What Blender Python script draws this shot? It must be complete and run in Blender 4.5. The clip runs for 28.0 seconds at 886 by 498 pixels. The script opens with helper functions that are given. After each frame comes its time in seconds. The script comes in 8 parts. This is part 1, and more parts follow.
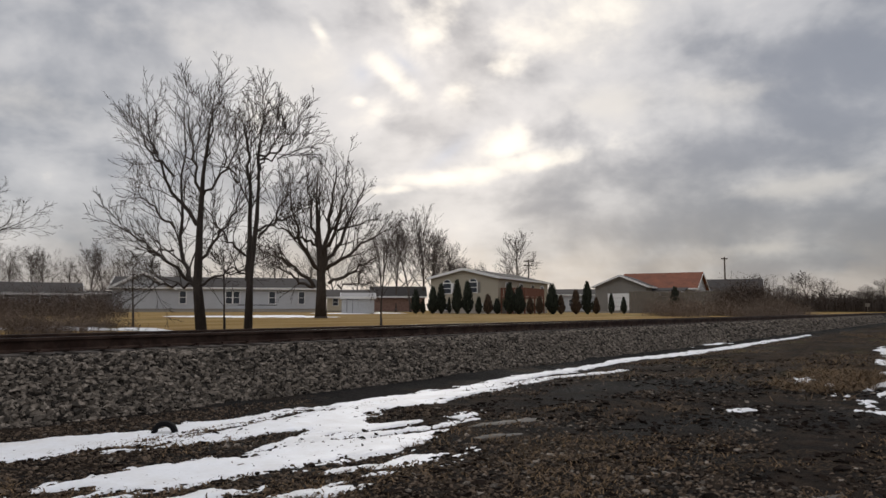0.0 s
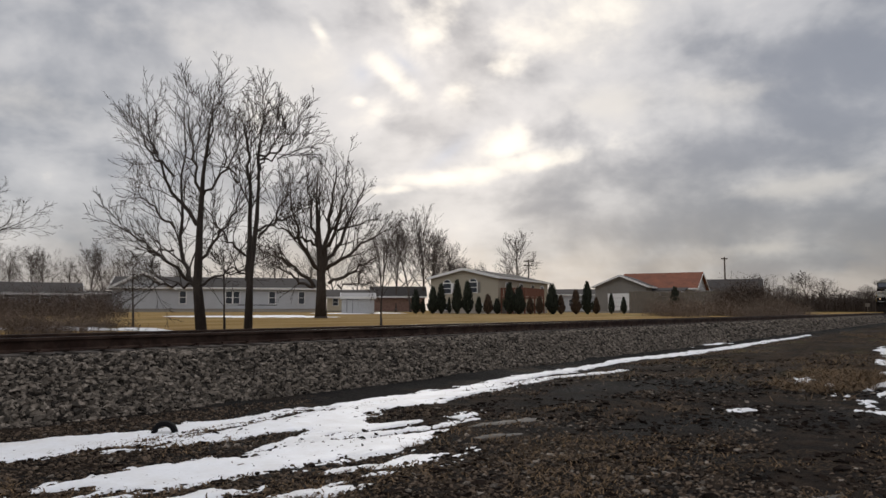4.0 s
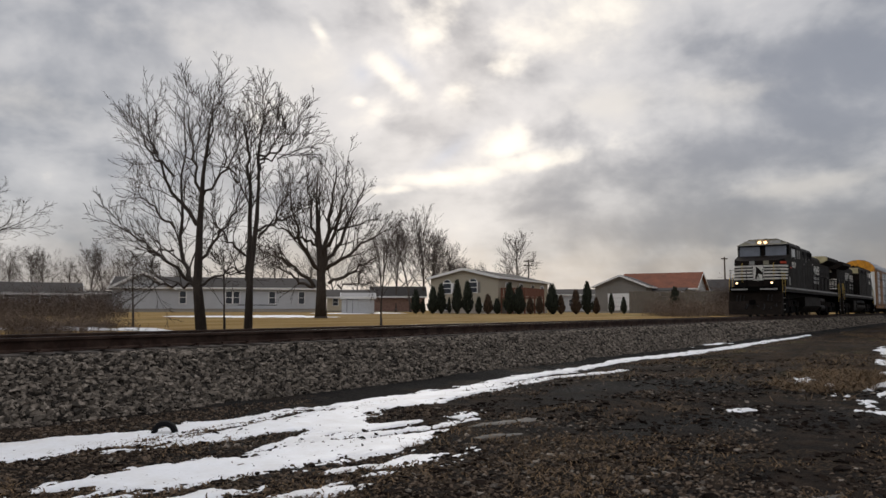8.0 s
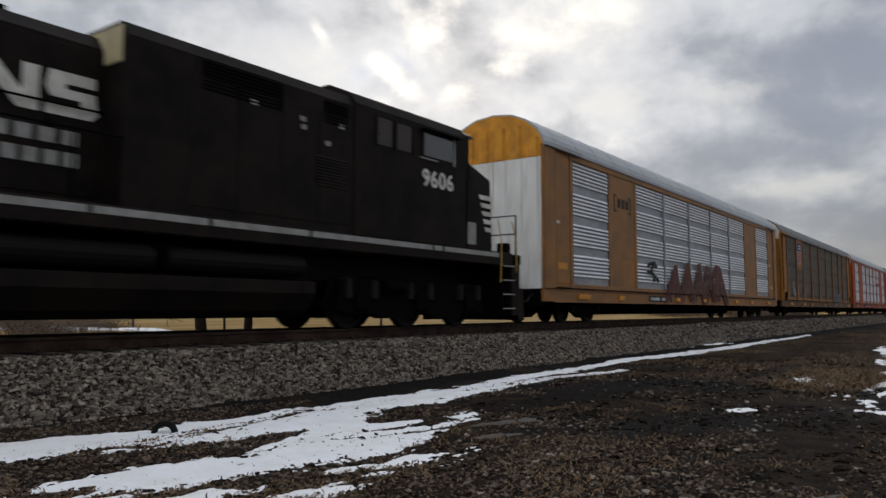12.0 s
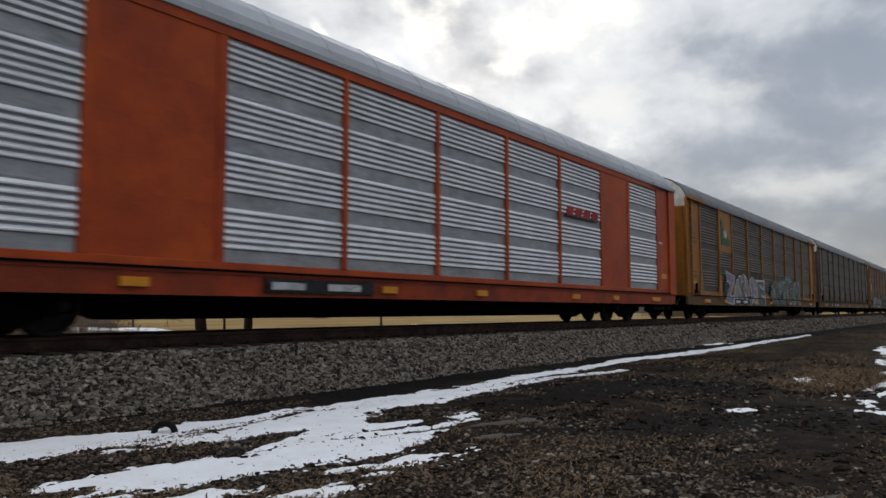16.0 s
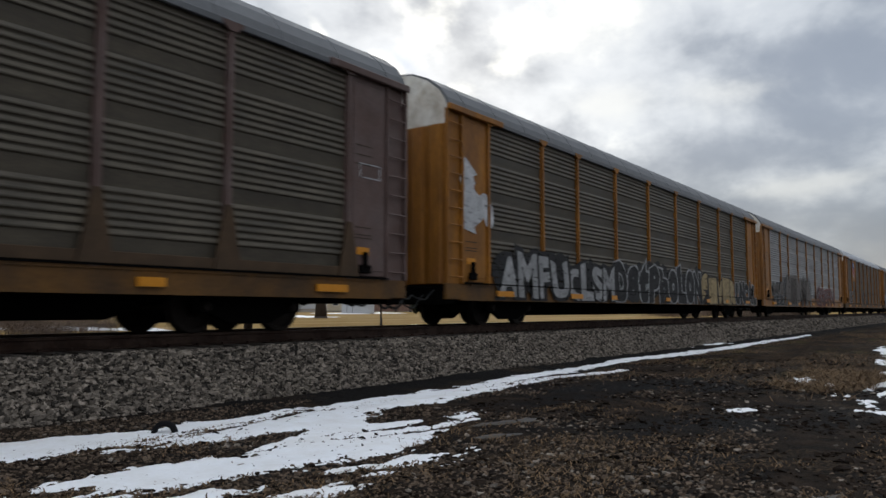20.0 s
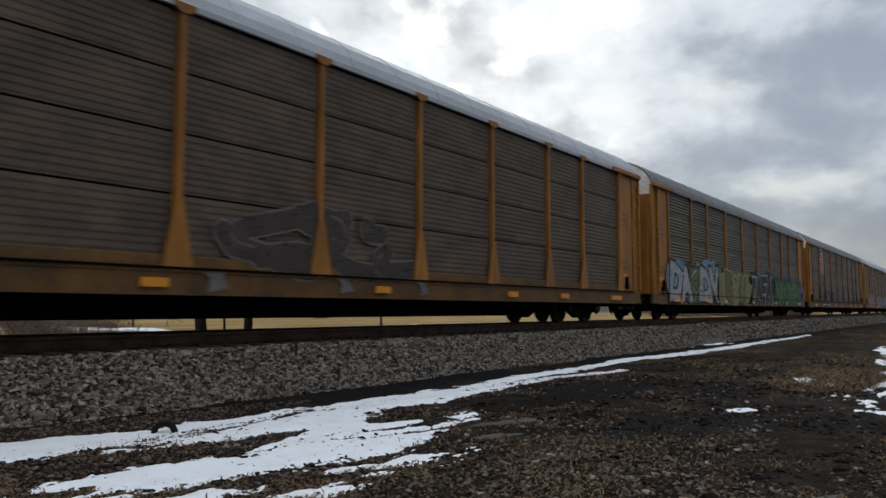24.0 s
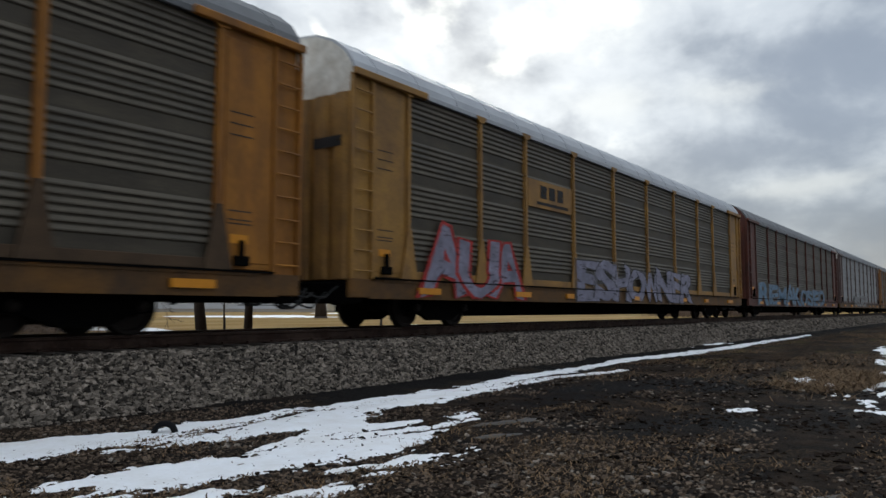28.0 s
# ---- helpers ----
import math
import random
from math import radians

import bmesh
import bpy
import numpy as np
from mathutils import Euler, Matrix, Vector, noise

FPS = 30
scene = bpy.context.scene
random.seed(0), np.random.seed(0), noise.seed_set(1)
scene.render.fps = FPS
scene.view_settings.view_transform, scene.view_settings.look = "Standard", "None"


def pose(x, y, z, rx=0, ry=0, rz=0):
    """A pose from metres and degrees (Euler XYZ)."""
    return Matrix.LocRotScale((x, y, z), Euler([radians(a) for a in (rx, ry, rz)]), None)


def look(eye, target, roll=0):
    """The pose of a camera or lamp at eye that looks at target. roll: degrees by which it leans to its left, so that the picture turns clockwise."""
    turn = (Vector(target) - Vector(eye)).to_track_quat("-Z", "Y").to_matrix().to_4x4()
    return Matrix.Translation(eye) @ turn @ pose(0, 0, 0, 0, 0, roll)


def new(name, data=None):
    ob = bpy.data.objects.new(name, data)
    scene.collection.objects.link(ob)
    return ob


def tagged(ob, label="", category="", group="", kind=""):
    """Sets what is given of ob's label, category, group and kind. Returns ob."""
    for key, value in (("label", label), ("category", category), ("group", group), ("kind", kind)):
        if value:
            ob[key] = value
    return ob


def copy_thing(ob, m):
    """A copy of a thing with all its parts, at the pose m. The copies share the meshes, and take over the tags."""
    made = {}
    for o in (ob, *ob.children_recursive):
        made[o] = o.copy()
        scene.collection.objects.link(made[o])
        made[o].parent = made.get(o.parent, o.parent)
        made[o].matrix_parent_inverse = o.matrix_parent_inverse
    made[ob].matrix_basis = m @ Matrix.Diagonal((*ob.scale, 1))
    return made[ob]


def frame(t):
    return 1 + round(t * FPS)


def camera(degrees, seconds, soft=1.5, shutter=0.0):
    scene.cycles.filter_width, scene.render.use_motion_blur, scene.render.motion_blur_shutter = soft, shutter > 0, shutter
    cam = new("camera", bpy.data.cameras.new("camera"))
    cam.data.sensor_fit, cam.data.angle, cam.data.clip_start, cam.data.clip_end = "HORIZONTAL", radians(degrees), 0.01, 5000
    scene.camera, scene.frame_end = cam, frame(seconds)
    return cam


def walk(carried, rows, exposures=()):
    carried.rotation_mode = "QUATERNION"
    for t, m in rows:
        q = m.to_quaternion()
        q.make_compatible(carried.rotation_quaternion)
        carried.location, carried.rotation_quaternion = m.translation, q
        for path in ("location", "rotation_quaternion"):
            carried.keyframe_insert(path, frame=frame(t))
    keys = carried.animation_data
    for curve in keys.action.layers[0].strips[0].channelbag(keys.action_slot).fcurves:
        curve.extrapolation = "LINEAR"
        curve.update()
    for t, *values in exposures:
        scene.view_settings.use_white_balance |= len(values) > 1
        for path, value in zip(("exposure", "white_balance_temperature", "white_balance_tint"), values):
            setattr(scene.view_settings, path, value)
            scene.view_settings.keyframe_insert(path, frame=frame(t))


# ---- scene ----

# Plan: x runs along the railway, y away from the camera across it, z = 0 at the top of the rails.
TRACK_Y = 11.005
EYE_Z = 0.362
HEADING, TILT, ROLL = 35.823, 4.678, 0.004

cam = camera(61.17, 28.0, soft=1.5, shutter=0.18)
aim = (math.cos(radians(HEADING)), math.sin(radians(HEADING)), EYE_Z + math.tan(radians(TILT)))
stand = look((0, 0, EYE_Z), aim, ROLL)
walk(cam, [(0, stand), (28, stand)],
     exposures=[(0, -0.04, 6750, 11), (9.3, -0.04, 6750, 11), (10.4, 0.0, 6600, 10), (12.5, 0.12, 6500, 9), (16, 0.22, 6400, 8), (20, 0.27, 6300, 7), (28, 0.30, 6150, 5)])


def progress(t):
    """Metres the train has rolled towards -x since 17 s."""
    q = t - 17.0
    return 18.407 * q - 0.0336 * q * q / 2


CAR_PITCH = 28.55
FIRST_CAR = 10.878 - 3 * CAR_PITCH      # front of the first rack car at 17 s
LOCO_LENGTH = 22.75


# ---- world, sun ----
def build_world():
    w = bpy.data.worlds.new("sky")
    scene.world = w
    w.use_nodes = True
    nt = w.node_tree
    nt.nodes.clear()
    N, L = nt.nodes.new, nt.links.new

    def math_(op, a, b=None, c=None, clamp=False):
        n = N("ShaderNodeMath")
        n.operation, n.use_clamp = op, clamp
        for i, v in enumerate((a, b, c)):
            if v is None:
                continue
            if isinstance(v, (int, float)):
                n.inputs[i].default_value = v
            else:
                L(v, n.inputs[i])
        return n.outputs[0]

    def smooth(v, a, b, lo=0.0, hi=1.0):
        n = N("ShaderNodeMapRange")
        n.interpolation_type = "SMOOTHSTEP"
        L(v, n.inputs["Value"])
        for k, x in (("From Min", a), ("From Max", b), ("To Min", lo), ("To Max", hi)):
            n.inputs[k].default_value = x
        return n.outputs["Result"]

    def mix(f, a, b):
        n = N("ShaderNodeMix")
        n.data_type = "RGBA"
        if isinstance(f, (int, float)):
            n.inputs["Factor"].default_value = f
        else:
            L(f, n.inputs["Factor"])
        for k, v in (("A", a), ("B", b)):
            s = [i for i in n.inputs if i.name == k and i.type == "RGBA"][0]
            if isinstance(v, tuple):
                s.default_value = (*v, 1)
            else:
                L(v, s)
        return [o for o in n.outputs if o.type == "RGBA"][0]

    tc = N("ShaderNodeTexCoord").outputs["Generated"]
    # turn the sky so that its first axis is the way the camera faces
    rot = N("ShaderNodeVectorRotate")
    rot.rotation_type = "Z_AXIS"
    L(tc, rot.inputs["Vector"])
    rot.inputs["Angle"].default_value = -radians(HEADING)
    sep = N("ShaderNodeSeparateXYZ")
    L(rot.outputs[0], sep.inputs[0])
    x, y, z = sep.outputs
    up = math_("MAXIMUM", z, 0.0)
    # a cloud deck seen in perspective
    den = math_("ADD", up, 0.16)
    px, py = math_("DIVIDE", x, den), math_("DIVIDE", y, den)
    deck = N("ShaderNodeCombineXYZ")
    L(px, deck.inputs[0])
    L(py, deck.inputs[1])

    def cloud(scale, detail, rough, warp, offset):
        m = N("ShaderNodeMapping")
        m.inputs["Location"].default_value = offset
        m.inputs["Scale"].default_value = (1.0, 0.75, 1)
        L(deck.outputs[0], m.inputs[0])
        n = N("ShaderNodeTexNoise")
        n.inputs["Scale"].default_value = scale
        n.inputs["Detail"].default_value = detail
        n.inputs["Roughness"].default_value = rough
        n.inputs["Distortion"].default_value = warp
        L(m.outputs[0], n.inputs["Vector"])
        return n.outputs["Fac"]

    big = cloud(0.8, 5, 0.55, 0.3, (3.1, 1.7, 0))
    mid = cloud(2.1, 7, 0.6, 0.5, (0.4, 5.2, 0))
    # angles right and up from the facing direction, in radians
    az = math_("ARCTAN2", math_("MULTIPLY", y, -1.0), x)
    el = math_("ARCSINE", z)
    flat = N("ShaderNodeCombineXYZ")
    L(az, flat.inputs[0])
    L(math_("MULTIPLY", el, 1.45), flat.inputs[1])

    def wisp(scale, detail, offset, warp=0.6):
        m = N("ShaderNodeMapping")
        m.inputs["Location"].default_value = offset
        L(flat.outputs[0], m.inputs[0])
        n = N("ShaderNodeTexNoise")
        n.inputs["Scale"].default_value = scale
        n.inputs["Detail"].default_value = detail
        n.inputs["Roughness"].default_value = 0.54
        n.inputs["Distortion"].default_value = warp
        L(m.outputs[0], n.inputs["Vector"])
        return n.outputs["Fac"]

    puff, shred = wisp(5.0, 5, (2.3, 4.1, 0), 0.2), wisp(13, 5, (7.7, 1.3, 0), 0.15)

    def spot(a, e, ra, re, tilt, weight):
        """Soft round a bearing and height."""
        da, de = math_("SUBTRACT", az, a), math_("SUBTRACT", el, e)
        c, s = math.cos(tilt), math.sin(tilt)
        u = math_("DIVIDE", math_("ADD", math_("MULTIPLY", da, c), math_("MULTIPLY", de, s)), ra)
        v = math_("DIVIDE", math_("SUBTRACT", math_("MULTIPLY", de, c), math_("MULTIPLY", da, s)), re)
        r2 = math_("ADD", math_("MULTIPLY", u, u), math_("MULTIPLY", v, v))
        return math_("MULTIPLY", math_("DIVIDE", 1.0, math_("ADD", 1.0, r2)), weight)

    def total(rows):
        t = None
        for row in rows:
            v = spot(*row)
            t = v if t is None else math_("MAXIMUM", t, v)
        return t

    def around(a, e, r):
        da, de = math_("SUBTRACT", az, a), math_("SUBTRACT", el, e)
        return smooth(math_("SQRT", math_("ADD", math_("MULTIPLY", da, da), math_("MULTIPLY", de, de))), r, 0.0)

    glow = around(0.012, 0.298, 0.50)
    rough_ = math_("ADD", math_("MULTIPLY", puff, 0.7), math_("MULTIPLY", shred, 0.3))
    ragged = math_("SUBTRACT", rough_, 0.5)
    dens = math_("ADD", math_("MULTIPLY", big, 0.15), math_("ADD", math_("MULTIPLY", mid, 0.08), math_("ADD", math_("MULTIPLY", puff, 0.62), math_("MULTIPLY", shred, 0.15))))
    light = smooth(dens, 0.62, 0.38)
    c = mix(light, (0.30, 0.325, 0.375), (0.60, 0.612, 0.645))
    shine = math_("MULTIPLY", glow, smooth(dens, 0.68, 0.40))
    c = mix(math_("MULTIPLY", shine, 0.8), c, (0.83, 0.83, 0.85))
    # heavier banks
    heavy = total([(0.45, 0.112, 0.226, 0.053, 0, 1.0), (0.271, 0.118, 0.189, 0.036, 0, 0.8), (0.42, 0.055, 0.2, 0.02, 0, 0.9),
                  (-0.034, 0.236, 0.075, 0.020, -0.2, 0.8),
                  (0.171, 0.232, 0.090, 0.020, -0.1, 0.7),
                  (0.395, 0.194, 0.173, 0.036, -0.08, 1.0),
                  (0.505, 0.288, 0.113, 0.060, -0.3, 0.9),
                  (-0.184, 0.17, 0.068, 0.038, 0, 0.6),
                  (-0.419, 0.172, 0.196, 0.045, 0, 0.6),
                  (0.125, 0.13, 0.196, 0.014, 0.1, 0.7),
                  (0.49, 0.222, 0.121, 0.038, 0, 1.0),
                  (0.468, 0.101, 0.121, 0.023, 0, 0.7),
                  (-0.127, 0.379, 0.045, 0.023, 0, 0.4)])
    c = mix(math_("MULTIPLY", smooth(math_("ADD", heavy, math_("MULTIPLY", ragged, 3.1)), 0.25, 1.1), 0.74), c, (0.25, 0.275, 0.335))
    # thin places and breaks where the light comes through
    thin = total([(0.224, 0.267, 0.072, 0.021, 0.05, 1.0),
                 (0.463, 0.151, 0.098, 0.014, 0.1, 1.0),
                 (0.391, 0.27, 0.083, 0.023, 0, 1.0),
                 (-0.52, 0.241, 0.083, 0.030, 0, 1.0),
                 (0.166, 0.357, 0.121, 0.045, 0.2, 0.8),
                 (-0.171, 0.315, 0.106, 0.053, 0, 0.6),
                 (-0.359, 0.34, 0.151, 0.045, 0, 0.6),
                 (0.392, 0.076, 0.068, 0.009, 0, 0.8)])
    c = mix(math_("MULTIPLY", smooth(math_("SUBTRACT", thin, math_("MULTIPLY", ragged, 3.1)), 0.3, 1.2), 0.62), c, (0.78, 0.76, 0.73))
    breaks = total([(-0.007, 0.392, 0.060, 0.057, 0, 1.0),
                   (-0.065, 0.304, 0.057, 0.020, -0.65, 0.9),
                   (0.082, 0.322, 0.045, 0.024, 0, 1.0),
                   (0.024, 0.287, 0.032, 0.024, 0, 0.95),
                   (-0.168, 0.36, 0.026, 0.012, -0.9, 0.85),
                   (-0.114, 0.276, 0.015, 0.009, 0, 0.75),
                   (0.089, 0.218, 0.041, 0.023, 0.2, 0.95),
                   (0.015, 0.178, 0.105, 0.016, 0.13, 1.0),
                   (-0.071, 0.160, 0.060, 0.010, 0.1, 0.9),
                   (0.118, 0.196, 0.083, 0.016, 0.1, 1.0),
                   (-0.072, 0.268, 0.045, 0.030, -0.5, 0.55),
                   (0.051, 0.361, 0.121, 0.045, 0, 0.6)])
    c = mix(smooth(math_("SUBTRACT", breaks, math_("MULTIPLY", ragged, 3.3)), 0.36, 1.05), c, (1.16, 1.11, 1.01))
    # small gaps of blue beside the breaks
    blue_gap = total([(0.006, 0.208, 0.030, 0.008, 0.6, 1.0), (-0.111, 0.309, 0.015, 0.012, 0, 1.0), (-0.053, 0.324, 0.020, 0.007, -0.6, 1.0)])
    c = mix(math_("MULTIPLY", blue_gap, 0.42), c, (0.45, 0.54, 0.72))
    # low warm bands near the horizon
    low = math_("MULTIPLY", smooth(el, 0.15, 0.0), smooth(wisp(7.0, 4, (1, 9, 0), 0.2), 0.42, 0.6))
    c = mix(math_("MULTIPLY", low, 0.42), c, (0.55, 0.49, 0.44))
    # a heavier bank low down along the railway
    bank = N("ShaderNodeVectorMath")
    bank.operation = "SCALE"
    L(c, bank.inputs[0])
    L(math_("SUBTRACT", 1.0, math_("MULTIPLY", math_("MULTIPLY", smooth(az, 0.05, 0.4), smooth(el, 0.27, 0.08)), 0.24)), bank.inputs["Scale"])
    c = bank.outputs[0]
    # an overcast sky grows brighter overhead
    over = N("ShaderNodeVectorMath")
    over.operation = "SCALE"
    L(c, over.inputs[0])
    L(smooth(el, 0.42, 1.35, 1.0, 2.5), over.inputs["Scale"])
    c = over.outputs[0]
    # unseen sky behind left: raised high up, halved low down, to light the train
    turnv = math_("ADD", math_("MULTIPLY", x, -0.55), math_("MULTIPLY", y, 0.83))
    back = N("ShaderNodeVectorMath")
    back.operation = "SCALE"
    L(c, back.inputs[0])
    lift = smooth(el, 0.03, 0.55, 0.5, 2.0)
    side = smooth(turnv, 0.15, 0.8)
    L(math_("ADD", 1.0, math_("MULTIPLY", side, math_("SUBTRACT", lift, 1.0))), back.inputs["Scale"])
    c = back.outputs[0]
    # clear air above the clouds
    sky = N("ShaderNodeTexSky")
    sky.sky_type, sky.sun_disc = "NISHITA", False
    sky.sun_elevation, sky.sun_rotation = radians(21), radians(90 - HEADING)
    blue = N("ShaderNodeVectorMath")
    blue.operation = "SCALE"
    L(sky.outputs[0], blue.inputs[0])
    blue.inputs["Scale"].default_value = 0.10
    c = mix(0.93, blue.outputs[0], c)
    bg = N("ShaderNodeBackground")
    L(c, bg.inputs["Color"])
    bg.inputs["Strength"].default_value = 1.0
    out = N("ShaderNodeOutputWorld")
    L(bg.outputs[0], out.inputs["Surface"])


build_world()
sun_data = bpy.data.lights.new("sun", "SUN")
sun_data.energy, sun_data.angle, sun_data.color = 0.8, radians(22), (1.0, 0.95, 0.88)
sun = new("sun", sun_data)
sun.matrix_world = look((40 * math.cos(radians(HEADING)), 40 * math.sin(radians(HEADING)), 40 * math.tan(radians(21))), (0, 0, 0))


# ---- materials ----
MATS = {}


def material(name, color, rough=0.7, metal=0.0, vary=0.25, grain=8.0, fine=60.0, bump=0.15, bump_size=0.01,
             second=None, second_amount=0.5, second_scale=1.5, second_edge=0.12, island=0.0, stretch=(1, 1, 1), emit=0.0, gloss=0.22):
    """A surface with a colour, a second colour in worn patches, and grain at two scales."""
    if name in MATS:
        return MATS[name]
    m = bpy.data.materials.new(name)
    MATS[name] = m
    m.use_nodes = True
    nt = m.node_tree
    N, L = nt.nodes.new, nt.links.new
    b = nt.nodes["Principled BSDF"]
    tc = N("ShaderNodeTexCoord")
    mp = N("ShaderNodeMapping")
    mp.inputs["Scale"].default_value = stretch
    L(tc.outputs["Object"], mp.inputs[0])
    oi = N("ShaderNodeObjectInfo")
    addv = N("ShaderNodeVectorMath")
    addv.operation = "ADD"
    L(mp.outputs[0], addv.inputs[0])
    mul = N("ShaderNodeMath")
    mul.operation = "MULTIPLY"
    L(oi.outputs["Random"], mul.inputs[0])
    mul.inputs[1].default_value = 37.0
    L(mul.outputs[0], addv.inputs[1])

    def noise_(scale, detail=4, rough_=0.55):
        n = N("ShaderNodeTexNoise")
        n.inputs["Scale"].default_value = scale
        n.inputs["Detail"].default_value = detail
        n.inputs["Roughness"].default_value = rough_
        L(addv.outputs[0], n.inputs["Vector"])
        return n.outputs["Fac"]

    def ramp(v, a, bb, lo, hi):
        n = N("ShaderNodeMapRange")
        L(v, n.inputs["Value"])
        for k, x in (("From Min", a), ("From Max", bb), ("To Min", lo), ("To Max", hi)):
            n.inputs[k].default_value = x
        return n.outputs["Result"]

    def mixc(f, a, bb, mode="MIX"):
        n = N("ShaderNodeMix")
        n.data_type, n.blend_type = "RGBA", mode
        if isinstance(f, float):
            n.inputs["Factor"].default_value = f
        else:
            L(f, n.inputs["Factor"])
        for k, v in (("A", a), ("B", bb)):
            s = [i for i in n.inputs if i.name == k and i.type == "RGBA"][0]
            if isinstance(v, tuple):
                s.default_value = (*v, 1)
            else:
                L(v, s)
        return [o for o in n.outputs if o.type == "RGBA"][0]

    n1, n2 = noise_(grain), noise_(fine, 3)
    col = color
    if second:
        n3 = noise_(second_scale, 6, 0.62)
        t = 1 - second_amount
        t = 0.3 + 0.4 * t
        col = mixc(ramp(n3, t - second_edge / 2, t + second_edge / 2, 0.0, 1.0), color, second)
    v1 = ramp(n1, 0.25, 0.75, 1 - vary, 1 + vary)
    v2 = ramp(n2, 0.25, 0.75, 1 - vary * 0.7, 1 + vary * 0.7)
    vm = N("ShaderNodeMath")
    vm.operation = "MULTIPLY"
    L(v1, vm.inputs[0])
    L(v2, vm.inputs[1])
    val = vm.outputs[0]
    if island:
        g = N("ShaderNodeNewGeometry")
        iv = ramp(g.outputs["Random Per Island"], 0, 1, 1 - island, 1 + island)
        vm2 = N("ShaderNodeMath")
        vm2.operation = "MULTIPLY"
        L(val, vm2.inputs[0])
        L(iv, vm2.inputs[1])
        val = vm2.outputs[0]
    hs = N("ShaderNodeHueSaturation")
    L(val, hs.inputs["Value"])
    if isinstance(col, tuple):
        hs.inputs["Color"].default_value = (*col, 1)
    else:
        L(col, hs.inputs["Color"])
    L(hs.outputs[0], b.inputs["Base Color"])
    L(ramp(n1, 0.2, 0.8, max(0.02, rough - 0.12), min(1, rough + 0.12)), b.inputs["Roughness"])
    b.inputs["Metallic"].default_value = metal
    b.inputs["Specular IOR Level"].default_value = gloss
    if bump:
        bp = N("ShaderNodeBump")
        bp.inputs["Strength"].default_value = bump
        bp.inputs["Distance"].default_value = bump_size
        L(n2, bp.inputs["Height"])
        L(bp.outputs[0], b.inputs["Normal"])
    if emit:
        b.inputs["Emission Color"].default_value = (*color, 1)
        b.inputs["Emission Strength"].default_value = emit
    return m


def glass(name, tint=(0.03, 0.035, 0.04)):
    if name in MATS:
        return MATS[name]
    m = material(name, tint, rough=0.12, vary=0.1, bump=0.0)
    m.node_tree.nodes["Principled BSDF"].inputs["Coat Weight"].default_value = 0.6
    return m


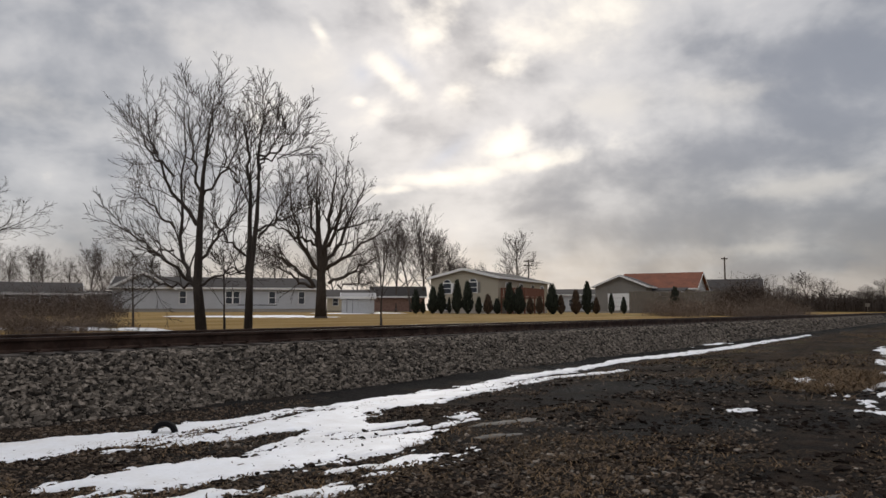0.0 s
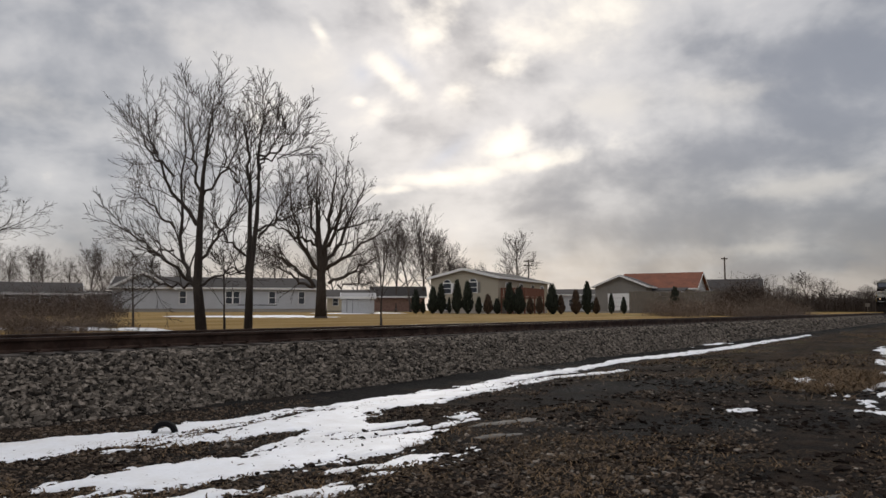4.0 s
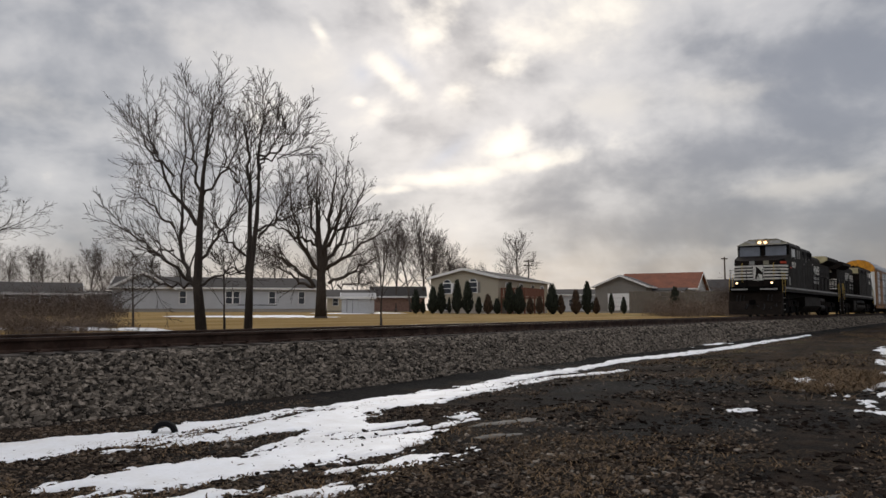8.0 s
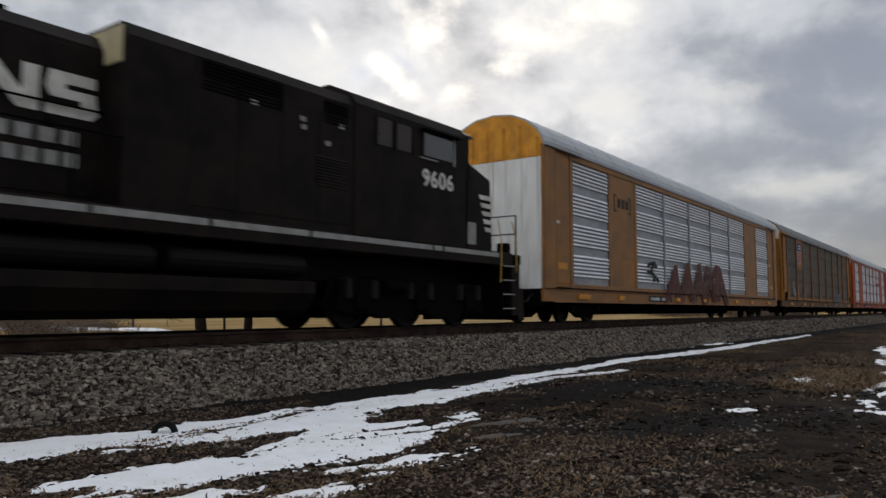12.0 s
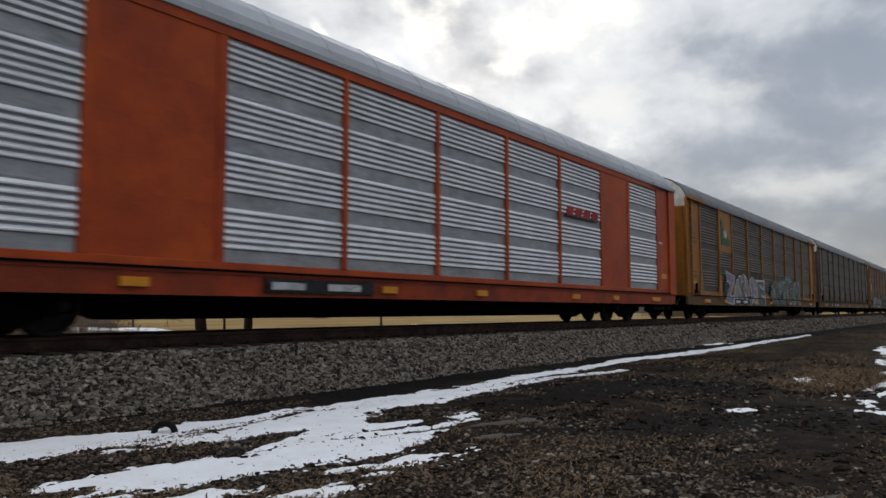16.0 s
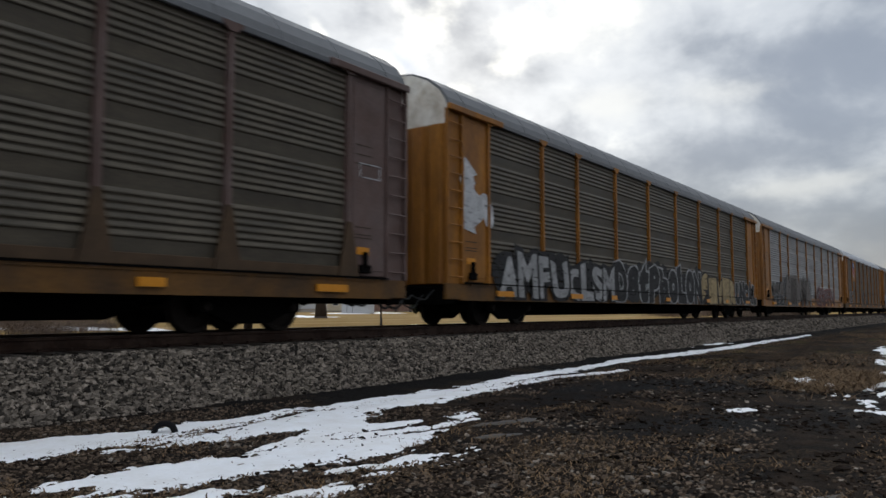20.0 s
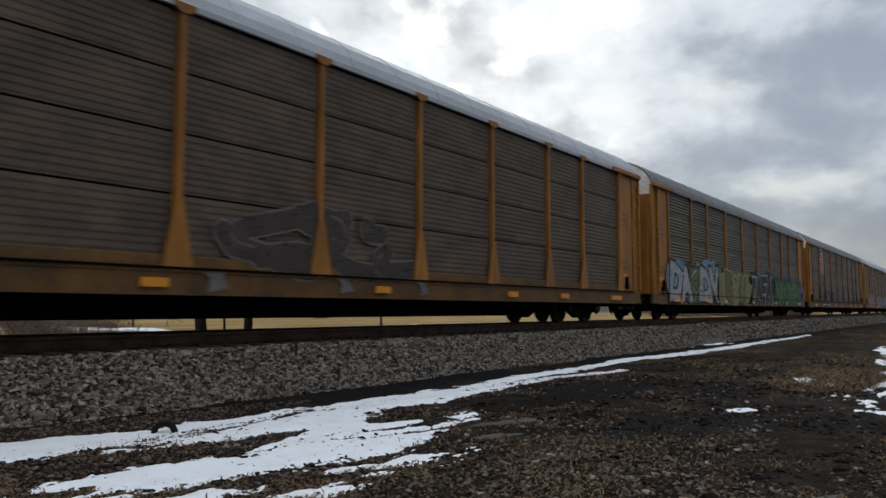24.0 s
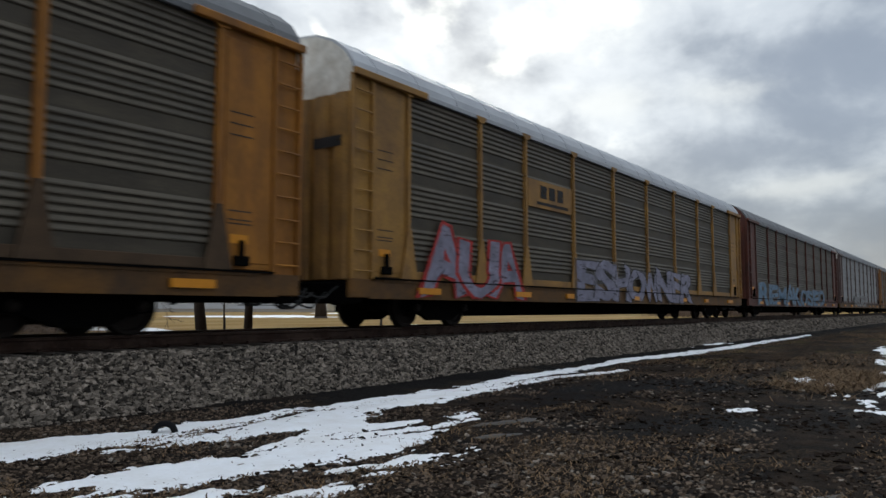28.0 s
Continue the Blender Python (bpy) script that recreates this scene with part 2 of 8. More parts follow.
# ---- mesh helpers ----
class Shape:
    """Collects corners and faces of one mesh."""

    def __init__(self):
        self.v, self.f = [], []

    def add(self, verts, faces):
        o = len(self.v)
        self.v += [tuple(p) for p in verts]
        self.f += [tuple(o + i for i in f) for f in faces]
        return self

    def box(self, x0, x1, y0, y1, z0, z1, c=0.0):
        """A box; c chamfers its edges."""
        if c <= 0:
            return self.add([(x0, y0, z0), (x1, y0, z0), (x1, y1, z0), (x0, y1, z0), (x0, y0, z1), (x1, y0, z1), (x1, y1, z1), (x0, y1, z1)],
                            [(0, 3, 2, 1), (4, 5, 6, 7), (0, 1, 5, 4), (1, 2, 6, 5), (2, 3, 7, 6), (3, 0, 4, 7)])
        X, Y, Z = (x0, x1), (y0, y1), (z0, z1)
        vs, idx = [], {}
        for i in (0, 1):
            for j in (0, 1):
                for k in (0, 1):
                    sx, sy, sz = (c if i == 0 else -c), (c if j == 0 else -c), (c if k == 0 else -c)
                    for a in range(3):
                        idx[i, j, k, a] = len(vs)
                        vs.append((X[i] + (sx if a != 0 else 0), Y[j] + (sy if a != 1 else 0), Z[k] + (sz if a != 2 else 0)))
        fs = []
        for a in range(3):
            for s in (0, 1):
                q = [(0, 0), (1, 0), (1, 1), (0, 1)]
                ids = []
                for m, n in q:
                    t = [0, 0, 0]
                    t[a], t[(a + 1) % 3], t[(a + 2) % 3] = s, m, n
                    ids.append(idx[t[0], t[1], t[2], a])
                fs.append(tuple(ids if s else ids[::-1]))
        for a in range(3):
            b, d = (a + 1) % 3, (a + 2) % 3
            for m in (0, 1):
                for n in (0, 1):
                    t0, t1 = [0, 0, 0], [0, 0, 0]
                    t0[b], t0[d], t1[b], t1[d], t1[a] = m, n, m, n, 1
                    ids = [idx[(*t0, b)], idx[(*t1, b)], idx[(*t1, d)], idx[(*t0, d)]]
                    fs.append(tuple(ids if m == n else ids[::-1]))
        for i in (0, 1):
            for j in (0, 1):
                for k in (0, 1):
                    ids = [idx[i, j, k, 0], idx[i, j, k, 1], idx[i, j, k, 2]]
                    fs.append(tuple(ids if (i + j + k) % 2 else ids[::-1]))
        return self.add(vs, fs)

    def prism(self, outline, axis, a, b):
        """An outline (two coordinates, in order) drawn along axis 0, 1 or 2 from a to b."""
        n = len(outline)
        vs = []
        for t in (a, b):
            for p, q in outline:
                c = [0, 0, 0]
                c[axis], c[(axis + 1) % 3], c[(axis + 2) % 3] = t, p, q
                vs.append(c)
        area = sum(outline[i][0] * outline[(i + 1) % n][1] - outline[(i + 1) % n][0] * outline[i][1] for i in range(n))
        fs = [tuple(range(n))[::-1], tuple(range(n, 2 * n))] + [(i, (i + 1) % n, n + (i + 1) % n, n + i) for i in range(n)]
        if (area < 0) != (b < a):
            fs = [f[::-1] for f in fs]
        return self.add(vs, fs)

    def tube(self, pts, radii, sides=6, caps=True):
        """A round bar through points."""
        pts = [Vector(p) for p in pts]
        if isinstance(radii, (int, float)):
            radii = [radii] * len(pts)
        vs, fs = [], []
        ref = None
        for i, p in enumerate(pts):
            d = (pts[min(i + 1, len(pts) - 1)] - pts[max(i - 1, 0)]).normalized()
            if ref is None:
                ref = d.orthogonal().normalized()
            ref = (ref - d * ref.dot(d))
            ref = ref.normalized() if ref.length > 1e-6 else d.orthogonal().normalized()
            w = d.cross(ref)
            for s in range(sides):
                a = 2 * math.pi * s / sides
                vs.append(p + (ref * math.cos(a) + w * math.sin(a)) * radii[i])
        for i in range(len(pts) - 1):
            for s in range(sides):
                t = (s + 1) % sides
                fs.append((i * sides + s, i * sides + t, (i + 1) * sides + t, (i + 1) * sides + s))
        if caps:
            fs.append(tuple(range(sides))[::-1])
            fs.append(tuple(range((len(pts) - 1) * sides, len(pts) * sides)))
        return self.add(vs, fs)

    def lathe(self, profile, centre, axis=1, sides=24):
        """A profile of (along, radius) turned round an axis."""
        vs, fs = [], []
        n = len(profile)
        for s in range(sides):
            a = 2 * math.pi * s / sides
            for t, r in profile:
                c = [0, 0, 0]
                c[axis] = t
                c[(axis + 1) % 3], c[(axis + 2) % 3] = r * math.cos(a), r * math.sin(a)
                vs.append([c[i] + centre[i] for i in range(3)])
        for s in range(sides):
            t = (s + 1) % sides
            for i in range(n - 1):
                fs.append((s * n + i, s * n + i + 1, t * n + i + 1, t * n + i))
        return self.add(vs, fs)

    def quad(self, a, b, c, d):
        return self.add([a, b, c, d], [(0, 1, 2, 3)])

    def mesh(self, name, mat=None):
        me = bpy.data.meshes.new(name)
        me.from_pydata(self.v, [], self.f)
        if mat:
            me.materials.append(mat)
        me.validate()
        me.update()
        return me


def part(name, shape, mat, parent=None, label="", at=None, smooth=False):
    """One mesh object from a Shape or a mesh, under a thing or a part."""
    me = shape.mesh(name, mat) if isinstance(shape, Shape) else shape
    if smooth:
        me.shade_smooth()
    ob = new(name, me)
    if parent:
        ob.parent = parent
    if at:
        ob.location = at
    if label:
        ob["label"] = label
    return ob


def thing(name, label, category, m=None, group="", kind=""):
    """An Empty that carries parts."""
    ob = new(name)
    ob.empty_display_size = 0.2
    if m is not None:
        ob.matrix_world = m
    return tagged(ob, label, category, group, kind)


def single(name, shape, mat, label, category, m=None, group="", kind="", smooth=False):
    ob = part(name, shape, mat, smooth=smooth)
    if m is not None:
        ob.matrix_world = m
    return tagged(ob, label, category, group, kind)


def lattice(seed):
    return np.random.RandomState(seed).rand(256, 256)


GRIDS = {}


def soft_noise(x, y, seed=0, octaves=4):
    """Value noise on arrays, about 0 to 1."""
    out, amp, tot = 0.0, 1.0, 0.0
    for o in range(octaves):
        g = GRIDS.setdefault(seed + o, lattice(seed + o))
        xi, yi = np.floor(x).astype(int), np.floor(y).astype(int)
        fx, fy = x - xi, y - yi
        fx, fy = fx * fx * (3 - 2 * fx), fy * fy * (3 - 2 * fy)
        a, b = g[xi % 256, yi % 256], g[(xi + 1) % 256, yi % 256]
        c, d = g[xi % 256, (yi + 1) % 256], g[(xi + 1) % 256, (yi + 1) % 256]
        out = out + amp * ((a * (1 - fx) + b * fx) * (1 - fy) + (c * (1 - fx) + d * fx) * fy)
        tot += amp
        amp *= 0.5
        x, y = x * 2.03 + 11.3, y * 2.03 + 5.7
    return out / tot


# ---- ground ----
def ground_height(x, y):
    """Height of the bare ground on arrays."""
    pts = [(-400, -0.95), (-4, -0.92), (3, -0.9), (6.3, -0.89), (7.4, -0.92), (8.3, -0.88), (9.0, -0.85), (13.2, -0.85), (14.3, -0.65),
           (16.0, -0.38), (18.5, -0.24), (30, -0.1), (50, 0.0), (75, 0.14), (110, 0.22), (4000, 0.25)]
    z = np.interp(y, [p[0] for p in pts], [p[1] for p in pts])
    near = np.clip(1 - np.abs(x - 15) / 120, 0, 1)
    z = z + near * (soft_noise(x * 0.55 + 40, y * 0.55 + 40, 3, 3) - 0.5) * 0.07 * (y < 9)
    z = z + near * (soft_noise(x * 2.1 + 9, y * 2.1 + 3, 8, 3) - 0.5) * 0.035 * (y < 9)
    # shallow wheel ruts along the track
    for yc in (6.9, 4.9):
        z = z - 0.02 * np.exp(-((y - yc) / 0.28) ** 2)
    return z


def stepped(stops):
    out = []
    for a, b, d in stops:
        out += list(np.arange(a, b, d))
    return np.array(out + [stops[-1][1]])


def sheet(xs, ys, zf):
    X, Y = np.meshgrid(xs, ys, indexing="ij")
    Z = zf(X, Y)
    n, m = X.shape
    v = np.stack([X, Y, Z], -1).reshape(-1, 3)
    i = np.arange(n * m).reshape(n, m)
    f = np.stack([i[:-1, :-1], i[1:, :-1], i[1:, 1:], i[:-1, 1:]], -1).reshape(-1, 4)
    return v, f


def raw_mesh(name, v, f, mat, smooth=False):
    me = bpy.data.meshes.new(name)
    me.from_pydata(np.asarray(v).tolist(), [], np.asarray(f).tolist())
    me.materials.append(mat)
    me.update()
    if smooth:
        me.shade_smooth()
    return me


def ground_material():
    m = bpy.data.materials.new("ground_soil")
    m.use_nodes = True
    nt = m.node_tree
    N, L = nt.nodes.new, nt.links.new
    b = nt.nodes["Principled BSDF"]
    tc = N("ShaderNodeTexCoord").outputs["Object"]
    sep = N("ShaderNodeSeparateXYZ")
    L(tc, sep.inputs[0])

    def noise_(scale, detail=5, rough=0.6, stretch=(1, 1, 1)):
        mp = N("ShaderNodeMapping")
        mp.inputs["Scale"].default_value = stretch
        L(tc, mp.inputs[0])
        n = N("ShaderNodeTexNoise")
        n.inputs["Scale"].default_value = scale
        n.inputs["Detail"].default_value = detail
        n.inputs["Roughness"].default_value = rough
        L(mp.outputs[0], n.inputs["Vector"])
        return n.outputs["Fac"]

    def rng_(v, a, bb, lo=0.0, hi=1.0):
        n = N("ShaderNodeMapRange")
        n.interpolation_type = "SMOOTHSTEP"
        L(v, n.inputs["Value"])
        for k, x in (("From Min", a), ("From Max", bb), ("To Min", lo), ("To Max", hi)):
            n.inputs[k].default_value = x
        return n.outputs["Result"]

    def mixc(f, a, bb):
        n = N("ShaderNodeMix")
        n.data_type = "RGBA"
        L(f, n.inputs["Factor"])
        for k, v in (("A", a), ("B", bb)):
            s = [i for i in n.inputs if i.name == k and i.type == "RGBA"][0]
            if isinstance(v, tuple):
                s.default_value = (*v, 1)
            else:
                L(v, s)
        return [o for o in n.outputs if o.type == "RGBA"][0]

    def op(o, a, bb):
        n = N("ShaderNodeMath")
        n.operation = o
        for i, v in enumerate((a, bb)):
            if isinstance(v, (int, float)):
                n.inputs[i].default_value = v
            else:
                L(v, n.inputs[i])
        return n.outputs[0]

    coarse, mid, grit = noise_(0.45, 4, 0.55, (0.6, 1, 1)), noise_(3.0, 6, 0.65), noise_(38, 4, 0.7)
    # wet dark soil, drier brown soil, small pale stones
    c = mixc(rng_(mid, 0.38, 0.62), (0.0062, 0.0048, 0.0042), (0.022, 0.0150, 0.0102))
    c = mixc(rng_(coarse, 0.46, 0.62), c, (0.005, 0.0046, 0.0046))
    c = mixc(rng_(grit, 0.62, 0.72), c, (0.058, 0.045, 0.034))
    # brown verge along the far right of the open ground, with olive moss
    vx = op("ADD", sep.outputs[0], op("MULTIPLY", op("SUBTRACT", noise_(0.35, 4), 0.5), 16.0))
    verge = mixc(rng_(noise_(1.1, 5, 0.65, (0.4, 1.4, 1)), 0.4, 0.62), (0.024, 0.0145, 0.0075), (0.010, 0.007, 0.005))
    verge = mixc(rng_(noise_(0.6, 4, 0.6, (0.5, 1.4, 1)), 0.56, 0.66), verge, (0.036, 0.030, 0.010))
    c = mixc(op("MULTIPLY", rng_(vx, 13.0, 20.0), rng_(sep.outputs[1], 7.2, 6.2)), c, verge)
    # black silt washed out along the foot of the bed
    sy = op("ADD", sep.outputs[1], op("MULTIPLY", op("SUBTRACT", noise_(1.3, 4), 0.5), 0.5))
    silt = op("MULTIPLY", op("MULTIPLY", rng_(sy, 7.0, 7.3), rng_(sy, 9.2, 8.9)), rng_(vx, 4.0, 9.0))
    c = mixc(op("MULTIPLY", silt, 0.9), c, (0.0075, 0.007, 0.007))
    # straw coloured dead grass
    g = op("MULTIPLY", rng_(noise_(0.8, 5, 0.6), 0.52, 0.64), rng_(noise_(24, 3, 0.7), 0.45, 0.6))
    c = mixc(op("MULTIPLY", g, 0.75), c, (0.055, 0.036, 0.020))
    # lawn beyond the railway
    lawn = mixc(rng_(noise_(0.25, 5, 0.6, (0.5, 1.6, 1)), 0.40, 0.62), (0.19, 0.115, 0.036), (0.26, 0.175, 0.07))
    lawn = mixc(rng_(noise_(0.11, 4, 0.6, (0.4, 1.5, 1)), 0.56, 0.66), lawn, (0.115, 0.10, 0.04))
    weeds = mixc(rng_(noise_(1.4, 4, 0.6), 0.4, 0.6), (0.065, 0.045, 0.031), (0.13, 0.09, 0.055))
    edge = op("ADD", sep.outputs[1], op("MULTIPLY", op("SUBTRACT", noise_(0.5, 4), 0.5), 2.5))
    far = mixc(rng_(edge, 17.5, 19.5), weeds, lawn)
    c = mixc(rng_(sep.outputs[1], 13.0, 14.0), c, far)
    L(c, b.inputs["Base Color"])
    wet = op("MULTIPLY", rng_(coarse, 0.5, 0.62), rng_(sep.outputs[1], 12, 8))
    L(rng_(wet, 0, 1, 0.98, 0.85), b.inputs["Roughness"])
    b.inputs["Specular IOR Level"].default_value = 0.06
    bp = N("ShaderNodeBump")
    bp.inputs["Strength"].default_value = 0.7
    bp.inputs["Distance"].default_value = 0.03
    L(op("ADD", grit, op("MULTIPLY", mid, 1.5)), bp.inputs["Height"])
    L(bp.outputs[0], b.inputs["Normal"])
    return m


GX = stepped([(-3000, -400, 400), (-400, -40, 30), (-40, -3, 2), (-3, 14, 0.12), (14, 30, 0.3), (30, 80, 1.5), (80, 300, 15), (300, 3400, 300)])
GY = stepped([(-3000, -300, 300), (-300, -20, 20), (-20, -1, 1.5), (-1, 9, 0.12), (9, 20, 0.7), (20, 120, 6), (120, 4000, 300)])
gv, gf = sheet(GX, GY, ground_height)
ground = tagged(new("ground", raw_mesh("ground", gv, gf, ground_material(), True)),
                "dark wet gravelly soil with dead brown lawn beyond the railway", "ground", kind="structure")

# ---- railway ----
# bed far darker than its stones: shade between the stones put into colour
shaded_ballast_mat = material("ballast", (0.024, 0.020, 0.017), 0.9, gloss=0.1, vary=0.35, grain=14, fine=50, bump=1.0, bump_size=0.04,
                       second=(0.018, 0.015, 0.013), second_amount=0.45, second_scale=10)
stone_mat = material("ballast_stone", (0.120, 0.101, 0.083), 0.9, vary=0.4, grain=12, fine=70, gloss=0.15, island=0.92, bump=0.4, bump_size=0.01)


def bed_height(x, y):
    d = np.abs(y - TRACK_Y)
    z = np.interp(d, [0, 1.2, 1.6, 1.8, 2.6, 2.9], [-0.26, -0.27, -0.23, -0.27, -0.86, -1.1])
    return z + (soft_noise(x * 3, y * 3, 21, 3) - 0.5) * 0.06 * (d > 1.2)


bx = stepped([(-400, -20, 20), (-20, 0, 1), (0, 40, 0.2), (40, 120, 1.0), (120, 900, 20)])
by = stepped([(TRACK_Y - 2.9, TRACK_Y - 1.7, 0.12), (TRACK_Y - 1.7, TRACK_Y + 1.7, 0.4), (TRACK_Y + 1.7, TRACK_Y + 2.9, 0.2)])
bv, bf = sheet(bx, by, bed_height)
bed = tagged(new("ballast_bed", raw_mesh("ballast_bed", bv, bf, shaded_ballast_mat)), "raised bed of grey crushed stone under the railway",
             "ballast", kind="structure")


def stones(name, count, xf, yf, zf, size, mat, label, seed, flat=0.7, sink=0.3, keep=None):
    """Many small angular stones in one mesh."""
    r = np.random.RandomState(seed)
    x, y = xf(r.rand(count)), yf(r.rand(count))
    if keep is not None:
        k = keep(x, y, r)
        x, y = x[k], y[k]
        count = len(x)
    z = zf(x, y)
    base = np.array([(-1, -1, -.6), (1, -.8, -.7), (.9, 1, -.6), (-.8, .9, -.7), (-.7, -.8, .6), (.8, -.6, .8), (.6, .7, .6), (-.6, .6, .9)]) * 0.5
    quads = np.array([(0, 3, 2, 1), (4, 5, 6, 7), (0, 1, 5, 4), (1, 2, 6, 5), (2, 3, 7, 6), (3, 0, 4, 7)])
    v = base[None] + (r.rand(count, 8, 3) - 0.5) * 0.55
    sc = size * (0.5 + r.rand(count, 1, 1) ** 2 * 1.1) * np.stack([0.8 + 0.6 * r.rand(count, 1), 0.7 + 0.5 * r.rand(count, 1), flat * (0.7 + 0.6 * r.rand(count, 1))], -1)
    v = v * sc
    a, e = r.rand(count) * 6.283, (r.rand(count) - 0.5) * 1.2
    ca, sa, ce, se = np.cos(a)[:, None], np.sin(a)[:, None], np.cos(e)[:, None], np.sin(e)[:, None]
    vx, vy, vz = v[..., 0], v[..., 1] * ce - v[..., 2] * se, v[..., 1] * se + v[..., 2] * ce
    v = np.stack([vx * ca - vy * sa + x[:, None], vx * sa + vy * ca + y[:, None], vz + z[:, None] + (sc[..., 2] * (0.5 - sink))], -1)
    f = quads[None] + (np.arange(count) * 8)[:, None, None]
    return tagged(new(name, raw_mesh(name, v.reshape(-1, 3), f.reshape(-1, 4), mat)), label, "stones", kind="stuff")


stones("ballast_stones", 64000, lambda u: 0.5 + 33 * u ** 1.25, lambda u: TRACK_Y - 2.75 + 1.55 * u, bed_height, 0.050, stone_mat,
       "loose grey crushed stones on the railway bed", 5)
stones("far_ballast_stones", 16000, lambda u: 30 + 65 * u ** 1.2, lambda u: TRACK_Y - 2.75 + 1.55 * u, bed_height, 0.085, stone_mat,
       "loose grey crushed stones further along the bed", 6)

# sooty drainage strip at the foot of the bed, and gravel on the open ground
pebble_mat = material("gravel", (0.074, 0.054, 0.039), 0.9, gloss=0.08, vary=0.3, grain=20, fine=90, island=0.9, bump=0.2)


def silty(x, y):
    """1 on the strip of black wet silt between the bed and the snow."""
    return np.clip((y - 7.15) / 0.15, 0, 1) * np.clip((x - 5.4) / 1.6, 0, 1)


def gravelly(x, y, r):
    """Thick close to the camera and at the foot of the bed, thin on the wet soil."""
    chance = 0.92 - 0.13 * np.clip(x - 3.8, 0, 6) - 0.35 * silty(x, y) - 0.12 * np.clip(2.5 - y, 0, 2) - 1.2 * np.clip(2.3 - x, 0, 1) - 1.0 * np.clip(0.3 - y, 0, 1.5)
    return soft_noise(x * 0.9 + 5, y * 1.4 + 2, 91, 4) * 1.3 - 0.15 + r.rand(len(x)) * 0.35 > 1.08 - 0.75 * chance


stones("gravel", 90000, lambda u: 1.2 + 17.4 * u ** 1.7, lambda u: -1.2 + 9.4 * u, ground_height, 0.024, pebble_mat, "small loose gravel on the dark soil", 15, 0.6, 0.2, gravelly)
stones("larger_gravel", 2600, lambda u: 1.6 + 30 * u ** 1.5, lambda u: -0.5 + 8.9 * u, ground_height, 0.036, stone_mat, "scattered larger stones on the dark soil", 16, 0.6, 0.3, gravelly)
clod_mat = material("soil_clod", (0.013, 0.009, 0.0068), 0.95, vary=0.4, grain=15, fine=60, gloss=0.05, island=0.6, bump=0.5)
stones("soil_clods", 9000, lambda u: 3.0 + 18 * u ** 1.3, lambda u: -0.3 + 7.2 * u, ground_height, 0.055, clod_mat, "rough clods of dark soil", 23, 0.45, 0.45,
       lambda x, y, r: soft_noise(x * 1.1 + 9, y * 1.6, 93, 4) + r.rand(len(x)) * 0.2 > 0.56)
stones("pale_flecks", 2200, lambda u: 4.5 + 14 * u ** 1.4, lambda u: 0.0 + 6.4 * u, ground_height, 0.034, stone_mat, "scattered pale stones on the soil", 24, 0.5, 0.25,
       lambda x, y, r: soft_noise(x * 0.9 + 2, y * 1.3, 95, 4) + r.rand(len(x)) * 0.3 > 0.66)
straw_mat = material("straw", (0.115, 0.075, 0.042), 0.9, vary=0.3, grain=6, bump=0, island=0.55, gloss=0.1)


def straw(name, count, xf, yf, length, seed, label, keep=None):
    """Flat-lying and upright bits of dead grass, each a thin folded blade."""
    r = np.random.RandomState(seed)
    x, y = xf(r.rand(count)), yf(r.rand(count))
    if keep is not None:
        k = keep(x, y, r)
        x, y = x[k], y[k]
    n = len(x)
    z = ground_height(x, y)
    a, up = r.rand(n) * 6.283, r.rand(n) ** 2 * 0.55
    ln = length * (0.4 + r.rand(n))
    w = 0.004 + 0.003 * r.rand(n)
    dx, dy, dz = np.cos(a) * np.cos(up), np.sin(a) * np.cos(up), np.sin(up)
    sx, sy = -np.sin(a) * w, np.cos(a) * w
    p0 = np.stack([x, y, z + 0.004], -1)
    d = np.stack([dx, dy, dz], -1) * ln[:, None]
    s = np.stack([sx, sy, 0 * sx], -1)
    mid_ = p0 + d * 0.55 + np.array([0, 0, 0.012])
    v = np.stack([p0 - s, p0 + s, mid_ + s * 0.8, mid_ - s * 0.8, p0 + d], 1).reshape(-1, 3)
    i = (np.arange(n) * 5)[:, None]
    f = [tuple(q) for q in (i + np.array([0, 1, 2, 3])).tolist()] + [tuple(q) for q in (i + np.array([3, 2, 4])).tolist()]
    me = bpy.data.meshes.new(name)
    me.from_pydata(v.tolist(), [], f)
    me.materials.append(straw_mat)
    return tagged(new(name, me), label, "dead grass", kind="stuff")


straw("straw", 54000, lambda u: 1.2 + 10.6 * u ** 1.6, lambda u: -1.2 + 8.2 * u, 0.06, 18, "short dead straw strewn over the soil",
      lambda x, y, r: soft_noise(x * 0.9 + 7, y * 1.3 + 2, 71, 4) + r.rand(len(x)) * 0.22 - 0.045 * np.clip(x - 4.2, 0, 8) - 0.2 * np.clip(2.3 - x, 0, 1) - 0.15 * np.clip(0.2 - y, 0, 2) > 0.60)
straw("dead_grass", 30000, lambda u: 9 + 40 * u ** 1.3, lambda u: 0.6 + 6.2 * u, 0.2, 19, "low dead brown grass on the verge",
      lambda x, y, r: soft_noise(x * 0.5 + 3, y * 0.9 + 8, 81, 4) + r.rand(len(x)) * 0.15 - 0.05 * np.clip(15 - x, 0, 9) > 0.60)
straw("grass_tufts", 7000, lambda u: 13.0 + 4.5 * u, lambda u: 1.5 + 1.6 * u, 0.30, 20, "thicker tufts of reddish dead grass between the snow",
      lambda x, y, r: soft_noise(x * 1.5 + 3, y * 2 + 8, 83, 3) + r.rand(len(x)) * 0.2 > 0.52)

